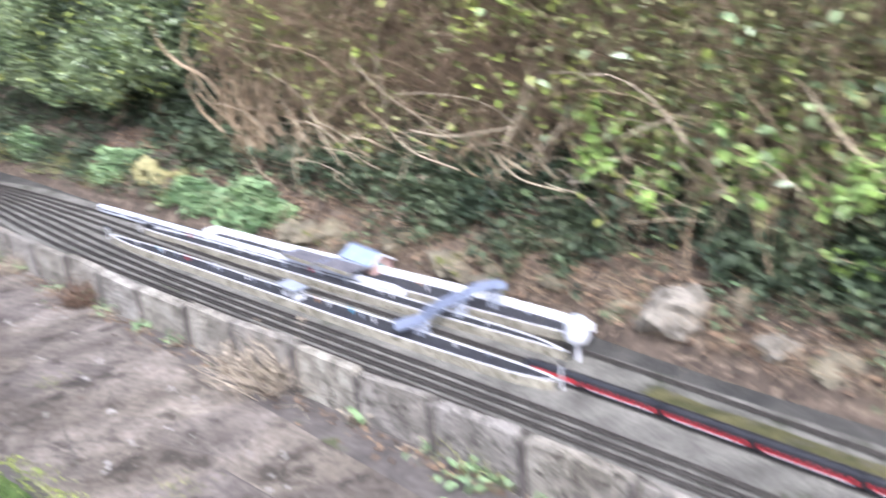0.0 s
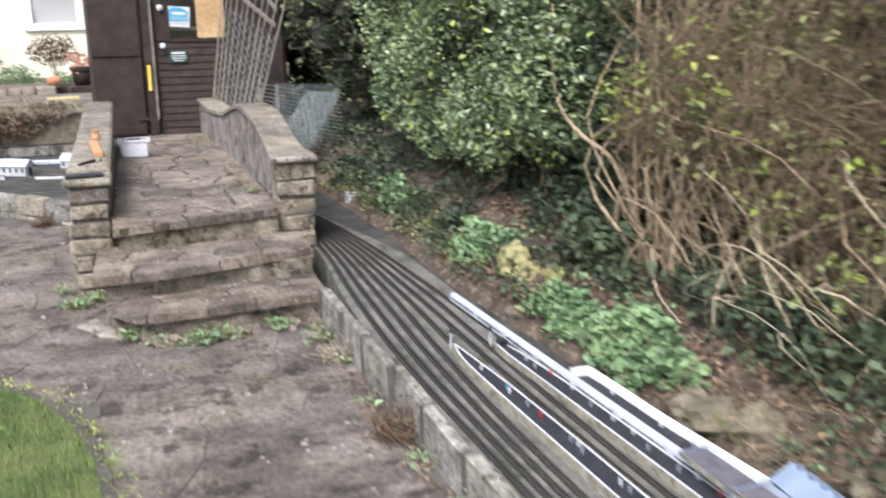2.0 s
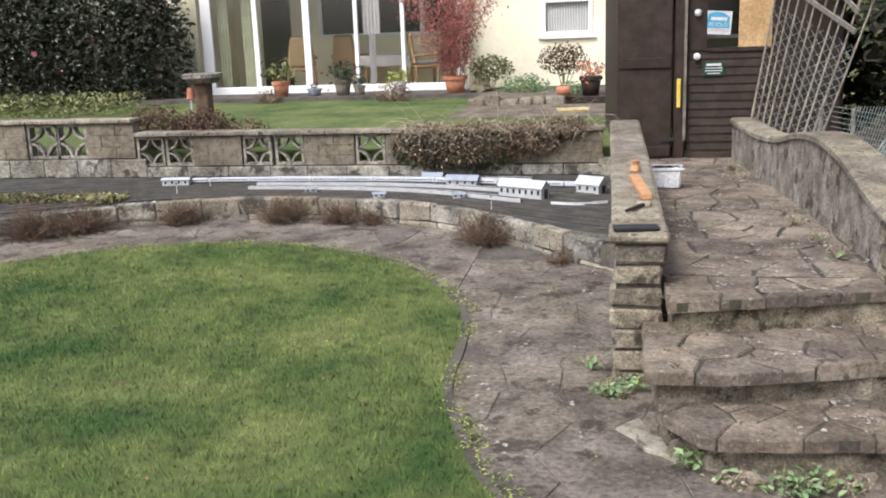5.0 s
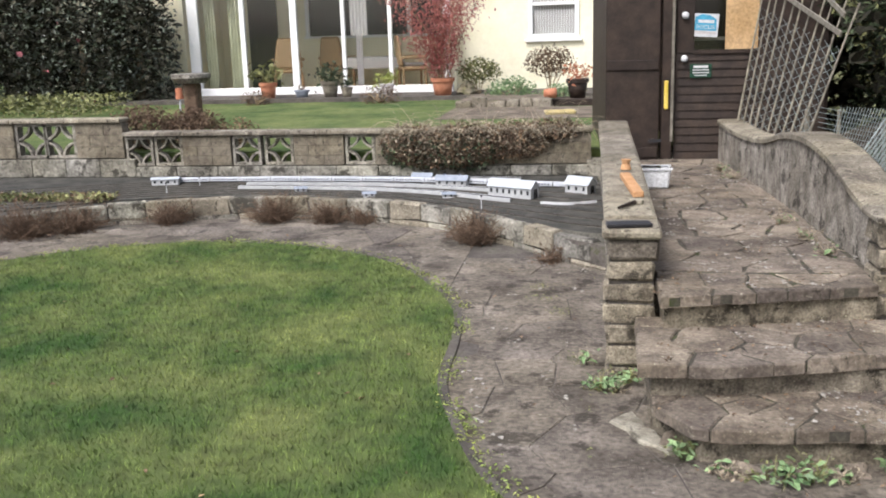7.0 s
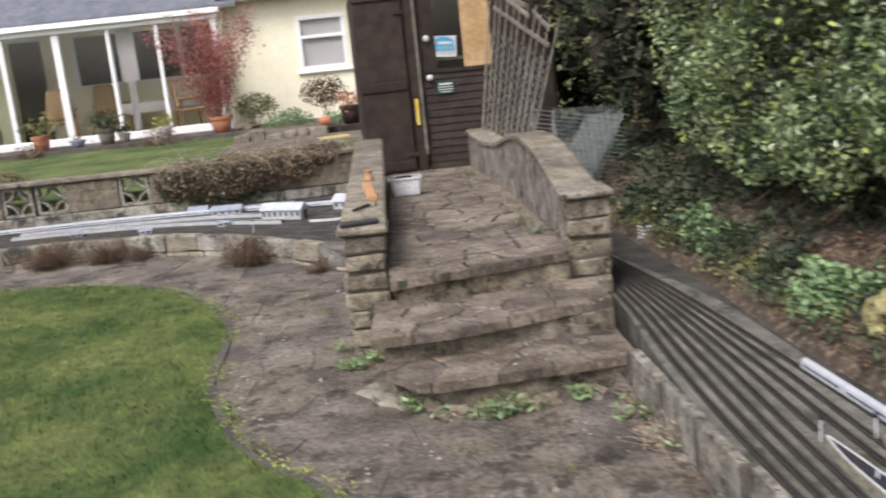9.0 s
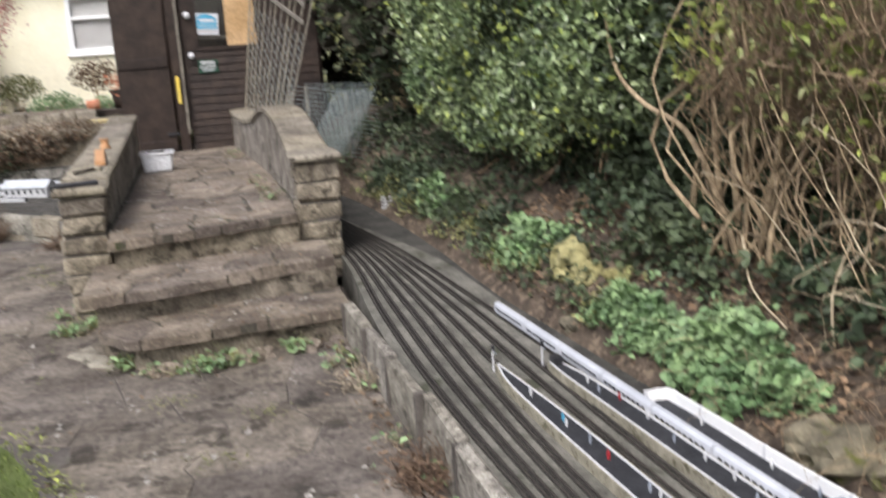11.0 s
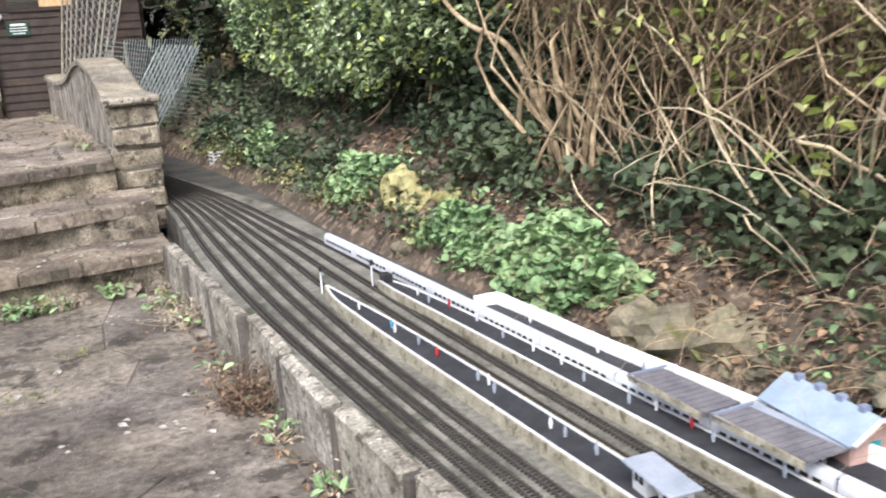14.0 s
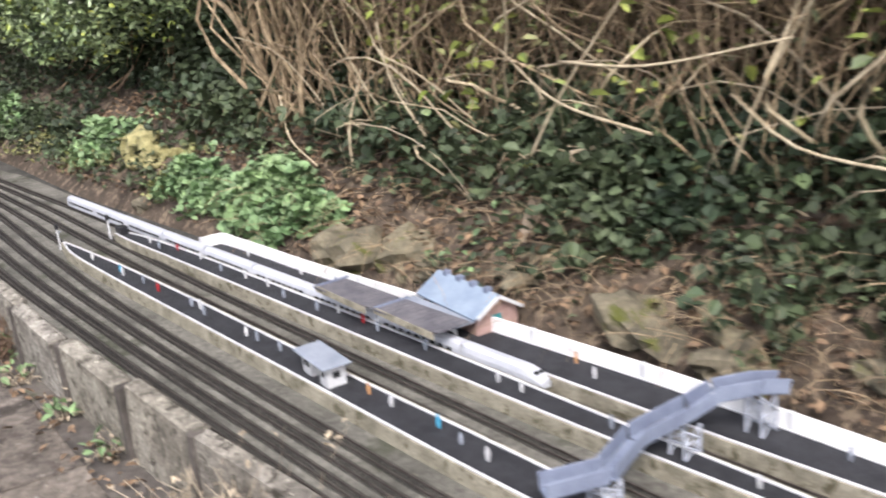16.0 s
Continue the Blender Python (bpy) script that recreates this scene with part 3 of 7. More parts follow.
parapet(par_l, [(0.365, 7.22, 0.715), (0.36, 8.0, 0.73), (0.35, 9.2, 0.75), (0.335, 10.3, 0.77), (0.33, 11.0, 0.785)], 0.10, 0.33, 6)
parapet(par_r, [(1.545, 7.34, 0.738), (1.543, 7.55, 0.755), (1.54, 7.8, 0.80), (1.535, 8.15, 0.865), (1.525, 8.5, 0.90), (1.515, 8.8, 0.905), (1.505, 9.1, 0.885), (1.497, 9.4, 0.845), (1.488, 9.7, 0.79), (1.475, 10.0, 0.75), (1.458, 10.4, 0.718), (1.44, 10.8, 0.70), (1.41, 11.3, 0.70), (1.385, 11.8, 0.71)], 0.095, 0.33, 11)

# ---- screen-block wall and the upper garden ----
upper = root("upper_garden", "raised upper lawn in front of the house", "garden", kind="structure")
part("upper_ground", bx(-30, 0.62, 12.16, 40, -0.08, 0.40), M["turf"], upper)
part("upper_ground", bx(0.62, 30, 12.6, 40, -0.08, 0.36), M["earth"], upper)
part("house_terrace", bx(-9.5, 1.0, 18.9, 20.5, 0.39, 0.47), M["joint"], upper)

scr = root("wall_screen", "garden wall of pierced concrete screen blocks between stone piers", "wall", kind="structure")
part("base_course", bx(-9.0, 0.15, 11.98, 12.15, -0.05, 0.17), M["joint"], scr)
x = -9.0
while x < 0.1:
    w = rng.uniform(0.38, 0.46)
    z1 = 0.285 if x > -4.75 else 0.37
    part("base_block", bx(x + 0.005, min(x + w, 0.14), 11.985 + rng.normal() * 0.004, 12.15, 0.172, z1 - 0.01, 0.008), M["basestone"], scr)
    x += w


def screen_block(x0, z0, s):
    """One pierced square block: a frame with four curved bars round a diamond."""
    bm = bmesh.new()
    t = 0.028
    y0, y1 = 12.02, 12.12
    box(bm, x0, x0 + s, y0, y1, z0, z0 + t)
    box(bm, x0, x0 + s, y0, y1, z0 + s - t, z0 + s)
    box(bm, x0, x0 + t, y0, y1, z0 + t, z0 + s - t)
    box(bm, x0 + s - t, x0 + s, y0, y1, z0 + t, z0 + s - t)
    c = s / 2
    for qx, qz in ((0, 0), (1, 0), (0, 1), (1, 1)):
        cx, cz = x0 + qx * s, z0 + qz * s
        sx, sz = (1 if qx == 0 else -1), (1 if qz == 0 else -1)
        pts = [(math.cos(u) * (c - 0.005), math.sin(u) * (c - 0.005)) for u in np.linspace(0.14, math.pi / 2 - 0.14, 6)]
        for (ax, az), (bx_, bz) in zip(pts, pts[1:]):
            q = [(cx + sx * ax, cz + sz * az), (cx + sx * bx_, cz + sz * bz), (cx + sx * bx_ * 0.86, cz + sz * bz * 0.86), (cx + sx * ax * 0.86, cz + sz * az * 0.86)]
            f = [bm.verts.new((u, y0 + 0.01, w)) for u, w in q]
            k = [bm.verts.new((u, y1 - 0.01, w)) for u, w in q]
            bm.faces.new(f)
            bm.faces.new(k[::-1])
            for i in range(4):
                bm.faces.new((f[i], f[(i + 1) % 4], k[(i + 1) % 4], k[i]))
    part("screen_block", bm, M["concrete"], scr)


def solid(x0, x1, z0, z1, rows=3):
    hgt = (z1 - z0) / rows
    for i in range(rows):
        cut = x0 + (x1 - x0) * (0.45 + 0.15 * (-1) ** i)
        for a, b in ((x0, cut), (cut, x1)):
            part("pier_stone", bx(a + 0.0015, b - 0.0015, 12.0, 12.14, z0 + i * hgt + 0.001, z0 + (i + 1) * hgt - 0.001, 0.003), M["panelstone"], scr)
    part("pier_core", bx(x0 + 0.01, x1 - 0.01, 12.012, 12.13, z0, z1), M["joint"], scr)


S1 = 0.30
for x0 in (-4.62, -4.30, -3.46, -3.12, -2.28):
    screen_block(x0, 0.285, S1)
for a, b in ((-3.99, -3.47), (-2.81, -2.29), (-1.97, -0.9), (-0.9, 0.14)):
    solid(a, b, 0.285, 0.585)
for x0 in (-5.85, -5.53):
    screen_block(x0, 0.37, S1 + 0.06)
for a, b in ((-5.16, -4.63), (-6.5, -5.86), (-7.9, -6.51)):
    solid(a, b, 0.37, 0.73)
for x0, x1, z in ((-9.0, -4.63, 0.735), (-4.625, 0.16, 0.59)):
    k = int((x1 - x0) / 0.6)
    for i in range(k):
        a = x0 + (x1 - x0) * i / k
        part("coping", bx(a + 0.002, a + (x1 - x0) / k - 0.002, 11.965, 12.17, z, z + 0.045, 0.01), M["cap"], scr)

# ---- railway: tracks, platforms ----
def track(f, start, stop, lab):
    ln = rail_line(f, 0.04)
    ln = ln[start:len(ln) - stop]
    ln = np.c_[ln, np.full(len(ln), BED)]
    t = root("railway_track", lab, "track", group="model railway tracks")
    strip("ballast", ln, [(-0.017, 0.0), (-0.0135, 0.003), (0.0135, 0.003), (0.017, 0.0)], M["bed"], t, closed=False)
    for s in (-0.00825, 0.00825):
        strip("rail", ln, [(s - 0.0014, 0.004), (s - 0.0014, 0.009), (s + 0.0014, 0.009), (s + 0.0014, 0.004)], M["rail"], t)
    nn = normals2(ln)
    d = np.r_[0, np.cumsum(np.linalg.norm(np.diff(ln[:, :2], axis=0), axis=1))]
    verts, faces = [], []
    for a in np.arange(0.01, d[-1], 0.0135):
        p = np.array([np.interp(a, d, ln[:, 0]), np.interp(a, d, ln[:, 1])])
        q = np.array([np.interp(a, d, nn[:, 0]), np.interp(a, d, nn[:, 1])])
        r = np.array([-q[1], q[0]])
        b = len(verts)
        for z in (BED + 0.002, BED + 0.0058):
            for u, w in ((-0.015, -0.0032), (0.015, -0.0032), (0.015, 0.0032), (-0.015, 0.0032)):
                xy = p + q * u + r * w
                verts.append((xy[0], xy[1], z))
        faces += [(b + 4, b + 5, b + 6, b + 7)] + [(b + i, b + (i + 1) % 4, b + 4 + (i + 1) % 4, b + 4 + i) for i in range(4)]
    tagged(raw("sleeper_strip", verts, faces, M["sleeper"], t), kind="stuff")
    return t


for f in (0.0, 0.095, 0.19, 0.285, 0.635, 0.745, 1.0):
    track(f, 0, 1, "dark model railway track with plastic sleepers, weathered")
for f in (0.46,):
    k = int(np.argmax(rail_line(f, 0.04)[:, 1] > 5.12))
    track(f, k, 1, "dark model railway track beyond the platform ends")


def edge(pts, step=0.06):
    return spline(pts, step)


def platform(left, right, z1, parent_label, both=True, face=None):
    """A black platform between two plan lines (same count of points), with pale stone-coloured sides and edge."""
    t = root("station_platform", parent_label, "platform", group="model station platforms")
    l, r = np.array(left), np.array(right)
    l, r = spline(l, 0.06), spline(r, 0.06)
    n = min(len(l), len(r))
    l, r = l[np.linspace(0, len(l) - 1, n).astype(int)], r[np.linspace(0, len(r) - 1, n).astype(int)]
    verts, faces = [], []
    for a, b in zip(l, r):
        verts += [(a[0], a[1], BED), (a[0], a[1], z1), (b[0], b[1], z1), (b[0], b[1], BED)]
    for i in range(n - 1):
        faces += [(4 * i + j, 4 * i + j + 1, 4 * i + j + 5, 4 * i + j + 4) for j in range(3)]
    faces += [(0, 1, 2, 3), tuple(range(4 * n - 4, 4 * n))[::-1]]
    raw("deck", verts, faces, M["asphalt"], t)
    for ln, s, side in ((l, 1, "front"), (r, -1, "back")):
        z = np.c_[ln, np.full(len(ln), BED)]
        nn = normals2(z)
        h = z1 - BED
        if side == "front" or both:
            strip("platform_face", z, [(-s * 0.0, 0.0), (-s * 0.004, 0.0), (-s * 0.004, h + 0.002), (0.0, h + 0.002)], face or M["cream"], t, "pale weathered stone-paper facing")
        strip("edge_line", z, [(s * 0.001, h + 0.001), (s * 0.001, h + 0.0035), (s * 0.007, h + 0.0035), (s * 0.007, h + 0.001)], M["white"], t, "white painted edge line")
    return t


TOP = 0.207
P1L = [(2.045, 1.94), (2.0, 2.08), (1.94, 2.75), (1.905, 3.4), (1.872, 4.0), (1.845, 4.5), (1.835, 4.85), (1.855, 5.03)]
P1R = [(2.06, 1.94), (2.07, 2.08), (2.035, 2.75), (1.99, 3.4), (1.955, 4.0), (1.92, 4.5), (1.885, 4.85), (1.865, 5.03)]
P2L = [(2.235, 2.06), (2.215, 2.3), (2.168, 2.8), (2.125, 3.4), (2.085, 4.0), (2.05, 4.5), (2.025, 4.85), (2.025, 4.98)]
P2R = [(2.245, 2.06), (2.265, 2.3), (2.237, 2.8), (2.205, 3.4), (2.162, 4.0), (2.125, 4.5), (2.085, 4.85), (2.055, 4.98)]
P3L = [(2.365, 2.1), (2.34, 2.3), (2.295, 2.8), (2.25, 3.4), (2.208, 4.0), (2.185, 4.25), (2.17, 4.45), (2.165, 4.53)]
P3R = [(2.43, 2.1), (2.43, 2.3), (2.405, 2.8), (2.345, 3.4), (2.28, 4.0), (2.262, 4.25), (2.245, 4.45), (2.235, 4.53)]
p1 = platform(P1L, P1R, TOP, "long black model platform with cream edges and tapered ends")
p2 = platform(P2L, P2R, TOP, "long black island model platform with cream edges")
p3 = platform(P3L, P3R, TOP, "black model platform backed by a white fence", both=False)
fence = root("platform_fence", "low white strip fence behind the model platform", "fence")
fl = np.array([(2.165, 4.53)] + P3R[::-1])
fl = spline(np.c_[fl, np.full(len(fl), TOP)], 0.05)
for a in range(0, len(fl) - 1, 6):
    strip("fence_panel", fl[a:a + 7], [(-0.004, 0.0), (-0.004, 0.035), (0.004, 0.035), (0.004, 0.0)], M["upvc"], fence)
    part("fence_post", bx(fl[a, 0] - 0.005, fl[a, 0] + 0.005, fl[a, 1] - 0.004, fl[a, 1] + 0.004, TOP, TOP + 0.037), M["white"], fence)

# platforms of the house-side station
for f0, f1, lab in ((0.335, 0.395, "low white-edged model platform on the curve"), (0.615, 0.675, "white-edged model island platform on the curve"), (1.05, 1.12, "narrow white model platform by the garden wall")):
    a = (np.array(INNER) * (1 - f0) + np.array(OUTER) * f0)[12:16]
    b = (np.array(INNER) * (1 - f1) + np.array(OUTER) * f1)[12:16]
    platform(b[::-1], a[::-1], TOP - 0.004, lab, face=M["chalk"])


# ---- trains ----
def coach(name, label, body_mat, skirt_mat, length, stripe=None, nose=False, group=""):
    t = root(name, label, "train coach" if not nose else "locomotive", group=group)
    h, w = 0.048, 0.017
    bm = bmesh.new()
    prof = [(-w, 0.012), (-w, 0.034), (-w * 0.86, 0.045), (-w * 0.4, 0.051), (w * 0.4, 0.051), (w * 0.86, 0.045), (w, 0.034), (w, 0.012)]
    cuts = [(-length / 2, 1.0, 1.0), (length / 2, 1.0, 1.0)]
    if nose:
        cuts = [(-length / 2, 1.0, 1.0), (length / 2 - 0.05, 1.0, 1.0), (length / 2 - 0.02, 0.95, 0.86), (length / 2, 0.78, 0.45)]
    rings = [[bm.verts.new((y, x * sw, 0.012 + (z - 0.012) * sz)) for x, z in prof] for y, sw, sz in cuts]
    k = len(prof)
    for a, b in zip(rings, rings[1:]):
        for i in range(k):
            bm.faces.new((a[i], a[(i + 1) % k], b[(i + 1) % k], b[i]))
    bm.faces.new(rings[0])
    bm.faces.new(rings[-1][::-1])
    part("body", bm, body_mat, t)
    part("underframe", bx(-length / 2 + 0.01, length / 2 - 0.015, -0.012, 0.012, 0.004, 0.0115), M["black"], t)
    for x in (-length * 0.36, length * 0.36):
        bm = bmesh.new()
        for dx in (-0.013, 0.013):
            for s in (-1, 1):
                cyl(bm, 0.006, 0.006, (x + dx, s * 0.007, 0.006), (x + dx, s * 0.0105, 0.006), 10)
        box(bm, x - 0.022, x + 0.022, -0.013, -0.011, 0.003, 0.011)
        box(bm, x - 0.022, x + 0.022, 0.011, 0.013, 0.003, 0.011)
        part("bogie", bm, M["black"], t)
    if stripe:
        for s in (-1, 1):
            part("side_panel", bx(-length / 2 + 0.012, length / 2 - (0.06 if nose else 0.012), min(s * 0.0168, s * 0.0176), max(s * 0.0168, s * 0.0176), 0.0185, 0.034), stripe, t, "red side band")
            part("waist_line", bx(-length / 2 + 0.03, length / 2 - (0.07 if nose else 0.03), min(s * 0.0168, s * 0.0178), max(s * 0.0168, s * 0.0178), 0.0155, 0.0183), M["white"], t, "thin white lining")
    if not nose:
        cnt = 9
        for s in (-1, 1):
            for i in range(cnt):
                x = -length / 2 + 0.035 + (length - 0.07) * i / (cnt - 1)
                part("window", bx(x - 0.0092, x + 0.0092, min(s * 0.0172, s * 0.0182), max(s * 0.0172, s * 0.0182), 0.0245, 0.0335), M["dark"], t)
        part("gangway", bx(length / 2 - 0.001, length / 2 + 0.006, -0.009, 0.009, 0.010, 0.044), M["black"], t)
    else:
        part("cab_window", bx(length / 2 - 0.026, length / 2 - 0.014, -0.0125, 0.0125, 0.036, 0.0455, 0.002), M["dark"], t)
    return t


def put_train(f, y_at, count, back, loco, car, gap=0.008, first=0.24):
    """Sets a locomotive and coaches along a track, nose at plan distance s0, running back along the line."""
    ln = rail_line(f, 0.02)
    d = np.r_[0, np.cumsum(np.linalg.norm(np.diff(ln, axis=0), axis=1))]
    s0 = y_at(ln, d)
    s = s0
    for i in range(count + 1):
        length = first if i == 0 else 0.30
        mid = s + back * length / 2
        p = [np.interp(mid, d, ln[:, 0]), np.interp(mid, d, ln[:, 1])]
        q = [np.interp(mid - back * 0.1, d, ln[:, 0]), np.interp(mid - back * 0.1, d, ln[:, 1])]
        ang = math.degrees(math.atan2(q[1] - p[1], q[0] - p[0]))
        copy_thing(loco if i == 0 else car, pose(p[0], p[1], BED + 0.007, 0, 0, ang))
        s += back * (length + gap)
    for o in (loco, car):
        for c in [*o.children_recursive, o]:
            bpy.data.objects.remove(c)


by_y = lambda y: (lambda ln, d: d[np.argmin(np.abs(ln[:, 1] - y) + 100 * (ln[:, 0] < 1.4))])
by_x = lambda x: (lambda ln, d: d[np.argmin(np.abs(ln[:, 0] - x) + 100 * (ln[:, 1] < 9.3))])
put_train(1.0, by_y(2.97), 8, 1, coach("locomotive", "pale white streamlined model power car on the track", M["silver"], None, 0.24, nose=True, group="pale train"), coach("train_coach", "pale silver model train coach with dark windows", M["silver"], None, 0.30, group="pale train"))
put_train(0.86, by_x(0.05), 12, 1, coach("locomotive", "pale white model power car on the curved track", M["silver"], None, 0.24, nose=True, group="pale train on the curve"), coach("train_coach", "pale silver model train coach on the curve", M["silver"], None, 0.30, group="pale train on the curve"))
put_train(0.635, by_y(2.12), 10, -1, coach("locomotive", "black model locomotive with red nose band", M["black"], None, 0.26, stripe=M["red"], nose=True, group="red and black train"), coach("train_coach", "black model coach with a bright red side band", M["black"], None, 0.30, stripe=M["red"], group="red and black train"))

# ---- bank beside the railway ----
TOE = spline([(2.85, -3.8), (2.70, -1.3), (2.50, 0.0), (2.45, 1.0), (2.44, 1.7), (2.46, 2.3), (2.45, 2.8), (2.39, 3.4), (2.325, 4.0), (2.285, 4.5), (2.21, 5.4), (2.16, 6.0), (2.14, 7.0), (2.10, 7.8), (2.03, 8.6), (1.92, 9.3), (1.80, 10.0), (1.78, 11.0), (1.9, 12.4)], 0.07)
tn = normals2(TOE)


def bank_height(t, x, y):
    base = 0.165 + 0.30 * min(t / 0.42, 1.0) ** 0.8 + 0.32 * max(0.0, t - 0.42)
    return base + min(1.0, t * 5) * (0.05 * noise.noise(Vector((x * 3, y * 3, 1.0))) + 0.025 * noise.noise(Vector((x * 11, y * 11, 4.0))))


bank = root("bank", "steep bank of brown soil and leaf litter beside the track", "bank", kind="structure")
ts = [0.0, 0.05, 0.1, 0.16, 0.22, 0.3, 0.38, 0.46, 0.56, 0.7, 0.9, 1.2, 1.6, 2.1, 2.8, 3.6]
verts, faces = [], []
for p, nrm in zip(TOE, tn):
    for t in ts:
        x, y = p[0] + nrm[0] * t, p[1] + nrm[1] * t
        verts.append((x, y, bank_height(t, x, y)))
k = len(ts)
for i in range(len(TOE) - 1):
    for j in range(k - 1):
        faces.append((i * k + j, i * k + j + 1, (i + 1) * k + j + 1, (i + 1) * k + j))
raw("bank_soil", verts, faces, M["soil"], bank, smooth=True)
# strip of felt and of moss between the outer track and the bank
verts, faces = [], []
for p, nrm in zip(TOE, tn):
    verts += [(p[0] - nrm[0] * 0.36, p[1] - nrm[1] * 0.36, BED - 0.006), (p[0] + nrm[0] * 0.06, p[1] + nrm[1] * 0.06, BED - 0.006)]
for i in range(len(TOE) - 1):
    if TOE[i, 1] < 9.6:
        faces.append((2 * i, 2 * i + 1, 2 * i + 3, 2 * i + 2))
raw("bed_margin", verts, faces, M["darkbed"], bed)
ml = TOE[(TOE[:, 1] < 1.75)]
verts, faces = [], []
for i, p in enumerate(ml):
    for o in np.linspace(0, 0.085, 6):
        x = 2.262 - o - 0.02 * noise.noise(Vector((p[1] * 5, o * 20, 8)))
        verts.append((x, p[1], BED + 0.002 + 0.010 * math.sin(math.pi * min(1, o / 0.085)) * (0.6 + noise.noise(Vector((x * 14, p[1] * 14, 2))))))
for i in range(len(ml) - 1):
    for j in range(5):
        faces.append((6 * i + j, 6 * i + j + 1, 6 * i + j + 7, 6 * i + j + 6))
raw("moss_strip", verts, faces, M["moss"], bed, "yellow-green mossy strip", smooth=True)


def on_bank(s_y, t):
    i = int(np.argmin(np.abs(TOE[:, 1] - s_y)))
    x, y = TOE[i, 0] + tn[i, 0] * t, TOE[i, 1] + tn[i, 1] * t
    return x, y, bank_height(t, x, y)


M["mossrock"] = mat("mossy_rock", (0.10, 0.09, 0.068), (0.25, 0.22, 0.16), 10, 0.95, bump=1.0, bscale=40, c3=(0.11, 0.12, 0.03), spots=0.06, sscale=9, obj=0.2)


def rock(x, y, z, r, squash=0.7, m=None, label="lichened buff rock on the bank"):
    bm = bmesh.new()
    bmesh.ops.create_icosphere(bm, subdivisions=3, radius=r)
    o = Vector(rng.uniform(0, 50, 3))
    for v in bm.verts:
        f = 1 + 0.6 * noise.noise(v.co * (1.3 / r) + o) + 0.22 * noise.noise(v.co * (4 / r) + o) + 0.25 * noise.cell(v.co * (1.1 / r) + o)
        v.co = Vector((v.co.x * f, v.co.y * f * 1.25, v.co.z * f * squash))
    ob = part("rock", bm, m or M["mossrock"], None, label)
    ob.matrix_basis = pose(x, y, z, rng.uniform(-20, 20), rng.uniform(-20, 20), rng.uniform(0, 360))
    return tagged(ob, label, "rock", group="rocks on the bank")


for y, t, r, sq in ((4.02, 0.11, 0.115, 0.8), (3.78, 0.14, 0.10, 0.75), (3.62, 0.10, 0.06, 0.7), (5.3, 0.05, 0.04, 0.7), (3.3, 0.17, 0.07, 0.6), (2.95, 0.13, 0.095, 0.7), (2.7, 0.1, 0.07, 0.6), (2.45, 0.15, 0.06, 0.6), (2.1, 0.1, 0.05, 0.7), (1.62, 0.24, 0.06, 0.7), (1.25, 0.14, 0.07, 0.6), (0.9, 0.12, 0.06, 0.6), (0.5, 0.2, 0.07, 0.6), (6.3, 0.1, 0.04, 0.7), (6.9, 0.12, 0.04, 0.7)):
    x, yy, z = on_bank(y, t)
    rock(x, yy, z - r * 0.45, r, sq)
for y, t, r, sq in ((1.88, 0.12, 0.095, 0.95), (1.42, 0.12, 0.055, 0.8), (0.98, 0.10, 0.06, 0.6)):
    x, yy, z = on_bank(y, t)
    rock(x, yy, z + r * 0.1, r, sq, M["paleflint"], "pale lichened rock standing out of the bank")
M["yellowrock"] = mat("yellow_lichened_rock", (0.22, 0.20, 0.085), (0.40, 0.37, 0.19), 9, 0.95, bump=1.0, bscale=30, c3=(0.12, 0.12, 0.06), spots=0.06, sscale=14)
for y, t, r in ((5.66, 0.21, 0.085), (5.46, 0.2, 0.055), (5.3, 0.24, 0.04)):
    x, yy, z = on_bank(y, t)
    rock(x, yy, z + 0.01, r, 1.0, M["yellowrock"], "yellow-green lichened rock above the track")
# pale broken edging stone, half buried
kbm = prism([(-0.03, -0.16), (0.02, -0.14), (0.035, -0.02), (0.02, 0.12), (-0.01, 0.15), (-0.035, 0.06)], -0.03, 0.02, 0.008)
kerb = part("broken_kerb", kbm, M["mossrock"])
kerb.matrix_basis = pose(2.57, 2.76, 0.262, 14, -20, -28)
tagged(kerb, "broken edging stone half buried in the bank", "stone")

sx_, sy_, sz_ = on_bank(3.42, 0.22)
bm = rod(0.026, 0.012, (0, 0, -0.04), (0.012, 0, 0.085), 8)
for v in bm.verts:
    v.co += Vector(rng.normal(size=3) * 0.006)
stump = part("broken_stump", bm, M["drywood"])
stump.matrix_basis = pose(sx_, sy_, sz_, 6, 8, 0)
tagged(stump, "pale broken wood stump on the bank", "stump")

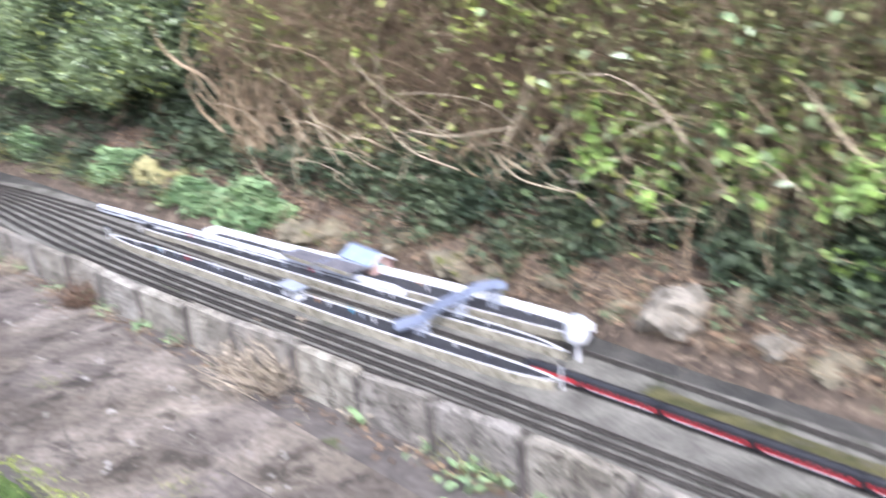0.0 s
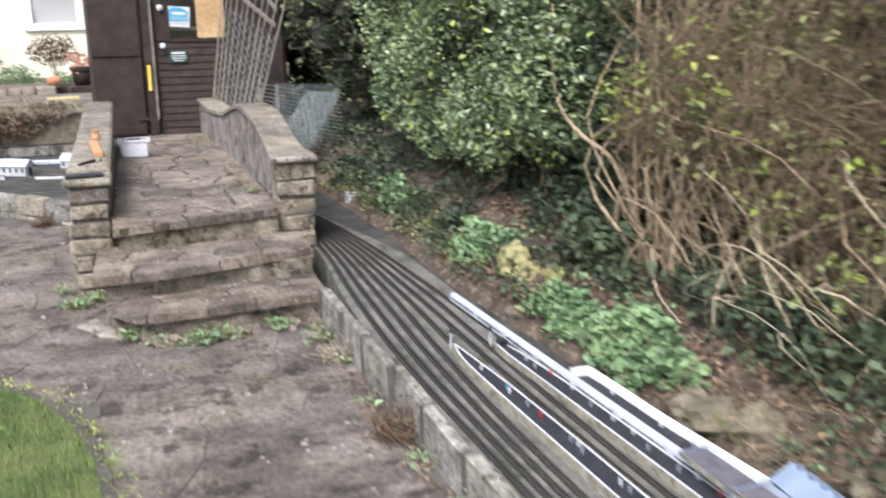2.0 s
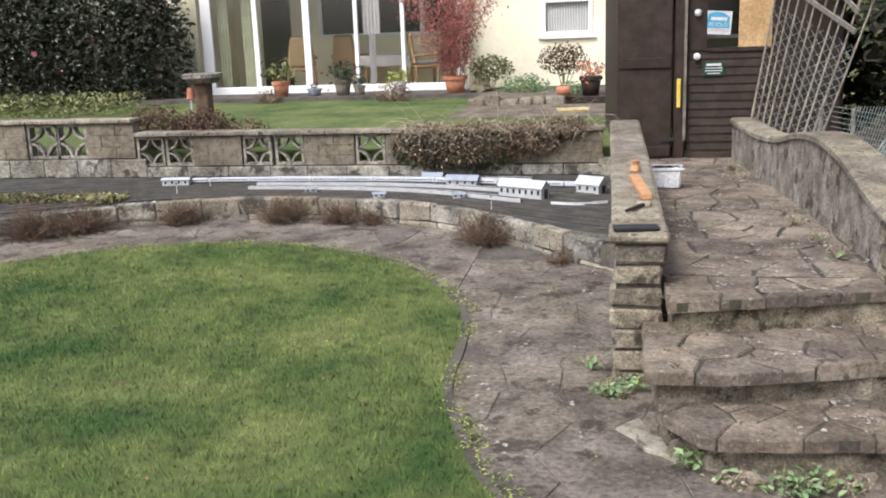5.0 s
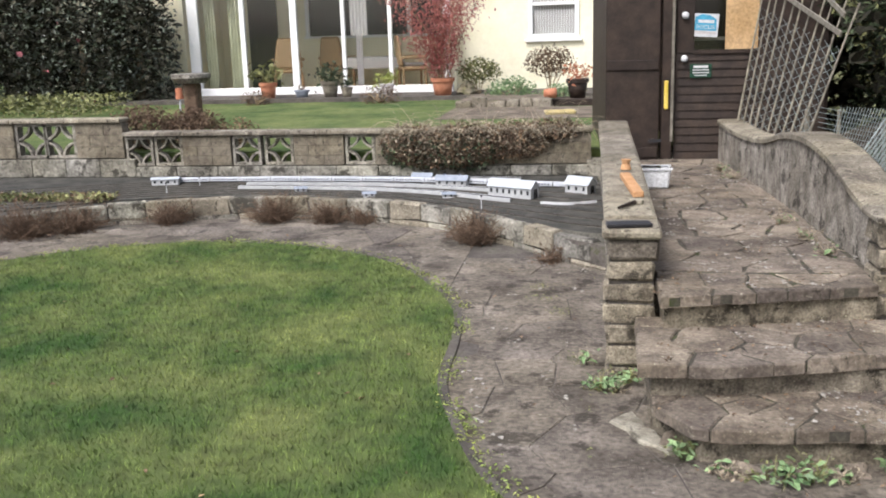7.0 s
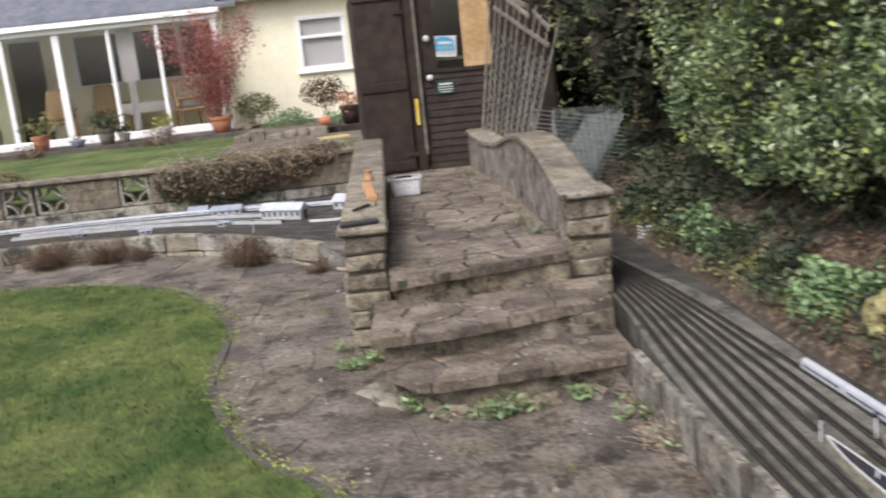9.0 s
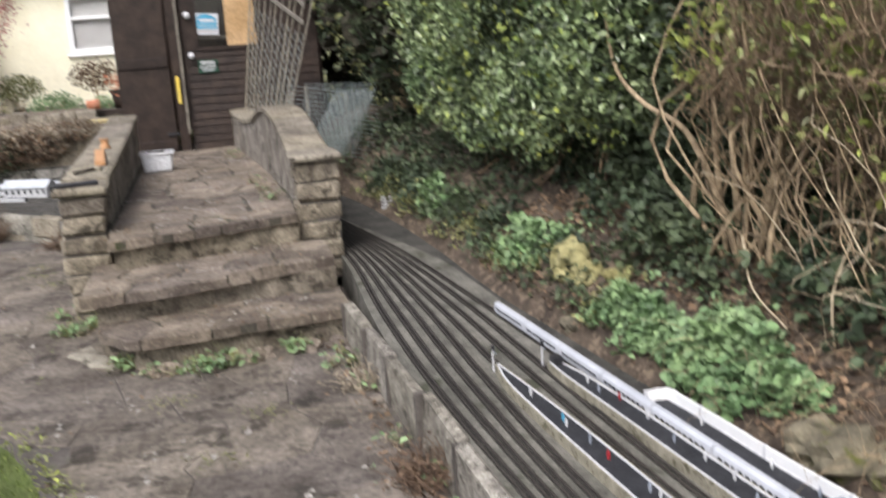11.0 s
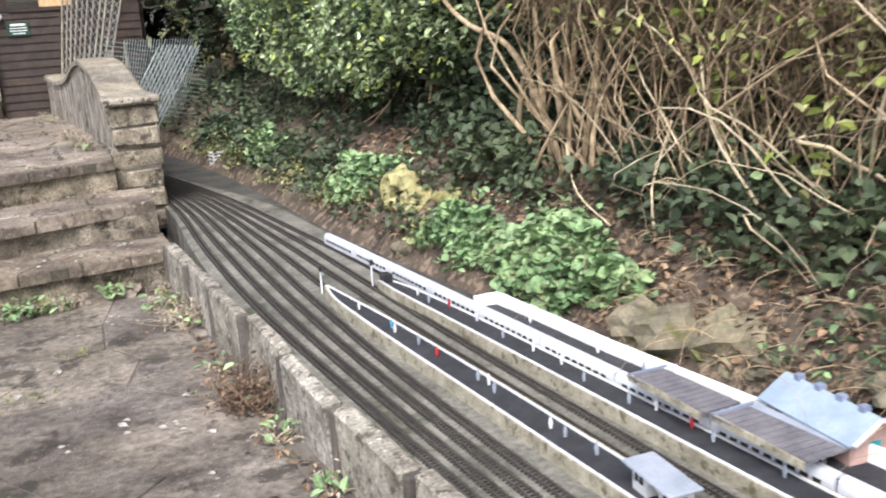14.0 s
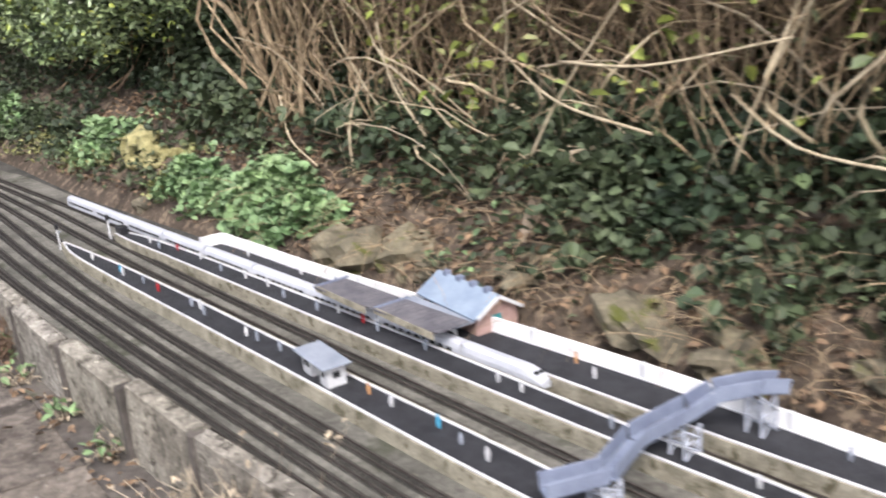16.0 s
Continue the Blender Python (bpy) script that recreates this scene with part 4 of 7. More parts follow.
# ---- foliage ----
def stems(name, bases, count, length, spread, droop, r, material, parent, seg=9, towards=(-0.15, 0, 0), wall=None, top_y=99.0):
    lines, rad = [], []
    for _ in range(count):
        b = np.array(bases[rng.integers(len(bases))], float) + rng.normal(size=3) * (0.07, 0.09, 0.015)
        d = np.array([rng.normal() * spread, rng.normal() * spread, 1.0]) + towards
        d /= np.linalg.norm(d)
        L = length * rng.uniform(0.55, 1.2)
        pts, p = [b], b.copy()
        bend = rng.normal(size=3) * 0.05
        for i in range(seg):
            d = d + bend + rng.normal(size=3) * 0.11 - np.array([0, 0, droop * (i / seg)])
            d /= np.linalg.norm(d)
            p = p + d * L / seg
            if wall is not None:
                lim = wall(p)
                if p[0] < lim:
                    p[0] = lim + 0.02
                    d[0] = abs(d[0]) * 0.6
                if p[1] > top_y:
                    p[1], d[1], bend[1] = top_y - 0.02, -abs(d[1]), -abs(bend[1])
            p[2] = max(p[2], b[2] - 0.1)
            pts.append(p.copy())
        lines.append(pts)
        q = r * rng.uniform(0.45, 1.2)
        rad.append((q, q * 0.3))
    tubes(name, lines, rad, material, parent, sides=5)
    return lines


def bank_side(p):
    """The stems lean out no further than this over the bank."""
    x = float(np.interp(p[1], TOE[:, 1], TOE[:, 0]))
    return x + 0.34 - 0.12 * min(1.0, max(0.0, p[2] - 0.9))


def tips(lines, n, jitter=0.05, low=0.45):
    out = []
    for _ in range(n):
        ln = lines[rng.integers(len(lines))]
        k = rng.uniform(low, 1.0) * (len(ln) - 1)
        i = int(min(k, len(ln) - 2))
        out.append(np.array(ln[i]) + (np.array(ln[i + 1]) - ln[i]) * (k - i) + rng.normal(size=3) * jitter)
    return np.array(out)


def ground_pts(y0, y1, t0, t1, n, lift=0.03):
    out = []
    for _ in range(n):
        x, y, z = on_bank(rng.uniform(y0, y1), t0 + (t1 - t0) * rng.random())
        out.append((x + rng.normal() * 0.02, y + rng.normal() * 0.04, z + lift * rng.uniform(0.2, 1.6)))
    return np.array(out)


M["twigbrown"] = mat("brown_twig", (0.13, 0.09, 0.062), (0.29, 0.21, 0.145), 20, 0.92, island=0.35)
# bare brown thicket with sparse yellow-green leaves
thicket = root("shrub", "tangled bare-stemmed shrub with sparse yellow-green leaves", "shrub")
bases = [on_bank(y, t) for y in np.arange(2.4, 5.1, 0.3) for t in (0.5, 0.8)]
big = []
for i in range(22):
    big += stems("stem", [on_bank(y, 0.5) for y in (4.3, 4.6, 4.8, 5.0)], 1, 2.0, 0.42, 0.16, 0.0095, M["bark"], thicket, seg=12, towards=(-0.15, 0, 0), wall=bank_side, top_y=5.3)
mid = stems("stem", bases, 330, 1.6, 0.5, 0.14, 0.0034, M["bark"], thicket, seg=10, wall=bank_side, top_y=5.0)
pale = stems("stem", [on_bank(y, 0.45) for y in np.arange(2.2, 4.6, 0.3)], 46, 0.9, 0.8, 0.55, 0.0036, M["palebark"], thicket, seg=9, towards=(-0.4, 0, 0), wall=lambda p: bank_side(p) - 0.12, top_y=5.5)
fine = stems("twig", [tuple(p) for p in tips(big + mid, 400, 0.02, 0.3)], 3300, 0.5, 1.0, 0.15, 0.0019, M["twigbrown"], thicket, seg=5, wall=bank_side, top_y=5.1)
leaves("leaf_spray", gappy(tips(mid + big + fine, 9000, 0.05, 0.5), 1.7, 0.16), 0.046, M["leaf_yellow"], thicket, rng=rng)
leaves("leaf_spray", gappy(tips(mid + fine, 15000, 0.09, 0.4), 1.9, 0.08), 0.034, M["leaf_olive"], thicket, rng=rng)
shade = [(2.95, 2.5, 1.85, 0.3, 0.45, 0.42), (3.0, 3.25, 1.75, 0.3, 0.5, 0.45), (2.95, 3.95, 2.1, 0.3, 0.4, 0.45), (3.0, 2.0, 2.4, 0.35, 0.6, 0.5), (3.05, 3.2, 2.6, 0.35, 0.8, 0.5)]
leafy = root("bush", "olive-green leafy shrub above the bare thicket", "bush")
tubes("stem", [[on_bank(b[1], 0.6), (b[0] + 0.1, b[1], 1.0), (b[0], b[1], b[2])] for b in shade], [(0.016, 0.006)] * 5, M["bark"], leafy, sides=6)
leaves("crown", gappy(cloud(rng, 15000, shade, 0.5), 2.6, 0.02), 0.042, M["leaf_olive"], leafy, rng=rng)
leaves("crown", gappy(cloud(rng, 7000, shade, 0.7), 2.6, 0.1), 0.05, M["leaf_yellow"], leafy, rng=rng)
# dark leaves within the shrub carry its inner shade as colour
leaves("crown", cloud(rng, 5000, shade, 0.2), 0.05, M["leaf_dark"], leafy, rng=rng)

# thicket further along, with brighter leaves
thicket2 = root("shrub", "brown-stemmed shrub with large fresh yellow-green leaves", "shrub")
bases = [on_bank(y, t) for y in np.arange(-1.2, 2.6, 0.3) for t in (0.45, 0.75)]
mid2 = stems("stem", bases, 340, 1.6, 0.46, 0.12, 0.0045, M["bark"], thicket2, seg=10, wall=bank_side)
arcs = stems("stem", [on_bank(y, 0.5) for y in np.arange(0.6, 3.8, 0.25)], 55, 1.25, 0.85, 0.4, 0.0062, M["palebark"], thicket2, seg=11, towards=(-0.3, 0, 0), wall=lambda p: bank_side(p) - 0.06)
leaves("leaf_spray", tips(arcs, 700, 0.05, 0.5), 0.045, M["leaf_yellow"], thicket2, rng=rng, wide=0.6)
fine2 = stems("twig", [tuple(p) for p in tips(mid2, 300, 0.02, 0.3)], 1700, 0.5, 1.0, 0.15, 0.0021, M["bark"], thicket2, seg=5, wall=bank_side)
leaves("leaf_spray", gappy(tips(mid2, 1900, 0.06, 0.35), 2.4, 0.0), 0.048, M["leaf_yellow"], thicket2, rng=rng, wide=0.65)
leaves("leaf_spray", tips(mid2, 1600, 0.1, 0.2), 0.06, M["leaf_light"], thicket2, rng=rng, wide=0.65)
leaves("leaf_spray", tips(mid2 + fine2, 15000, 0.10, 0.3), 0.033, M["leaf_olive"], thicket2, rng=rng)

# bright leafy sprays in front of the thicket
M["leaf_bright"] = mat("bright_green_leaf", (0.13, 0.215, 0.05), (0.25, 0.35, 0.10), 5, 0.45, island=0.35, spec=0.5)
spray = root("shrub", "young shrub with large bright green leaves on the bank", "shrub")
sl = stems("stem", [on_bank(y, 0.33) for y in np.arange(1.5, 2.35, 0.12)], 26, 0.75, 0.4, 0.15, 0.0035, M["bark"], spray, seg=8, towards=(-0.1, 0, 0), wall=lambda p: bank_side(p) - 0.1, top_y=2.55)
leaves("leaf_spray", gappy(tips(sl, 620, 0.035, 0.5), 4.0, -0.1), 0.058, M["leaf_bright"], spray, rng=rng, wide=0.6)

# light green bush by the curve
bush = root("bush", "dense light green small-leaved evergreen bush overhanging the track", "bush")
blobs = [(2.62, 6.55, 1.0, 0.28, 0.45, 0.32), (2.55, 7.25, 0.98, 0.27, 0.45, 0.32), (2.72, 5.95, 1.15, 0.26, 0.32, 0.36), (2.5, 7.9, 1.05, 0.26, 0.4, 0.3), (2.85, 6.3, 1.35, 0.42, 0.55, 0.55), (2.75, 7.0, 1.3, 0.42, 0.55, 0.6), (2.7, 7.6, 1.25, 0.4, 0.5, 0.5), (2.95, 6.5, 2.1, 0.5, 0.7, 0.6), (2.85, 7.5, 2.1, 0.5, 0.7, 0.7), (2.95, 5.75, 2.2, 0.4, 0.5, 0.6), (3.0, 7.0, 2.9, 0.6, 1.0, 0.6), (2.6, 8.2, 1.6, 0.4, 0.5, 0.6)]
# stems in a darker brown, to pass for shade under the overhang
bst = stems("stem", [on_bank(y, 0.5) for y in (6.2, 6.8, 7.3, 7.8)], 16, 1.3, 0.2, 0.0, 0.008, M["twigbrown"], bush, towards=(0.15, 0, 0.4), wall=lambda p: bank_side(p) + 0.25)
leaves("crown", gappy(cloud(rng, 56000, blobs, 0.72)), 0.04, M["leaf_light"], bush, rng=rng, wide=0.55)
# dark leaves between the light ones: crown shade put into leaf colour
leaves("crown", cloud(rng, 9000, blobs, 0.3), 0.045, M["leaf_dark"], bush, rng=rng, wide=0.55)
# dark leaves packed into the recess, standing in for the shadow there
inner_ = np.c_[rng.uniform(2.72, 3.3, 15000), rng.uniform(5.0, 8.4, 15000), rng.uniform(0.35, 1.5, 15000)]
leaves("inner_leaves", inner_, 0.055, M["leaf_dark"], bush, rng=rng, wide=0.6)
leaves("crown", cloud(rng, 2500, blobs, 0.9), 0.04, M["leaf_yellow"], bush, rng=rng, wide=0.55)

# dark evergreens beside and behind the shed
ever = root("evergreen_tree", "tall dark evergreen tree behind the shed", "tree")
tubes("trunk", [[(2.75, 10.6, 0.3), (2.8, 10.7, 1.4), (2.75, 10.9, 3.2)], [(3.3, 12.2, 0.3), (3.3, 12.3, 2), (3.4, 12.4, 4.5)]], [(0.09, 0.04), (0.11, 0.05)], M["bark"], ever, sides=8)
eb = [(2.55, 9.6, 1.5, 0.45, 0.6, 0.7), (2.6, 10.6, 2.0, 0.6, 0.7, 0.9), (2.8, 11.6, 2.4, 0.8, 0.8, 1.2), (2.9, 9.3, 2.6, 0.6, 0.8, 0.7), (3.2, 10.6, 3.4, 0.9, 1.0, 0.9), (2.5, 12.9, 1.8, 0.6, 0.7, 1.2), (3.4, 12.6, 4.2, 0.9, 1.0, 0.9)]
eb += [(2.75, 13.0, 0.95, 0.5, 0.5, 0.7), (3.2, 12.2, 1.0, 0.6, 0.8, 0.8), (3.0, 11.0, 0.9, 0.4, 0.7, 0.6)]
leaves("crown", gappy(cloud(rng, 38000, eb, 0.55)), 0.06, M["leaf_dark"], ever, rng=rng)
# opaque filler leaves, coloured near-black as the shade within the crown
leaves("inner_leaves", cloud(rng, 5000, eb, 0.1), 0.16, M["core_shade"], ever, rng=rng, wide=0.8)
leaves("crown", cloud(rng, 4000, eb, 0.9), 0.055, M["leaf_olive"], ever, rng=rng)

# hedge closing the garden along the bank
hedge = root("hedge", "tall brown and olive mixed hedge behind the bank", "hedge")
# backing sheet whose dark colour stands in for the hedge's inner shade
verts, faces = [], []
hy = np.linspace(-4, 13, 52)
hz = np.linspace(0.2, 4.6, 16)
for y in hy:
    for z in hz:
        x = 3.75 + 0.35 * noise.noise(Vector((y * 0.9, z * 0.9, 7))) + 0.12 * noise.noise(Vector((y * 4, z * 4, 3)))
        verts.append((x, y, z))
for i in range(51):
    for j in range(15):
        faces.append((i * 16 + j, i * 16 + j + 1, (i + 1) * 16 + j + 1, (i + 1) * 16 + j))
raw("shaded_core", verts, faces, M["core_shade"], hedge, smooth=True)
n = 30000
hp = np.c_[rng.uniform(3.15, 3.8, n), rng.uniform(-3.5, 12.5, n), rng.uniform(0.5, 4.6, n)]
# leaves left out here so the sheet's painted shade shows in the gap
hp = hp[~((hp[:, 1] > 5.0) & (hp[:, 1] < 6.6) & (hp[:, 2] < 1.7))]
leaves("leaf_mass", hp, 0.05, M["leaf_olive"], hedge, rng=rng)
n = 14000
hp = np.c_[rng.uniform(2.95, 3.7, n), rng.uniform(-3.5, 9, n), rng.uniform(1.5, 4.6, n)]
hp = hp[np.array([noise.noise(Vector((p[1] * 1.1, p[2] * 1.3, 2))) for p in hp]) > 0.08]
leaves("leaf_mass", hp, 0.04, M["leaf_yellow"], hedge, rng=rng)
top = np.c_[rng.uniform(2.75, 3.3, 16000), rng.uniform(-1.5, 5.0, 16000), rng.uniform(1.0, 2.6, 16000)]
leaves("leaf_mass", gappy(top, 2.0, 0.0), 0.034, M["leaf_olive"], hedge, rng=rng)
stems("twig", [(3.4, y, 0.6) for y in np.arange(-3, 9, 0.3) if not 4.8 < y < 6.6], 620, 2.6, 0.45, 0.15, 0.005, M["twigbrown"], hedge, seg=8, towards=(-0.1, 0, 0), wall=lambda p: 2.95)

broom = root("shrub", "dense broom of fine upright brown twigs", "shrub")
for y0 in np.arange(-0.5, 4.6, 0.4):
    stems("brushwood", [on_bank(y, t) for y in (y0, y0 + 0.2) for t in (0.62, 0.72, 0.82)], 95, 1.25, 0.3, 0.05, 0.0023, M["twigbrown"], broom, seg=6, wall=lambda p: bank_side(p) + 0.15, top_y=4.95)

# ivy and herbs on the bank
HERBS = ((4.47, 0.12, 0.37, 0.13, 2700, 0.040, "leaf_fresh", "clump of pale green round-leaved herb at the bank's foot"), (5.04, 0.12, 0.27, 0.12, 1900, 0.030, "leaf_fresh", "clump of small-leaved pale green herb"), (6.05, 0.2, 0.4, 0.13, 1700, 0.034, "leaf_fresh", "light green ferny weeds under the bush"), (7.6, 0.2, 0.35, 0.14, 900, 0.045, "leaf_fresh", "green ferny weeds in shade"))


def clear_of_herbs(pts, margin=1.0):
    """Leaves out places that lie in a herb clump or by the yellow rock."""
    keep = np.ones(len(pts), bool)
    for (y, t, ry, rt, *_rest) in HERBS[:3]:
        x0, y0, z0 = on_bank(y, t)
        keep &= ((pts[:, 1] - y0) / ry) ** 2 + ((pts[:, 0] - x0) / (rt + 0.05)) ** 2 > margin
    keep &= ((pts[:, 1] - 5.58) / 0.22) ** 2 + ((pts[:, 0] - 2.42) / 0.16) ** 2 > 1.0
    return pts[keep]


ivy = clear_of_herbs(gappy(ground_pts(-1.0, 5.9, 0.25, 0.95, 24000, 0.12), 3.2, -0.2))
tagged(leaves("ground_ivy", ivy, 0.04, M["leaf_dark"], rng=rng, up=0.55, wide=0.85), "dark green ivy covering the upper bank", "ivy", kind="stuff")
iv4 = gappy(ground_pts(-1.0, 3.4, 0.19, 0.45, 7000, 0.08), 3.4, -0.1)
tagged(leaves("ground_ivy", iv4, 0.036, M["leaf_dark"], rng=rng, up=0.7, wide=0.85), "patchy dark ivy low on the bank", "ivy", kind="stuff")
iv5 = gappy(ground_pts(2.2, 3.3, 0.06, 0.3, 1500, 0.06), 3.0, -0.05)
tagged(leaves("ground_ivy", iv5, 0.036, M["leaf_dark"], rng=rng, up=0.7, wide=0.85), "dark ivy between the rocks", "ivy", kind="stuff")
iv3 = clear_of_herbs(gappy(ground_pts(-1.0, 5.0, 0.34, 0.8, 1500, 0.14), 2.6, 0.05))
tagged(leaves("ground_ivy", iv3, 0.042, M["leaf_light"], rng=rng, up=0.7, wide=0.7), "scattered fresh leaves among the ivy", "ivy", kind="stuff")
iv2 = clear_of_herbs(gappy(ground_pts(5.5, 10.5, 0.10, 0.9, 7000, 0.08), 3.0, -0.2))
tagged(leaves("ground_ivy", iv2, 0.04, M["leaf_dark"], rng=rng, up=0.9, wide=0.8), "dark green ivy and weeds on the shaded bank", "ivy", kind="stuff")
for (y, t, ry, rt, n, s, mm, lab) in HERBS:
    c = root("herb_clump", lab, "plant", group="herbs on the bank")
    tufts = []
    for _ in range(14):
        a, q = rng.uniform(0, 6.28), math.sqrt(rng.random()) * 0.72
        tufts.append((math.cos(a) * q, math.sin(a) * q, rng.uniform(0.05, 0.11) * (1.15 - 0.6 * q)))
    pts, inner = [], []
    for _ in range(n):
        u0, w0, hgt = tufts[rng.integers(14)]
        a, q = rng.uniform(0, 6.28), math.sqrt(rng.random())
        u, w = u0 + math.cos(a) * q * 0.36, w0 + math.sin(a) * q * 0.36
        gx_, gy_, gz_ = on_bank(y + w * ry, max(0.02, t + u * rt))
        pts.append((gx_ + rng.normal() * 0.012, gy_ + rng.normal() * 0.02, gz_ + hgt * math.sqrt(max(0.02, 1 - q * q)) + rng.uniform(0.0, 0.02)))
        inner.append((gx_, gy_, gz_))
    leaves("leaf_mass", np.array(pts), s, M[mm], c, rng=rng, up=1.1, wide=0.95)
    tubes("stalk", [[inner[i], tuple(np.array(pts[i]) - (0, 0, 0.004))] for i in range(0, 160)], [(0.002, 0.0012)] * 160, M["leaf_fresh"], c, sides=4)
lit = clear_of_herbs(ground_pts(-1.2, 6.5, 0.05, 0.55, 9500, 0.012), 0.5)
tagged(leaves("leaf_litter", lit, 0.029, M["leaf_dead"], rng=rng, up=2.0, wide=0.6), "brown fallen leaves on the soil", "leaf litter", kind="stuff")
dry = stems("dead_twigs", [on_bank(y, t) for y in np.arange(0.2, 4.6, 0.15) for t in (0.12, 0.2, 0.32)], 2100, 0.17, 1.6, 0.8, 0.0012, M["bark"], None, seg=4, towards=(-0.2, 0, -0.7))
tagged(bpy.data.objects["dead_twigs"], "dry pale twigs lying on the bank", "twigs", kind="stuff")
for y, t, s in ((4.05, 0.36, 0.07), (3.55, 0.34, 0.075), (3.2, 0.34, 0.08), (2.6, 0.32, 0.08), (4.35, 0.3, 0.06)):
    x, yy, z = on_bank(y, t)
    ob = leaves("dead_leaf", np.array([(0, 0, 0.0)]), s, M["leaf_dead"], rng=rng, up=0.3, wide=0.8)
    ob.matrix_basis = pose(x, yy, z + 0.06, 40, 0, 60)
    tagged(ob, "large curled brown dead leaf caught on the ivy", "leaf", group="large dead leaves")


def dry_clump(x, y, z, r, n, material, label, green=0):
    c = root("dry_plant", label, "plant", group="plants along the walls")
    lines, rad = [], []
    for _ in range(n):
        a = rng.uniform(0, 6.28)
        e = rng.uniform(0.25, 1.3)
        L = r * rng.uniform(0.5, 1.2)
        b = np.array((x + rng.normal() * r * 0.2, y + rng.normal() * r * 0.25, z))
        d = np.array((math.cos(a) * math.cos(e), math.sin(a) * math.cos(e), math.sin(e)))
        p = [b, b + d * L * 0.5 + rng.normal(size=3) * 0.01, b + d * L * 0.9 + (0, 0, -0.1 * L) + rng.normal(size=3) * 0.015]
        p = [np.array((q[0], q[1], max(q[2], z))) for q in p]
        lines.append(p)
        rad.append((0.0022, 0.0008))
    tubes("stalk", lines, rad, material, c, sides=4)
    leaves("leaf_mass", tips(lines, n * 3, 0.012, 0.3), 0.018, material, c, rng=rng)
    if green:
        leaves("green_leaf", np.array([(x, y, z + 0.03)]) + rng.normal(size=(green, 3)) * (r * 0.4, r * 0.4, 0.015), 0.04, M["leaf_fresh"], c, rng=rng, up=1.5, wide=0.5)


M["drybrown"] = mat("dry_brown_stalk", (0.085, 0.055, 0.04), (0.19, 0.13, 0.095), 20, 0.95, island=0.3)
M["drypale"] = mat("dry_pale_stalk", (0.24, 0.20, 0.16), (0.42, 0.36, 0.29), 20, 0.95, island=0.3)
for x, y, r, n in ((-4.45, 9.9, 0.22, 160), (-4.15, 10.12, 0.2, 120), (-3.45, 10.5, 0.17, 110), (-2.55, 10.6, 0.18, 150), (-2.05, 10.58, 0.16, 130), (-0.68, 9.82, 0.18, 170), (-1.75, 10.5, 0.1, 50), (-0.1, 9.2, 0.1, 30)):
    dry_clump(x, y, 0.0, r * 1.75, int(n * 2.6), M["drybrown"], "dead brown tufted plant against the wall")
dry_clump(1.64, 3.05, 0.0, 0.27, 170, M["drypale"], "grey dried leggy shrub in front of the wall")
dry_clump(1.62, 3.3, 0.0, 0.18, 70, M["drypale"], "grey dried stalks in front of the wall")
dry_clump(1.50, 4.68, 0.0, 0.16, 130, M["drybrown"], "brown dead fern by the wall", 14)
dry_clump(1.46, 5.55, 0.0, 0.14, 70, M["drypale"], "straw-coloured weeds by the steps", 10)
for x, y in ((1.52, 4.4), (1.55, 4.05), (1.58, 3.75), (1.48, 5.0), (1.68, 2.55), (1.72, 2.2), (1.75, 1.7), (0.66, 6.05), (1.08, 6.05), (0.30, 6.85), (0.18, 7.2), (1.38, 5.85)):
    dry_clump(x, y, 0.0, 0.07, 14, M["drypale"], "small weeds growing from a joint", 12)
for x, y in ((1.33, 7.6), (1.30, 8.0), (1.28, 8.5), (1.25, 10.5), (1.22, 11.0)):
    dry_clump(x, y, plat_z(y), 0.09, 30, M["drypale"], "yellow-green grass tuft at the parapet's foot", 10)

for x, y, r in ((0.56, 6.22, 0.11), (0.86, 6.03, 0.12), (0.97, 6.06, 0.09), (0.24, 6.86, 0.1), (0.33, 6.93, 0.09), (1.69, 1.95, 0.16), (1.52, 5.9, 0.12), (1.28, 6.12, 0.08)):
    dry_clump(x, y, 0.0, r, 16, M["leaf_olive"], "leafy green weeds sprouting from a joint", 46)
# rubble and pale mortar at the foot of the steps
for x, y, r in ((0.72, 6.07, 0.045), (0.92, 6.08, 0.05), (1.12, 6.10, 0.04), (1.33, 6.13, 0.05), (1.46, 6.15, 0.035), (0.5, 6.3, 0.04)):
    rock(x, y, 0.005, r, 0.8, M["slab"], "worn rubble stone at the foot of the steps")
bm = prism(ragged([(0.27, 6.49), (0.38, 6.30), (0.49, 6.20), (0.535, 6.24), (0.46, 6.36), (0.40, 6.50), (0.36, 6.60)], 0.012, 0.05), -0.01, 0.014, 0.008)
M["palemortar"] = mat("pale_mortar", (0.17, 0.155, 0.125), (0.37, 0.345, 0.285), 11, 0.95, bump=1.0, c3=(0.11, 0.10, 0.08), spots=0.06, sscale=10)
tagged(part("mortar_patch", bm, M["palemortar"]), "pale smeared mortar patch beside the steps", "mortar", kind="structure")
# moss and grass growing along the lawn's edging
ed = LAWN_EDGE[30:-80]
en = normals2(ed)
idx = rng.integers(0, len(ed), 5200)
off_ = rng.normal(0.05, 0.018, 5200)
mp = np.c_[ed[idx, 0] + en[idx, 0] * off_ + rng.normal(size=5200) * 0.03, ed[idx, 1] + en[idx, 1] * off_ + rng.normal(size=5200) * 0.04, rng.uniform(0.004, 0.022, 5200)]
keep_ = np.array([noise.noise(Vector((p[0] * 3, p[1] * 3, 9))) > -0.12 for p in mp])
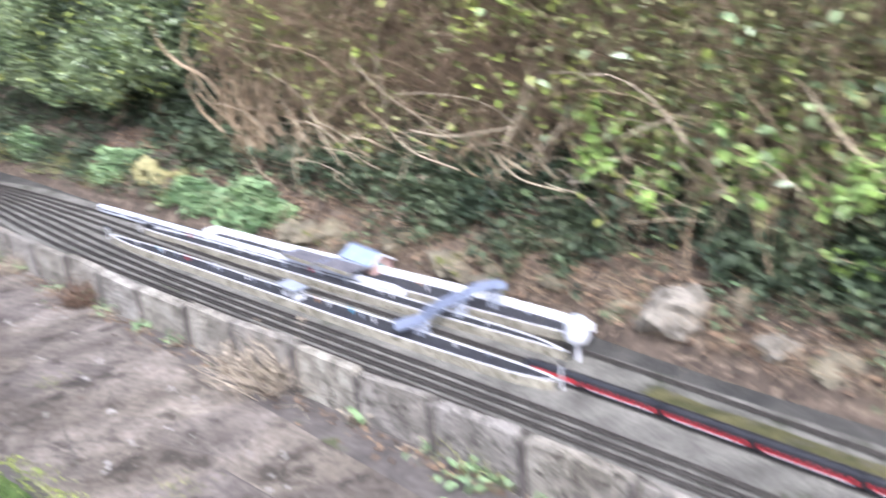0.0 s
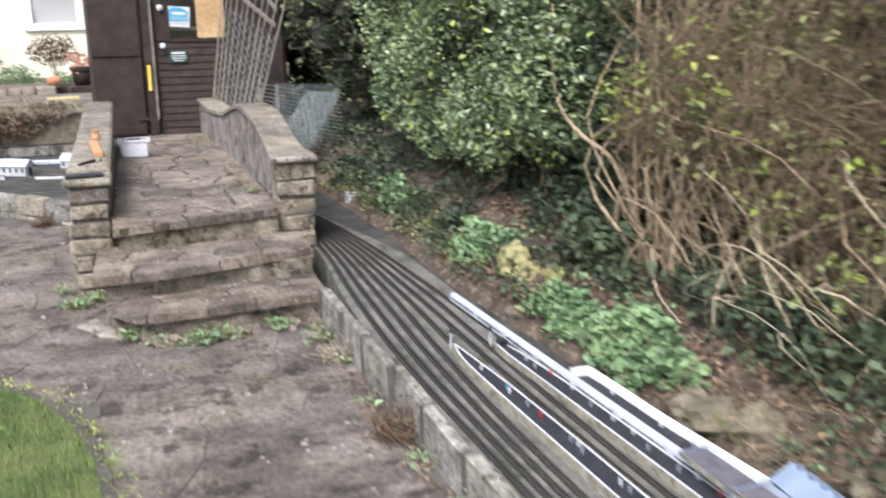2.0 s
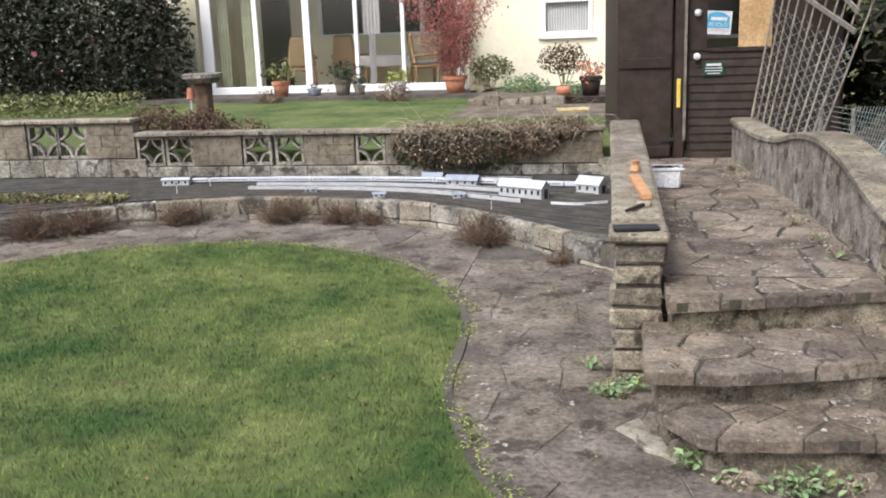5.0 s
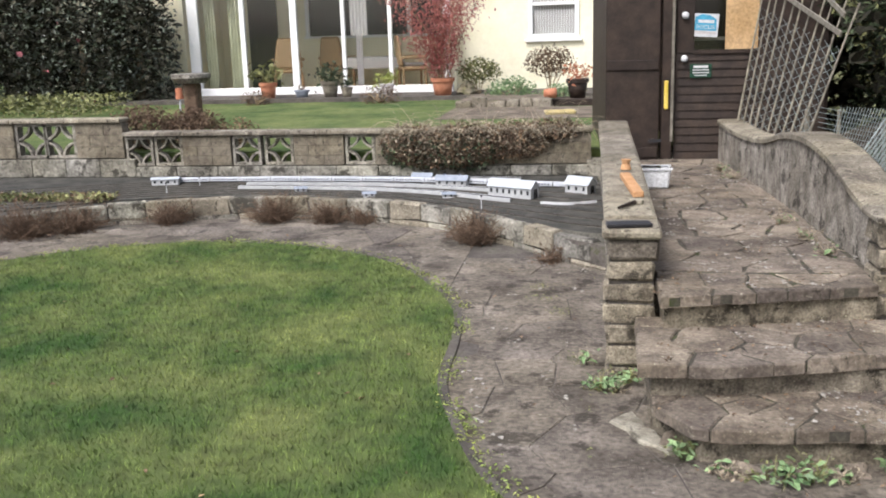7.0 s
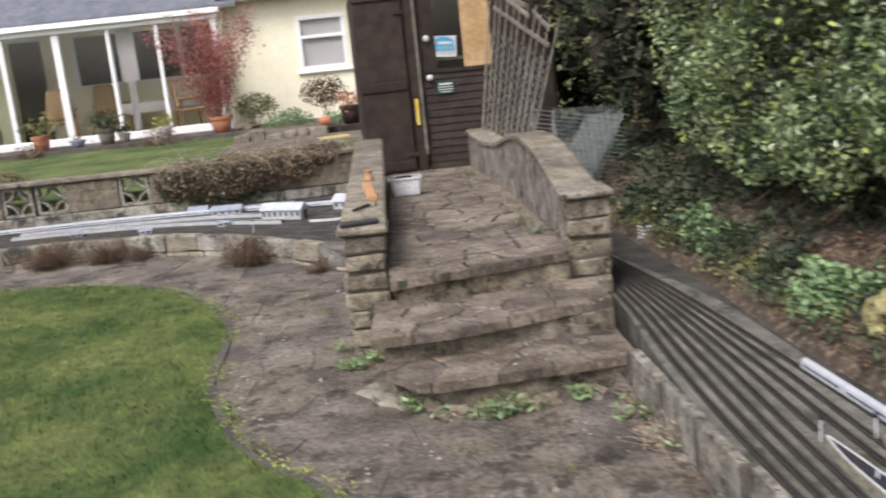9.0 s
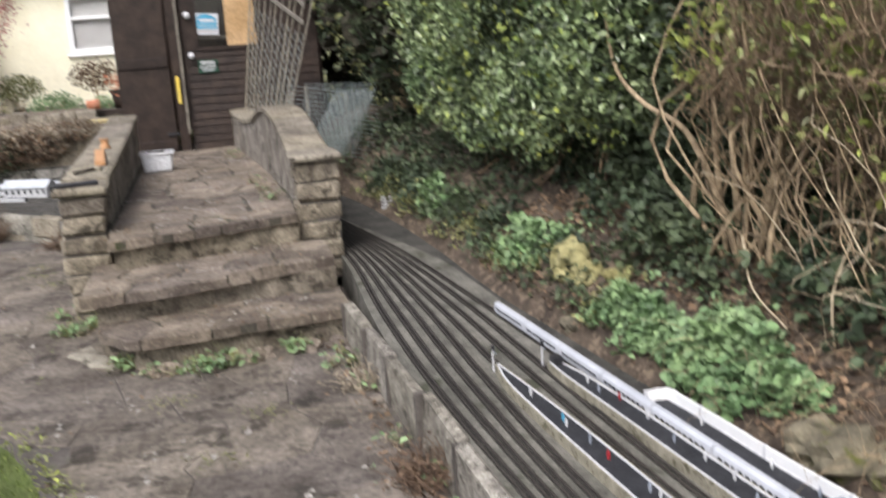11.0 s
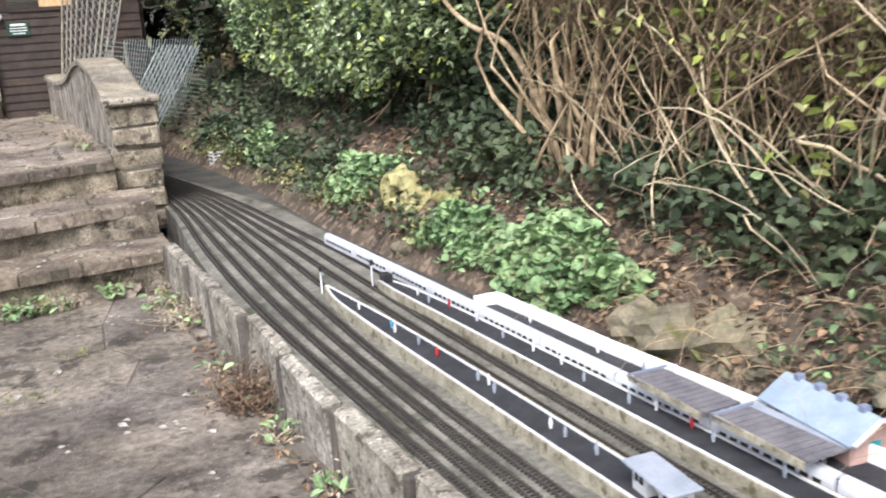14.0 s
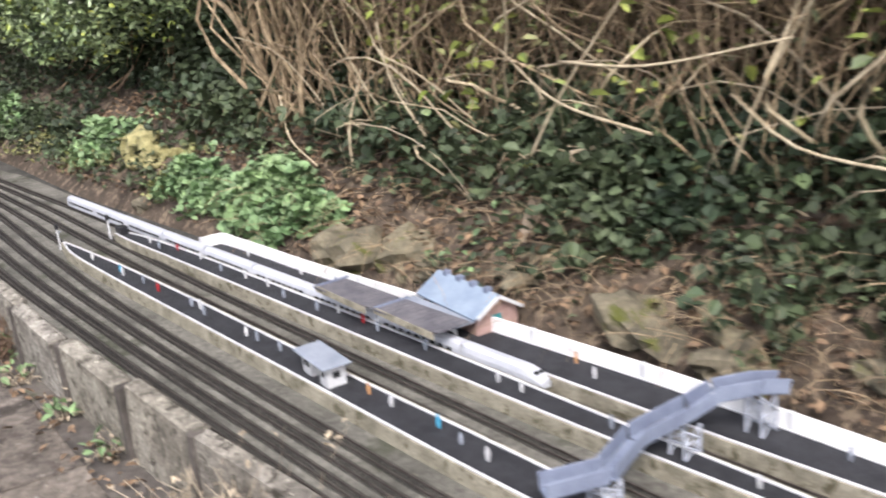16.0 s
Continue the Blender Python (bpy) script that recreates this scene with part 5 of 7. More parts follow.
tagged(leaves("edge_moss", mp[keep_], 0.02, M["leaf_yellow"], rng=rng, up=1.5, wide=0.4), "yellow-green moss and grass along the lawn edging", "moss", kind="stuff")
ms = []
for _ in range(26):
    cx, cy = rng.uniform(-0.4, 1.45), rng.uniform(2.4, 9.0)
    ms.append(np.c_[rng.normal(cx, 0.05, 60), rng.normal(cy, 0.05, 60), rng.uniform(0.002, 0.012, 60)])
ms = np.concatenate(ms)
ms = ms[~inside(ms[:, 0], ms[:, 1], LAWN_EDGE) & ~((ms[:, 0] > 0.2) & (ms[:, 1] > 5.95))]
tagged(leaves("path_moss", ms, 0.014, M["leaf_olive"], rng=rng, up=2.0, wide=0.5), "small moss cushions in the paving joints", "moss", kind="stuff")

# a looser scatter of small ivy and weeds at the foot of the bank
sc = gappy(ground_pts(0.0, 9.0, 0.03, 0.3, 2200, 0.04), 3.0, 0.12)
tagged(leaves("bank_weeds", sc, 0.032, M["leaf_dark"], rng=rng, up=1.2, wide=0.7), "small dark green weeds at the foot of the bank", "weeds", kind="stuff")
sc = gappy(ground_pts(0.0, 7.0, 0.05, 0.4, 1000, 0.04), 3.0, 0.12)
tagged(leaves("bank_weeds", sc, 0.03, M["leaf_fresh"], rng=rng, up=1.2, wide=0.7), "fresh green weeds scattered over the bank", "weeds", kind="stuff")

sc = gappy(ground_pts(5.2, 9.0, 0.03, 0.26, 3600, 0.05), 3.4, -0.02)
tagged(leaves("bank_weeds", sc, 0.03, M["leaf_olive"], rng=rng, up=1.0, wide=0.6), "low olive weeds along the curve of the bank", "weeds", kind="stuff")
sc = gappy(ground_pts(5.2, 9.0, 0.05, 0.3, 2600, 0.06), 3.0, 0.0)
tagged(leaves("bank_weeds", sc, 0.034, M["leaf_dark"], rng=rng, up=1.0, wide=0.7), "dark green weeds along the curve of the bank", "weeds", kind="stuff")

# one long arching branch and a few straight pale canes in front of the thicket
arch = root("branch", "long arching olive-brown branch leaning towards the bush", "branch")
ba = on_bank(4.85, 0.45)
tubes("limb", [spline([ba, (ba[0] - 0.02, 5.02, 0.72), (ba[0] - 0.03, 5.22, 0.92), (ba[0] - 0.05, 5.5, 1.0), (ba[0] - 0.06, 5.72, 1.12), (ba[0] - 0.04, 5.86, 1.32), (ba[0], 5.95, 1.6)], 0.06)], [(0.014, 0.006)], M["bark"], arch, sides=8)
for y0, y1, z1 in ((4.9, 5.0, 1.5), (4.85, 4.75, 1.7), (4.95, 5.15, 1.45), (4.8, 4.55, 1.5)):
    b0 = on_bank(y0, 0.46)
    tubes("limb", [spline([b0, (b0[0] - 0.01, (y0 + y1) / 2, (b0[2] + z1) / 2 - 0.05), (b0[0] + 0.04, y1, z1), (b0[0] + 0.08, y1 + (y1 - y0) * 0.4, z1 + 0.5)], 0.08)], [(0.012, 0.005)], M["bark"], arch, sides=8)
canes = root("fallen_canes", "pale dry canes leaning on the ivy", "canes")
for y0, z0, y1, z1, t0, t1 in ((4.75, 0.62, 4.4, 0.42, 0.36, 0.26), (3.9, 0.55, 4.2, 0.95, 0.32, 0.4), (4.25, 0.4, 4.3, 0.72, 0.3, 0.4), (3.5, 0.5, 3.2, 0.95, 0.3, 0.36), (3.1, 0.62, 3.6, 0.8, 0.3, 0.34), (2.9, 0.55, 2.7, 1.0, 0.3, 0.36), (2.5, 0.6, 2.9, 0.72, 0.28, 0.3), (3.35, 0.78, 2.75, 0.84, 0.28, 0.28)):
    a, b = on_bank(y0, t0), on_bank(y1, t1)
    m_ = ((a[0] + b[0]) / 2 - 0.02, (y0 + y1) / 2 + 0.03, (z0 + z1) / 2 - 0.03)
    tubes("cane", [spline([(a[0], y0, z0), m_, (b[0], y1, z1)], 0.05)], [(0.0042, 0.0026)], M["palebark"], canes, sides=6)
crate2 = root("plastic_basket", "small white slatted plastic basket on the bank", "basket", (2.14, 8.27, 0.19), 15)
for i in range(4):
    part("slat", bx(-0.05, 0.05, -0.035, -0.03, 0.01 + i * 0.022, 0.022 + i * 0.022), M["white"], crate2)
    part("slat", bx(-0.05, -0.045, -0.03, 0.03, 0.01 + i * 0.022, 0.022 + i * 0.022), M["white"], crate2)
part("base", bx(-0.05, 0.05, -0.03, 0.03, 0.0, 0.008), M["white"], crate2)
for sx in (-0.05, 0.044):
    part("corner_post", bx(sx, sx + 0.006, -0.036, -0.029, 0, 0.095), M["white"], crate2)

# ---- shed at the end of the raised path ----
shed = root("garden_shed", "dark brown stained timber shed with flat felt roof, door ajar", "shed")
YS = 11.95
part("floor_slab", bx(0.10, 2.4, YS - 0.02, 14.2, 0.05, 0.325), M["concrete"], shed)
part("side_wall", prism([(0.275, YS), (0.335, YS), (0.19, 14.5), (0.13, 14.5)], 0.30, 2.17), M["brownwood"], shed)
part("side_wall", bx(2.2, 2.26, YS + 0.05, 14.1, 0.325, 2.30), M["brownwood"], shed)
part("back_wall", bx(0.30, 2.26, 14.1, 14.16, 0.325, 2.30), M["brownwood"], shed)
bm = bx(0.45, 2.45, YS - 0.18, 14.3, 2.36, 2.50, 0.01)
part("roof", bm, M["felt"], shed, "grey mineral felt roof")
part("fascia", bx(0.52, 2.40, YS - 0.14, YS - 0.11, 2.24, 2.37), M["brownwood"], shed)
part("fascia", bx(0.30, 0.95, YS - 0.05, YS - 0.02, 2.16, 2.34), M["brownwood"], shed)
for i in range(13):
    z = 0.33 + i * 0.075
    bm = bx(0.90, 2.22, YS, YS + 0.02, z, z + 0.083)
    for v in bm.verts:
        if v.co.z < z + 0.01 and v.co.y < YS + 0.01:
            v.co.y -= 0.014
    part("board", bm, M["brownwood"], shed)
for i in range(13):
    z = 1.305 + i * 0.075
    part("board", bx(1.62, 2.22, YS, YS + 0.02, z, z + 0.08), M["brownwood"], shed)
part("worn_edge", bx(0.86, 0.884, YS - 0.085, YS - 0.071, 0.5, 2.1), M["greywood"], shed, "pale worn door edge")
part("door_post", bx(0.775, 0.875, YS - 0.07, YS + 0.03, 0.325, 2.24, 0.006), M["brownwood"], shed)
part("window_frame", bx(0.90, 1.06, YS - 0.015, YS + 0.025, 1.30, 2.2), M["brownwood"], shed)
part("window_frame", bx(1.06, 1.62, YS - 0.012, YS + 0.025, 2.08, 2.2), M["brownwood"], shed)
part("window_frame", bx(1.06, 1.62, YS - 0.025, YS + 0.025, 1.29, 1.325), M["brownwood"], shed)
pane = part("window_pane", bx(1.06, 1.33, YS + 0.008, YS + 0.012, 1.325, 2.08), M["glass"], shed)
pane.visible_shadow = False
part("tan_panel", bx(1.335, 1.62, YS - 0.004, YS + 0.012, 1.325, 2.08), M["tanboard"], shed, "tan board behind the window")
part("shelf", bx(0.95, 1.6, YS + 0.3, YS + 0.6, 1.40, 1.43), M["greywood"], shed)
for z in (1.635, 1.25):
    bm = bmesh.new()
    bmesh.ops.create_uvsphere(bm, u_segments=14, v_segments=10, radius=0.033)
    ob = part("door_knob", bm, M["white"], shed, "round white porcelain knob", smooth=True)
    ob.matrix_basis = pose(0.975, YS - 0.05, z) @ Matrix.Diagonal((1, 0.7, 1, 1))
    part("knob_plate", rod(0.02, 0.02, (0.975, YS - 0.016, z), (0.975, YS - 0.04, z)), M["black"], shed)
shed_door = root("shed_door", "plain dark brown panelled shed door standing open", "door")
part("door_leaf", bx(0.27, 0.755, YS - 0.10, YS - 0.06, 0.33, 2.15, 0.006), M["brownwood"], shed_door)
for z in (0.36, 1.16, 2.04):
    part("ledge", bx(0.28, 0.745, YS - 0.118, YS - 0.101, z, z + 0.09, 0.004), M["brownwood"], shed_door)
for z in (0.5, 1.9):
    part("hinge", bx(0.66, 0.78, YS - 0.125, YS - 0.119, z, z + 0.03), M["black"], shed_door)
level = tagged(part("spirit_level", bx(0.80, 0.835, YS - 0.10, YS - 0.072, 0.80, 1.06, 0.004), M["yellow"]), "yellow spirit level leaning against the door post", "tool")
sign = root("door_sign", "small dark green sign with pale illegible lines", "sign")
part("sign_plate", bx(1.03, 1.22, YS - 0.028, YS - 0.02, 1.075, 1.20, 0.002), M["signgreen"], sign)
for i, (a, b, h) in enumerate(((1.06, 1.19, 0.02), (1.05, 1.20, 0.009), (1.05, 1.20, 0.009), (1.07, 1.18, 0.009))):
    part("print_bar", bx(a, b, YS - 0.0305, YS - 0.0285, 1.165 - i * 0.024, 1.165 - i * 0.024 + h), M["white"], sign)
poster = root("poster", "tilted blue and white printed leaflet stuck on the window", "poster")
poster.matrix_basis = pose(1.155, YS - 0.004, 1.545, 0, 4, 0)
part("sheet", bx(-0.115, 0.115, -0.004, 0.0, -0.105, 0.10), M["white"], poster)
bm = bmesh.new()
out_ = [(-0.10, -0.05), (0.10, -0.05), (0.095, 0.05), (0.04, 0.085), (-0.03, 0.095), (-0.09, 0.07)]
front = [bm.verts.new((x, -0.0075, z)) for x, z in out_]
back = [bm.verts.new((x, -0.0045, z)) for x, z in out_]
bm.faces.new(front)
for i in range(6):
    bm.faces.new((front[i], front[(i + 1) % 6], back[(i + 1) % 6], back[i]))
part("blue_panel", bm, M["blue"], poster)
part("print_bar", bx(-0.065, 0.075, -0.0095, -0.0078, 0.018, 0.045), M["white"], poster)
part("pink_strip", bx(-0.10, 0.10, -0.0075, -0.0045, -0.078, -0.058), M["cloth"], poster)
word = bpy.data.curves.new("lettering", "FONT")
word.body, word.size, word.align_x, word.extrude = "FOCUS", 0.05, "CENTER", 0.0004
word.materials.append(M["white"])
ob = new("lettering", word)
ob.parent = poster
ob.matrix_basis = pose(0, -0.0085, -0.035, 90, 0, 0)
tagged(ob, "white capital letters")

# ---- trellis and wire panels leaning beside the shed ----
trel = root("trellis_panel", "weathered grey split-cane trellis panel leaning at an angle", "trellis")
def trellis_at(f, v):
    """A place on the leaning panel: f from edge to edge, v from foot to top."""
    a = np.array((1.43 + 0.25 * f, 11.62 - 1.6 * f, 0.712 - 0.03 * f))
    b = np.array((1.62 + 0.34 * f, 11.5 - 1.55 * f, 2.08 - 0.43 * f))
    return a + (b - a) * v


for i in range(11):
    f = i / 10
    k = 0.03 * math.sin(i * 2.1)
    part("slat", rod(0.009 if i % 3 else 0.012, 0.007, trellis_at(f, 0), trellis_at(f + k * 0.4, 1.0 + k), 6), M["greywood"], trel)
part("post", rod(0.022, 0.02, (1.75, 10.3, 0.18), (1.745, 10.3, 0.92), 8), M["greywood"], trel)
for (a, b) in ((trellis_at(0.12, 0.86), trellis_at(0.98, 0.80)), (trellis_at(0.25, 0.97), trellis_at(0.66, 0.93)), (trellis_at(0.05, 0.97), trellis_at(0.6, 0.99)), (trellis_at(0.7, 0.98), trellis_at(0.95, 0.92))):
    a, b = a - (0.02, 0.0, 0.0), b - (0.02, 0.0, 0.0)
    part("cross_bar", bx(-0.5 * np.linalg.norm(np.subtract(b, a)), 0.5 * np.linalg.norm(np.subtract(b, a)), -0.008, 0.008, -0.02, 0.02, 0.003), M["greywood"], trel).matrix_basis = Matrix.Translation((np.add(a, b) / 2).tolist()) @ Vector(np.subtract(b, a).tolist()).to_track_quat("X", "Z").to_matrix().to_4x4()
wl = []
for k in range(-16, 17):
    for sgn in (1, -1):
        ends = [(f, (f * sgn - k / 8) if sgn == 1 else (k / 8 + 1 - f)) for f in np.linspace(0, 1, 25)]
        ends = [(f, v * 0.5) for f, v in ends if 0.0 <= v * 0.5 <= 0.72]
        if len(ends) > 1:
            wl.append([tuple(trellis_at(*ends[0]) + (0, 0.02, 0)), tuple(trellis_at(*ends[-1]) + (0, 0.02, 0))])
tubes("wire_mesh", wl, [(0.002, 0.002)] * len(wl), M["wire"], trel, sides=4)
pan = root("wire_panel", "galvanised chain-link panel with a slatted panel leaning on it", "mesh panel")
for i in range(30):
    f = i / 29
    part("link_wire", rod(0.0025, 0.0025, (1.68 + 0.45 * f, 9.55, 0.42), (1.80 + 0.55 * f, 9.52, 1.0 - 0.03 * f), 4), M["wire"], pan)
for i in range(16):
    f = i / 15
    part("link_wire", rod(0.0022, 0.0022, (1.66, 9.54, 0.50 + 0.5 * f), (2.34, 9.50, 0.36 + 0.5 * f), 4), M["wire"], pan)
for i in range(11):
    f = i / 10
    part("slat", rod(0.007, 0.006, (1.66 + 0.22 * f, 9.12 + 0.01 * i, 0.43 - 0.10 * f), (2.0 + 0.29 * f, 9.22 + 0.01 * i, 0.95 - 0.03 * f), 6), M["wire"], pan)
for x, y, z in ((1.80, 9.56, 0.98), (2.10, 9.56, 0.9), (1.74, 9.2, 0.5)):
    part("panel_leg", rod(0.014, 0.014, (x, y, 0.16), (x, y, z), 6), M["greywood"], pan)

# ---- things lying on the parapet and path ----
tub = root("storage_tub", "milky translucent plastic tub standing on the path", "tub", (0.615, 10.0, plat_z(10.0)))
tub.scale = (1.25, 1.2, 1.25)
bm = bx(-0.10, 0.10, -0.07, 0.07, 0.0, 0.125, 0.012)
for v in bm.verts:
    f = 0.86 + 0.14 * v.co.z / 0.125
    v.co.x, v.co.y = v.co.x * f, v.co.y * f
bmesh.ops.delete(bm, geom=[f for f in bm.faces if f.normal.z > 0.9], context="FACES")
part("tub_body", bm, M["clearbox"], tub)
part("rim", bx(-0.107, 0.107, -0.077, -0.069, 0.115, 0.128), M["clearbox"], tub)
part("rim", bx(-0.107, 0.107, 0.069, 0.077, 0.115, 0.128), M["clearbox"], tub)
part("contents", bx(-0.07, 0.05, -0.04, 0.04, 0.03, 0.13, 0.01), M["dark"], tub)
tray = tagged(part("tray", bx(-0.10, 0.10, -0.035, 0.035, 0, 0.022, 0.006), M["black"]), "shallow black tray on the pier's coping", "tray")
tray.matrix_basis = pose(0.352, 7.04, 0.701, 0, 0, 8)
hammer = root("hammer", "wooden-handled tool lying on the coping", "tool", (0.36, 7.42, 0.72), 62)
part("handle", rod(0.008, 0.01, (-0.10, 0, 0.012), (0.08, 0, 0.012), 8), M["brownwood"], hammer)
part("head", bx(0.07, 0.10, -0.035, 0.035, 0.0, 0.024, 0.004), M["greywood"], hammer)
off = tagged(part("timber_offcut", bx(-0.028, 0.028, -0.30, 0.30, 0, 0.03, 0.004), M["orange"]), "reddish sawn timber offcut lying on the parapet", "timber")
off.matrix_basis = pose(0.39, 7.95, 0.728, 0.8, 0, 5)
jar = root("wooden_block", "small turned wooden block on the parapet", "block", (0.375, 8.5, 0.742))
part("lower_turning", rod(0.032, 0.025, (0, 0, 0), (0, 0, 0.03), 12), M["orange"], jar)
part("upper_turning", rod(0.02, 0.03, (0, 0, 0.03), (0, 0, 0.06), 12), M["orange"], jar)


# ---- model station details ----
def building(label, x, y, rz, lx, ly, h, roof_h, wall, roof, doors=0, over=0.012, chimneys=0, category="model building", z=None):
    """A small gabled model building; ridge along local x."""
    t = root("model_building", label, category, (x, y, BED if z is None else z), rz)
    part("wall", bx(-lx / 2, lx / 2, -ly / 2, ly / 2, 0, h), wall, t)
    bm = bmesh.new()
    g = [bm.verts.new((-lx / 2, -ly / 2, h)), bm.verts.new((-lx / 2, ly / 2, h)), None, None, bm.verts.new((-lx / 2, 0, h + roof_h))]
    bm.faces.new((g[0], g[1], g[4]))
    part("gable", bm, wall, t)
    bm = bmesh.new()
    bm.faces.new([bm.verts.new(p) for p in ((lx / 2, -ly / 2, h), (lx / 2, ly / 2, h), (lx / 2, 0, h + roof_h))])
    part("gable", bm, wall, t)
    for s in (-1, 1):
        bm = bmesh.new()
        e, k = over, 0.004
        y1, z1 = s * (ly / 2 + e), h - roof_h * e / (ly / 2)
        c = [(-lx / 2 - e, y1, z1), (lx / 2 + e, y1, z1), (lx / 2 + e, 0, h + roof_h), (-lx / 2 - e, 0, h + roof_h)]
        lo = [bm.verts.new(p) for p in c]
        up = [bm.verts.new((p[0], p[1], p[2] + k)) for p in c]
        bm.faces.new(lo)
        bm.faces.new(up)
        for i in range(4):
            bm.faces.new((lo[i], lo[(i + 1) % 4], up[(i + 1) % 4], up[i]))
        part("roof_slope", bm, roof, t)
    n = max(2, int(lx / 0.06))
    for i in range(n):
        cx = -lx / 2 + lx * (i + 0.5) / n
        for s in (-1, 1):
            part("window", bx(cx - 0.010, cx + 0.010, min(s * ly / 2, s * (ly / 2 + 0.0015)), max(s * ly / 2, s * (ly / 2 + 0.0015)), h * 0.35, h * 0.75), M["dark"], t)
    for i in range(doors):
        part("door", bx(lx / 2, lx / 2 + 0.0015, -0.014 + i * 0.03, 0.012 + i * 0.03, 0.001, h * 0.8), M["teal"] if wall is M["brick"] else M["dark"], t)
    for i in range(chimneys):
        cx = -lx / 2 + lx * (i + 0.5) / chimneys
        part("chimney", bx(cx - 0.008, cx + 0.008, -0.008, 0.008, h + roof_h - 0.006, h + roof_h + 0.012), M["bridge"], t)
    return t


st = building("red-brick model station with a pale blue-grey pitched roof and chimneys", 2.378, 3.385, -94, 0.235, 0.115, 0.050, 0.036, M["brick"], M["blueroof"], doors=1, chimneys=4, z=TOP)
for s_ in (-1, 1):
    bm = bx(0.131, 0.135, -0.036, 0.036, -0.004, 0.004)
    part("barge_board", bm, M["white"], st, "white barge board").matrix_basis = pose(0, s_ * 0.033, 0.066, -s_ * 32, 0, 0)
can = root("platform_canopy", "violet-grey ribbed model platform canopy on thin posts", "canopy")
for y0, y1 in ((3.24, 3.485), (3.495, 3.74)):
    for i in range(12):
        a, b = y0 + (y1 - y0) * i / 12, y0 + (y1 - y0) * (i + 1) / 12 - 0.002
        xa = 2.215 - 0.065 * (a - 3.5)
        part("roof_panel", bx(xa - 0.052, xa + 0.038, a, b, 0.262, 0.266), M["violetgrey"], can)
    xa = 2.215 - 0.065 * ((y0 + y1) / 2 - 3.5)
    part("valance", bx(xa - 0.055, xa - 0.052, y0, y1, 0.252, 0.268), M["cream"], can)
    part("ridge", bx(xa - 0.055, xa + 0.042, y1 - 0.012, y1 - 0.006, 0.266, 0.270), M["bridge"], can)
    for y in (y0 + 0.04, y1 - 0.04):
        part("post", rod(0.003, 0.003, (xa + 0.034, y, TOP), (xa + 0.034, y, 0.262), 6), M["white"], can)
part("awning", bx(2.25, 2.31, 3.27, 3.52, 0.244, 0.248), M["greyroof"], can, "pale grey awning along the station front")
part("valance", bx(2.247, 2.250, 3.27, 3.52, 0.238, 0.250), M["white"], can)

sh = root("waiting_shelter", "small white model waiting shelter with arched opening and grey roof", "shelter", (1.952, 3.345, TOP), -94)
part("end_block", bx(-0.062, -0.018, -0.022, 0.022, 0, 0.046), M["white"], sh)
part("end_block", bx(0.026, 0.062, -0.022, 0.022, 0, 0.046), M["white"], sh)
part("back_wall", bx(-0.018, 0.026, 0.016, 0.022, 0, 0.046), M["white"], sh)
bm = bmesh.new()
for i in range(6):
    u = i / 5 * 2 - 1
    box(bm, 0.004 + 0.022 * u - 0.0045, 0.004 + 0.022 * u + 0.0045, -0.022, -0.018, 0.032 - 0.012 * u * u + 0.002, 0.046)
part("arch", bm, M["white"], sh)
bm = bx(-0.078, 0.078, -0.036, 0.032, 0.046, 0.052, 0.002)
for v in bm.verts:
    v.co.z += 0.004 * (1 - abs(v.co.y) / 0.04)
part("roof", bm, M["greyroof"], sh)
for x in (-0.048, -0.032, 0.044):
    part("window", bx(x - 0.005, x + 0.005, -0.0235, -0.022, 0.02, 0.034), M["dark"], sh)
part("window", bx(0.062, 0.0635, -0.008, 0.008, 0.02, 0.034), M["dark"], sh)

br = root("footbridge", "blue-grey model station footbridge on lattice legs", "footbridge")


def plank(p, q, w, h, name, m=None):
    p, q = Vector(p), Vector(q)
    L = (q - p).length
    ob = part(name, bx(-L / 2, L / 2, -w / 2, w / 2, -h / 2, h / 2, 0.001), m or M["bridge"], br)
    ob.matrix_basis = Matrix.Translation((p + q) / 2) @ (q - p).to_track_quat("X", "Z").to_matrix().to_4x4()


nodes = [(1.935, 2.625, 0.247), (2.03, 2.585, 0.252), (2.14, 2.622, 0.258), (2.268, 2.614, 0.266), (2.312, 2.598, 0.284), (2.375, 2.563, 0.288), (2.425, 2.543, 0.278)]
for a, b in zip(nodes, nodes[1:]):
    side = Vector((b[1] - a[1], a[0] - b[0], 0)).normalized() * 0.019
    plank(a, b, 0.036, 0.004, "deck")
    for k in (-1, 1):
        plank((a[0] + side.x * k, a[1] + side.y * k, a[2] + 0.015), (b[0] + side.x * k, b[1] + side.y * k, b[2] + 0.015), 0.003, 0.027, "parapet")
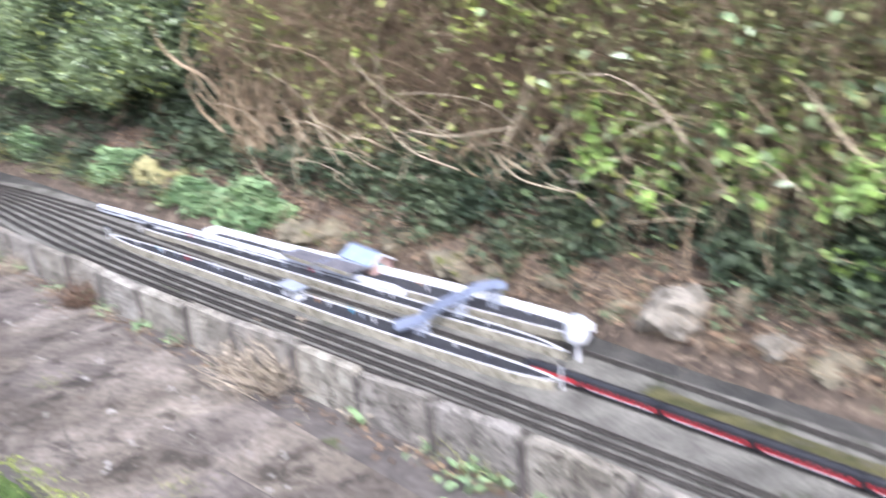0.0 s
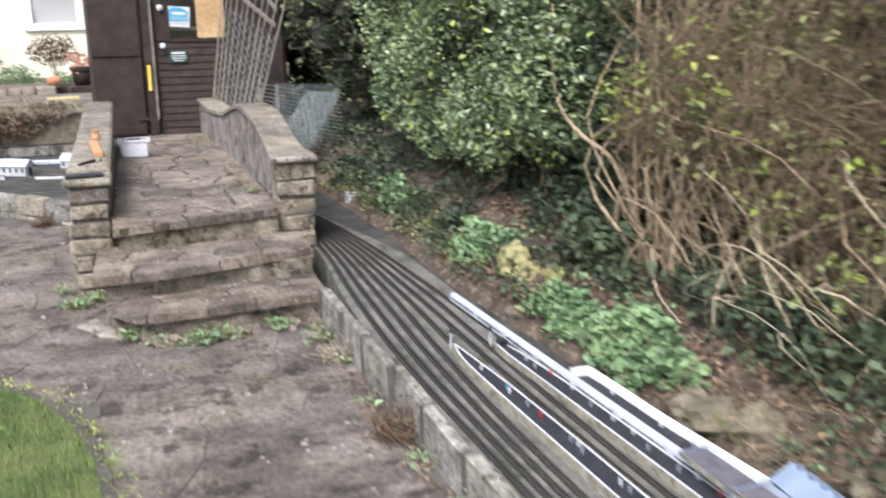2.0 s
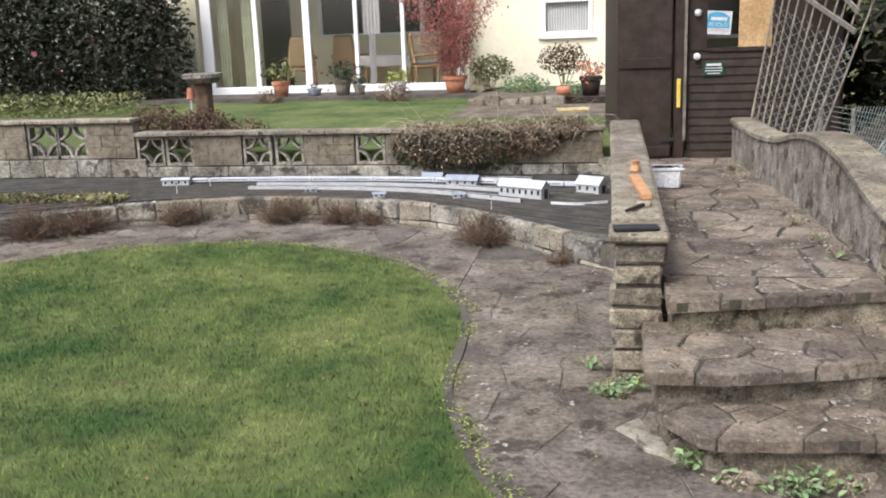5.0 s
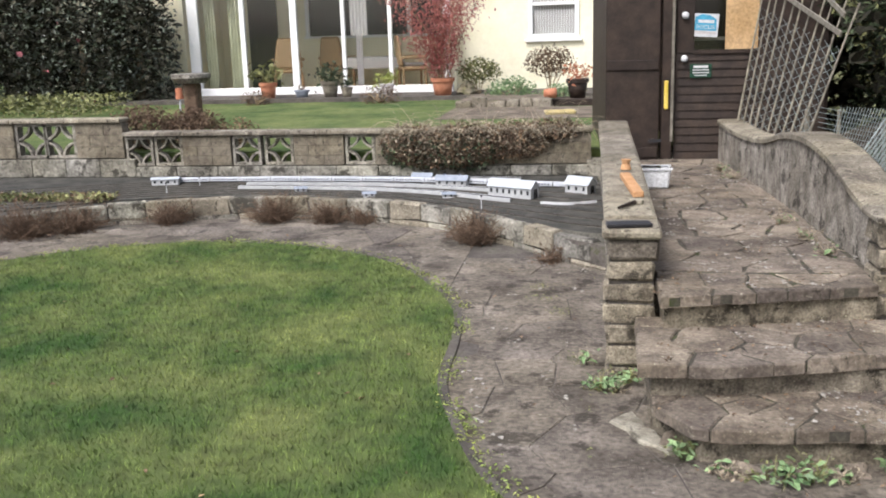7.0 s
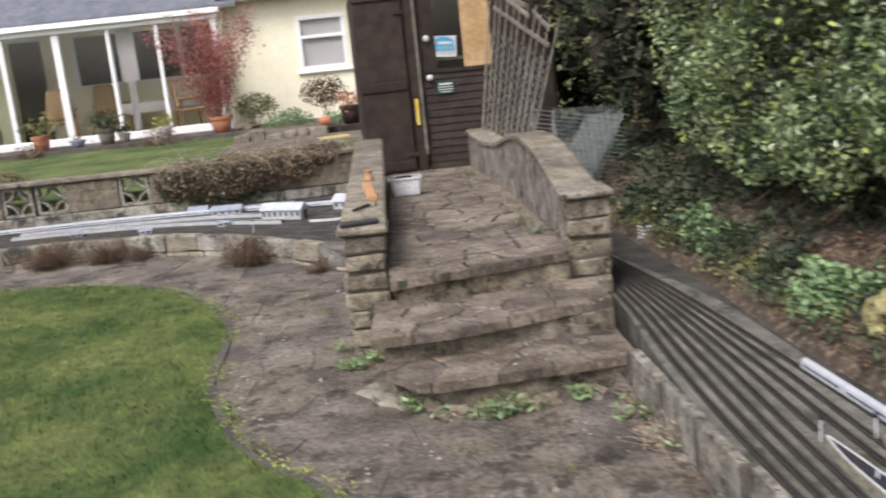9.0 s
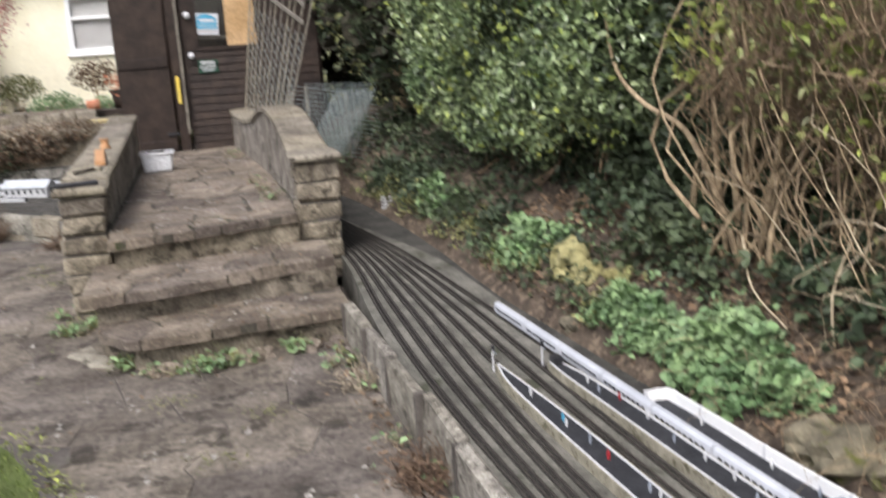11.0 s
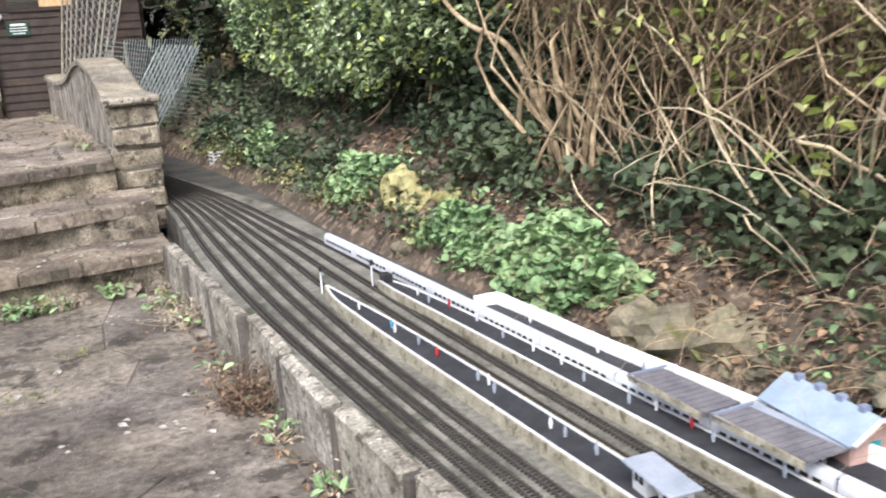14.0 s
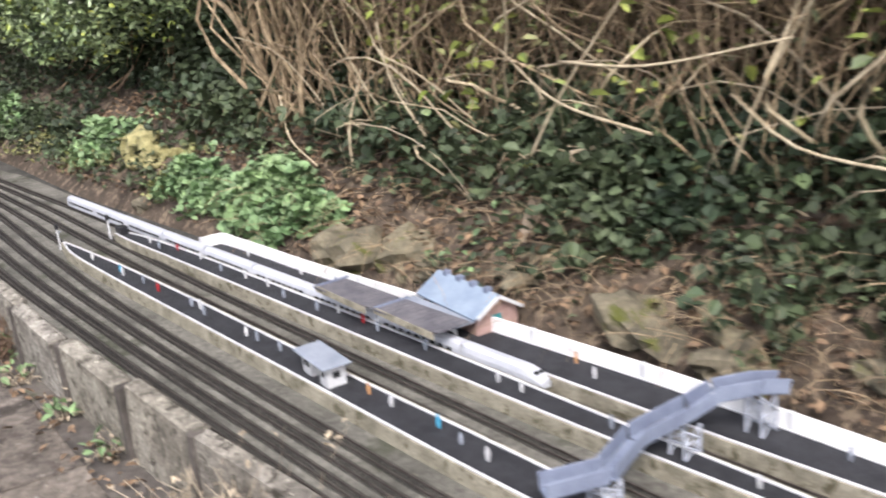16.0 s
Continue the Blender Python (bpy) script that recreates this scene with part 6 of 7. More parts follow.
for x, y, z1 in ((2.03, 2.588, 0.249), (2.235, 2.602, 0.261), (2.385, 2.56, 0.283)):
    for dx in (-0.02, 0.02):
        for dy in (-0.016, 0.016):
            part("leg", rod(0.003, 0.003, (x + dx, y + dy, TOP - 0.002), (x + dx, y + dy, z1), 5), M["paleiron"], br)
    for dy in (-0.018, 0.018):
        for k in range(2):
            z = TOP + (z1 - TOP) * (k + 0.5) / 2
            d = (z1 - TOP) * 0.24
            part("brace", rod(0.002, 0.002, (x - 0.02, y + dy, z - d), (x + 0.02, y + dy, z + d), 4), M["paleiron"], br)
            part("brace", rod(0.002, 0.002, (x - 0.02, y + dy, z + d), (x + 0.02, y + dy, z - d), 4), M["paleiron"], br)
        part("brace", rod(0.002, 0.002, (x - 0.02, y + dy, (TOP + z1) / 2), (x + 0.02, y + dy, (TOP + z1) / 2), 4), M["paleiron"], br)

tow = root("water_tower", "white model water tank on a single post", "water tower", (2.262, 2.03, BED))
part("post", rod(0.008, 0.007, (0, 0, 0), (0, 0, 0.075), 8), M["white"], tow)
bm = bmesh.new()
cyl(bm, 0.034, 0.044, (0, 0, 0.07), (0, 0, 0.09), 8)
cyl(bm, 0.044, 0.044, (0, 0, 0.0901), (0, 0, 0.145), 8)
part("tank", bm, M["white"], tow)
part("tank_lid", rod(0.046, 0.030, (0, 0, 0.1452), (0, 0, 0.162), 8), M["palecard"], tow)


def signal(x, y, z, h):
    t = root("railway_signal", "slim white model signal post with a dark head", "signal", (x, y, z), group="model signals")
    part("post", rod(0.0035, 0.003, (0, 0, 0), (0, 0, h), 6), M["white"], t)
    part("head", bx(-0.006, 0.006, -0.006, 0.004, h, h + 0.02, 0.002), M["black"], t)
    part("bracket", bx(-0.002, 0.012, -0.002, 0.002, h - 0.012, h - 0.008), M["greyroof"], t)


for p in ((1.852, 5.06, BED, 0.075), (2.02, 5.03, BED, 0.075), (2.062, 1.925, BED, 0.085), (-3.70, 10.95, BED, 0.09), (-3.55, 11.35, BED, 0.08), (-0.7, 10.2, BED, 0.1)):
    signal(*p)
hutb = tagged(part("relay_cabin", bx(-0.016, 0.016, -0.022, 0.022, 0, 0.028, 0.003), M["black"]), "tiny black trackside cabin by the signal", "cabin")
hutb.matrix_basis = pose(2.045, 4.96, TOP, 0, 0, 4)
crate = tagged(part("crate", bx(-0.012, 0.012, -0.012, 0.012, 0, 0.02, 0.002), M["orange"]), "small brown model crate on the platform", "crate")
crate.matrix_basis = pose(2.245, 3.74, TOP, 0, 0, 20)


def figure(x, y, z, material, s=1.0):
    """A tiny plain model figure."""
    bm = bmesh.new()
    cyl(bm, 0.0028, 0.0042, (0, 0, 0), (0, 0, 0.011), 7)
    cyl(bm, 0.0046, 0.0034, (0, 0, 0.011), (0, 0, 0.0195), 7)
    bmesh.ops.create_icosphere(bm, subdivisions=1, radius=0.0028, matrix=Matrix.Translation((0, 0, 0.0225)))
    ob = part("model_figure", bm, material)
    ob.matrix_basis = pose(x, y, z, 0, 0, rng.uniform(0, 360)) @ Matrix.Diagonal((s, s, s, 1))
    return ob


paint = {"white": M["white"], "blue": M["blue"], "red": M["red"], "grey": M["greyroof"], "tan": M["orange"]}
for (l, r, spots) in ((P1L, P1R, ((4.72, "white"), (4.50, "blue"), (4.46, "white"), (4.33, "grey"), (4.22, "red"), (4.02, "grey"), (3.98, "white"), (3.93, "grey"), (3.70, "white"), (3.65, "grey"), (3.55, "grey"), (3.20, "tan"), (3.12, "white"), (2.98, "blue"), (2.90, "grey"), (2.82, "white"), (2.40, "white"), (2.25, "grey"))), (P2L, P2R, ((4.75, "white"), (4.66, "grey"), (4.58, "red"), (4.42, "white"), (4.25, "grey"), (4.12, "white"), (4.00, "white"), (3.88, "grey"), (3.72, "grey"), (3.66, "white"), (3.55, "red"), (3.48, "grey"), (3.3, "grey"), (3.05, "white"), (2.98, "white"), (2.75, "grey"), (2.45, "white"))), (P3L, P3R, ((4.32, "white"), (4.02, "white"), (3.85, "grey"), (3.0, "tan"), (2.92, "white"), (2.7, "white"), (2.4, "grey")))):
    l, r = np.array(l), np.array(r)
    for y, cname in spots:
        f = rng.uniform(0.45, 0.8)
        xl, xr = np.interp(y, l[:, 1], l[:, 0]), np.interp(y, r[:, 1], r[:, 0])
        tagged(figure(xl + (xr - xl) * f, y, TOP, paint[cname], rng.uniform(0.95, 1.15)), f"tiny {cname} painted model figure on the platform", "figurine", group="model figures")

# house-side model buildings
building("long white model engine shed with a pale grey roof", -0.50, 10.80, -27, 0.42, 0.13, 0.095, 0.05, M["chalk"], M["palecard"], doors=2)
building("small white model shed with arched doors", 0.06, 10.98, -30, 0.22, 0.14, 0.085, 0.055, M["chalk"], M["palecard"], doors=2)
building("grey-roofed model signal works", -1.11, 11.38, -10, 0.29, 0.10, 0.06, 0.035, M["chalk"], M["greyroof"], chimneys=2)
building("small white model hut", -1.43, 11.60, -5, 0.18, 0.08, 0.055, 0.03, M["chalk"], M["greyroof"])
building("low pale model hut at the platform's end", -3.95, 11.48, 8, 0.26, 0.10, 0.06, 0.012, M["chalk"], M["palecard"])
for x, y in ((-2.45, 11.05), (-1.75, 10.78), (-1.05, 10.75)):
    building("tiny white model platform hut", x, y, 10, 0.10, 0.05, 0.035, 0.012, M["white"], M["greyroof"])
wf = root("yard_fence", "low white model fence along the yard", "fence")
lnf = spline([(-0.25, 10.45, BED), (-0.02, 10.40, BED), (0.2, 10.5, BED)], 0.04)
strip("fence_strip", lnf, [(-0.002, 0), (-0.002, 0.022), (0.002, 0.022), (0.002, 0)], M["white"], wf)

# ---- dead climber on the screen wall ----
clim = root("dead_climber", "brown dead climbing plant heaped over the garden wall", "climber")
cb = [(-1.55, 12.02, 0.46, 0.35, 0.16, 0.2), (-1.05, 12.0, 0.48, 0.4, 0.17, 0.2), (-0.6, 12.02, 0.5, 0.35, 0.16, 0.18), (-0.25, 12.05, 0.60, 0.3, 0.15, 0.10), (-1.3, 12.0, 0.34, 0.5, 0.13, 0.1)]
leaves("leaf_mass", cloud(rng, 4500, cb, 0.5), 0.045, M["drybrown"], clim, rng=rng)
leaves("leaf_mass", cloud(rng, 2500, cb, 0.85) + (0, 0, 0.03), 0.04, M["drypale"], clim, rng=rng)
leaves("leaf_mass", cloud(rng, 2600, cb, 0.8), 0.045, M["leaf_dead"], clim, rng=rng)
leaves("leaf_mass", cloud(rng, 1300, cb[:2], 0.8) - (0, 0.02, 0.05), 0.04, M["leaf_dark"], clim, rng=rng)
stems("stem", [(x, 12.0, 0.6) for x in (-1.6, -1.2, -0.8, -0.4, 0.0)], 260, 0.45, 1.3, 0.9, 0.003, M["drypale"], clim, seg=5, towards=(0, -0.3, -0.2))

# ---- house ----
YH = 20.4
house = root("bungalow", "cream rendered bungalow with brown tiled roof and white window", "house")
part("wall", bx(-2.43, -1.06, YH, YH + 0.25, 0.38, 2.76), M["render"], house)
part("wall", bx(-1.06, -0.16, YH, YH + 0.25, 0.38, 1.36), M["render"], house)
part("wall", bx(-1.06, -0.16, YH, YH + 0.25, 2.34, 2.76), M["render"], house)
part("wall", bx(-0.16, 1.15, YH, YH + 0.25, 0.38, 2.76), M["render"], house)
part("wall", bx(0.9, 1.15, YH + 0.25, YH + 7, 0.38, 2.76), M["render"], house)
part("wall", bx(-11.5, -7.45, YH, YH + 0.25, 0.38, 2.76), M["render"], house)
part("fascia", bx(-2.45, 1.35, YH - 0.27, YH - 0.23, 2.70, 2.82), M["upvc"], house)
part("gutter", rod(0.05, 0.05, (-2.4, YH - 0.31, 2.79), (1.35, YH - 0.31, 2.79), 8), M["slate"], house)
win = part("window", bx(-1.05, -0.17, YH + 0.06, YH + 0.10, 1.37, 2.33), M["upvc"], house)
bm = bmesh.new()
for a in ((-1.06, -0.16, 1.355, 1.43), (-1.06, -0.16, 2.27, 2.345), (-1.06, -0.985, 1.43, 2.27), (-0.235, -0.16, 1.43, 2.27), (-0.985, -0.235, 1.93, 1.99)):
    box(bm, a[0], a[1], YH - 0.03, YH + 0.059, a[2], a[3], 0.006)
part("frame", bm, M["upvc"], win)
part("pane", bx(-0.985, -0.235, YH + 0.02, YH + 0.03, 1.43, 2.27), M["glass"], win).visible_shadow = False
for i in range(16):
    x = -0.98 + 0.745 * i / 16
    part("blind_fold", bx(x, x + 0.035, YH + 0.04, YH + 0.052, 1.44, 2.26), M["cloth"], win)
part("sill", bx(-1.12, -0.10, YH - 0.07, YH - 0.002, 1.30, 1.352, 0.008), M["upvc"], house)
part("vent_box", bx(-2.15, -1.95, YH - 0.04, YH - 0.002, 2.52, 2.66, 0.01), M["render"], house)
part("drain_pipe", rod(0.035, 0.035, (-1.95, YH - 0.1, 3.2), (-1.93, YH + 0.1, 4.0), 8), M["upvc"], house)
# tiled roof: overlapping courses
for i in range(44):
    y0, z0 = YH - 0.30 + i * 0.118, 2.80 + i * 0.0772
    x1 = 1.40 - i * 0.0727
    bm = bx(-11.6 if z0 > 3.38 else -2.2, x1, y0, y0 + 0.16, z0, z0 + 0.02)
    for v in bm.verts:
        v.co.z += 0.0772 / 0.118 * (v.co.y - y0)
    part("tile_course", bm, M["tile"], house)
bm = bmesh.new()
q = [bm.verts.new(p) for p in ((1.40, YH - 0.3, 2.8), (1.40, YH + 9.0, 2.8), (-1.7, YH + 4.9, 6.2))]
bm.faces.new(q)
part("hip_slope", bm, M["tile"], house)
# sun room
sunr = root("sun_room", "white framed glazed sun room with grey lead roof and wicker furniture inside", "sun room")
YG = 20.1
for x, w in ((-7.27, 0.2), (-6.31, 0.09), (-5.33, 0.13), (-4.40, 0.07), (-3.53, 0.07), (-2.50, 0.12)):
    part("mullion", bx(x - w / 2, x + w / 2, YG - 0.04, YG + 0.04, 0.47, 2.45, 0.006), M["upvc"], sunr)
part("head_beam", bx(-7.5, -2.4, YG - 0.08, YG + 0.06, 2.45, 2.60, 0.01), M["upvc"], sunr)
part("gutter", bx(-7.55, -2.35, YG - 0.16, YG - 0.081, 2.54, 2.64, 0.01), M["upvc"], sunr)
part("sill", bx(-7.5, -2.4, YG - 0.05, YG + 0.05, 0.46, 0.60, 0.01), M["upvc"], sunr)
for a, b in ((-7.16, -6.36), (-6.26, -5.40), (-5.26, -4.44), (-4.36, -3.57), (-3.49, -2.56)):
    part("pane", bx(a, b, YG - 0.004, YG + 0.004, 0.60, 2.45), M["glass"], sunr).visible_shadow = False
part("floor", bx(-7.5, -2.4, YG + 0.05, 22.0, 0.40, 0.47), M["tanboard"], sunr)
part("back_wall", bx(-7.5, -2.4, 22.0, 22.2, 0.4, 1.50), M["render"], sunr)
part("back_wall", bx(-7.5, -5.65, 22.0, 22.2, 1.50, 2.9), M["render"], sunr)
part("back_window", bx(-5.65, -2.5, 22.04, 22.1, 1.50, 2.45), M["dark"], sunr)
part("inner_door", bx(-6.89, -6.28, 21.97, 21.997, 0.5, 2.45), M["dark"], sunr)
for x in (-5.65, -4.6, -3.55, -2.5):
    part("window_bar", bx(x - 0.04, x + 0.04, 21.98, 22.038, 1.50, 2.45), M["upvc"], sunr)
part("window_board", bx(-5.7, -2.45, 21.9, 21.998, 1.45, 1.50), M["upvc"], sunr)
part("back_wall", bx(-5.65, -2.4, 22.0, 22.2, 2.45, 2.9), M["render"], sunr)
part("side_wall", bx(-2.43, -2.36, YG + 0.05, 22.0, 0.4, 2.75), M["render"], sunr)
part("side_wall", bx(-7.55, -7.48, YG + 0.05, 22.0, 0.4, 2.75), M["render"], sunr)
bm = bmesh.new()
for z, k in ((0.0, 0), (0.06, 1)):
    for p in ((-7.6, YG - 0.12, 2.62), (-2.05, YG - 0.12, 2.62), (-2.05, 21.25, 3.42), (-7.6, 21.25, 3.42)):
        bm.verts.new((p[0], p[1], p[2] + z))
bm.verts.ensure_lookup_table()
v = bm.verts
bm.faces.new((v[0], v[1], v[2], v[3])), bm.faces.new((v[4], v[5], v[6], v[7]))
for i in range(4):
    bm.faces.new((v[i], v[(i + 1) % 4], v[4 + (i + 1) % 4], v[4 + i]))
part("lead_roof", bm, M["slate"], sunr, "dark grey lead roof")


def drape(x0, x1, y, z0, z1, material, parent, n=9):
    verts, faces = [], []
    for i in range(n * 4 + 1):
        x = x0 + (x1 - x0) * i / (n * 4)
        o = 0.025 * math.sin(i * math.pi / 2)
        verts += [(x, y + o, z0), (x, y + o, z1)]
    for i in range(n * 4):
        faces.append((2 * i, 2 * i + 2, 2 * i + 3, 2 * i + 1))
    raw("curtain", verts, faces, material, parent, "pale hanging curtain")


M["curtain"] = mat("pale_green_curtain", (0.42, 0.42, 0.30), (0.52, 0.52, 0.39), 6, 0.9)
drape(-7.14, -6.92, YG + 0.2, 0.5, 2.4, M["curtain"], sunr, 4)
drape(-6.66, -6.42, YG + 0.2, 0.5, 2.4, M["curtain"], sunr, 4)
drape(-4.30, -3.98, YG + 0.12, 1.5, 2.42, M["cloth"], sunr, 5)
drape(-4.20, -4.08, YG + 0.12, 0.6, 1.5, M["cloth"], sunr, 3)


def wicker_chair(x, y, rz):
    t = root("wicker_chair", "brown wicker armchair in the sun room", "chair", (x, y, 0.47), rz, group="wicker chairs")
    part("seat", bx(-0.26, 0.26, -0.25, 0.25, 0.36, 0.44, 0.03), M["wicker"], t)
    bm = bx(-0.28, 0.28, 0.20, 0.26, 0.44, 1.02, 0.04)
    for v in bm.verts:
        if v.co.z > 0.9:
            v.co.x *= 0.7
        v.co.y += 0.12 * (v.co.z - 0.44)
    part("backrest", bm, M["wicker"], t)
    for s in (-1, 1):
        part("armrest", bx(s * 0.29 - 0.03, s * 0.29 + 0.03, -0.24, 0.24, 0.58, 0.64, 0.02), M["wicker"], t)
        for yy in (-0.21, 0.21):
            part("leg", rod(0.025, 0.02, (s * 0.25, yy, 0.37), (s * 0.27, yy, 0.0), 8), M["wicker"], t)
    part("cushion", bx(-0.22, 0.22, -0.22, 0.18, 0.44, 0.50, 0.03), M["cloth"], t)
    return t


wicker_chair(-5.75, 20.9, 200)
wicker_chair(-4.95, 21.6, 170)
wicker_chair(-3.3, 20.9, 110)
tb = root("side_table", "low table with a pale cloth in the sun room", "table", (-4.1, 21.3, 0.47))
part("tabletop", bx(-0.5, 0.5, -0.3, 0.3, 0.56, 0.60, 0.01), M["wicker"], tb)
part("cloth", bx(-0.52, 0.52, -0.32, 0.32, 0.40, 0.615, 0.02), M["cloth"], tb)
for sx in (-0.4, 0.4):
    for sy in (-0.22, 0.22):
        part("leg", rod(0.025, 0.02, (sx, sy, 0.4), (sx, sy, 0.0), 8), M["wicker"], tb)


def pot(x, y, z, r, h, material, label, plant=None, ps=0.2, n=120):
    t = root("plant_pot", label, "plant pot", (x, y, z), group="pots on the terrace")
    part("pot_body", rod(r * 0.75, r, (0, 0, 0), (0, 0, h), 18), material, t, smooth=True)
    bm = bmesh.new()
    cyl(bm, r * 1.1, r * 1.1, (0, 0, h * 0.82), (0, 0, h * 1.02), 18)
    part("pot_rim", bm, material, t)
    if plant:
        pts = np.array((0, 0, h + ps * 0.5)) + rng.normal(size=(n, 3)) * (ps * 0.5, ps * 0.5, ps * 0.3)
        leaves("foliage", pts, ps * 0.35, plant, t, rng=rng)
        ss = [[(0, 0, h), tuple(p)] for p in pts[:14]]
        tubes("stalk", ss, [(0.004, 0.002)] * 14, plant, t, sides=4)


pot(-5.58, 19.2, 0.47, 0.15, 0.26, M["terracotta"], "terracotta pot with straggly pale plant", M["leaf_olive"], 0.32)
pot(-5.0, 19.3, 0.47, 0.13, 0.12, M["greyroof"], "low grey stone trough on the terrace", M["leaf_dead"], 0.1, 40)
pot(-4.45, 19.2, 0.47, 0.15, 0.27, M["cap"], "buff stoneware pot with a dark plant", M["leaf_dark"], 0.28)
pot(-4.15, 19.2, 0.47, 0.10, 0.16, M["cap"], "small buff pot on the terrace", M["leaf_dark"], 0.16)
pot(-3.45, 19.3, 0.47, 0.12, 0.2, M["cloth"], "white pot with yellow flowers", M["leaf_yellow"], 0.2)
pot(-0.12, 17.6, 0.50, 0.16, 0.28, M["brownwood"], "dark pot with orange bedding flowers", M["terracotta"], 0.2)
rock(-2.05, 19.2, 0.55, 0.14, 1.0, label="upright buff garden stone on the terrace")
# red acer in a pot
pot(-2.45, 19.2, 0.47, 0.19, 0.28, M["terracotta"], "large terracotta pot holding the red tree")
acer = root("acer_tree", "slender potted acer with thin red autumn leaves", "tree")
al = stems("stem", [(-2.45, 19.2, 0.74)], 26, 1.75, 0.17, 0.04, 0.008, M["bark"], acer, towards=(0, 0, 0.4))
leaves("crown", tips(al, 5500, 0.09, 0.12), 0.06, M["leaf_red"], acer, rng=rng, wide=0.4)
for (x, y, z, r, n, s, mm, lab) in ((-1.85, 19.4, 0.85, 0.38, 900, 0.06, "leaf_olive", "grey-green wiry shrub by the house wall"), (-0.62, 19.3, 0.98, 0.42, 1500, 0.05, "drybrown", "rounded purple-brown shrub by the house"), (-1.2, 18.6, 0.52, 0.42, 1600, 0.05, "leaf_fresh", "low spreading green border plant"), (-0.4, 18.2, 0.5, 0.3, 700, 0.05, "leaf_fresh", "low green border plant"), (-5.6, 18.6, 0.48, 0.28, 500, 0.04, "drybrown", "low brown heather tuft at the terrace edge"), (-3.4, 18.5, 0.5, 0.33, 700, 0.04, "drybrown", "brown heather mound at the terrace edge"), (-4.68, 12.6, 0.60, 0.42, 3400, 0.04, "drybrown", "brown clipped heather hedge behind the wall"), (-4.12, 12.6, 0.60, 0.36, 2600, 0.04, "drybrown", "brown straggly heather behind the wall"), (-3.62, 12.62, 0.55, 0.26, 500, 0.04, "leaf_dead", "small bare rose bush behind the wall")):
    c = root("border_plant", lab, "plant", group="border plants")
    leaves("crown", cloud(rng, n, [(x, y, z, r, r * 0.7, r * 0.6)], 0.5), s, M[mm], c, rng=rng)
    tubes("stem", [[(x, y, 0.40), (x + rng.normal() * r * 0.5, y + rng.normal() * r * 0.3, z + r * 0.2)] for _ in range(8)], [(0.01, 0.004)] * 8, M["bark"], c, sides=5)

# straggly weeds on the bed inside the wall's end
wl_ = root("weed_patch", "straw-yellow weeds growing on the trackbed's end", "plant")
leaves("leaf_mass", np.c_[rng.uniform(-5.6, -4.05, 900), rng.normal(10.62, 0.08, 900), rng.uniform(BED, BED + 0.06, 900)], 0.045, M["leaf_olive"], wl_, rng=rng)
leaves("leaf_mass", np.c_[rng.uniform(-5.6, -4.05, 500), rng.normal(10.62, 0.08, 500), rng.uniform(BED, BED + 0.05, 500)], 0.045, M["leaf_dead"], wl_, rng=rng)

# border edging, timber step and odds and ends before the house
edg = root("border_edging", "low edging of buff stones round the border", "edging", kind="structure")
part("border_soil", bx(-1.95, 0.55, 15.4, 17.2, 0.38, 0.405), M["borderearth"], edg)
part("bed_soil", bx(-1.9, -0.55, 17.32, 18.8, 0.38, 0.50), M["borderearth"], edg)
x = -1.95
while x < -0.6:
    w = rng.uniform(0.16, 0.3)
    bm = bx(x + 0.006, x + w - 0.006, 17.2 + rng.normal() * 0.012, 17.32, 0.39, 0.53 + rng.normal() * 0.018, 0.02)
    for v in bm.verts:
        v.co += Vector(rng.normal(size=3) * 0.008)
    part("edging_stone", bm, M["cap"], edg)
    x += w
tagged(part("timber_step", bx(-0.5, 0.32, 17.35, 17.9, 0.38, 0.50, 0.01), M["brownwood"]), "dark stained timber step by the shed", "step")
tray_y = root("plant_tray", "shallow yellow plastic tray on the border", "tray", (-0.32, 16.0, 0.405), 8)
part("tray_base", bx(-0.2, 0.2, -0.12, 0.12, 0.0, 0.02, 0.004), M["paleyellow"], tray_y)
for k in (-1, 1):
    part("tray_side", bx(-0.2, 0.2, k * 0.12 - 0.008, k * 0.12 + 0.008, 0.02, 0.045, 0.003), M["paleyellow"], tray_y)
    part("tray_side", bx(k * 0.2 - 0.008, k * 0.2 + 0.008, -0.11, 0.11, 0.02, 0.045, 0.003), M["paleyellow"], tray_y)
fallen = tagged(part("fallen_pot", rod(0.055, 0.08, (-0.09, 0, 0), (0.09, 0, 0), 14), M["terracotta"], smooth=True), "small terracotta pot lying on its side", "plant pot")
fallen.matrix_basis = pose(-0.52, 17.26, 0.60, 0, 0, 12)
# bird bath
bb = root("bird_bath", "grey stone bird bath on a square pedestal", "bird bath", (-4.36, 13.2, 0.40))
part("plinth", bx(-0.16, 0.16, -0.16, 0.16, 0, 0.08, 0.015), M["concrete"], bb)
bm = bx(-0.08, 0.08, -0.08, 0.08, 0.08, 0.66, 0.015)
part("pedestal", bm, M["drybrown"], bb, "dark weathered pedestal")
bm = bmesh.new()
cyl(bm, 0.16, 0.22, (0, 0, 0.66), (0, 0, 0.72), 20)
cyl(bm, 0.225, 0.225, (0, 0, 0.721), (0, 0, 0.765), 20)
part("bowl", bm, M["concrete"], bb)
fd = root("bird_feeder", "small terracotta bird feeder on a striped pole", "bird feeder", (-4.42, 12.98, 0.40))
part("pole", rod(0.012, 0.012, (0, 0, 0), (0, 0, 0.5), 8), M["white"], fd)
part("feeder", rod(0.045, 0.035, (0, 0, 0.5), (0, 0, 0.62), 10), M["terracotta"], fd)

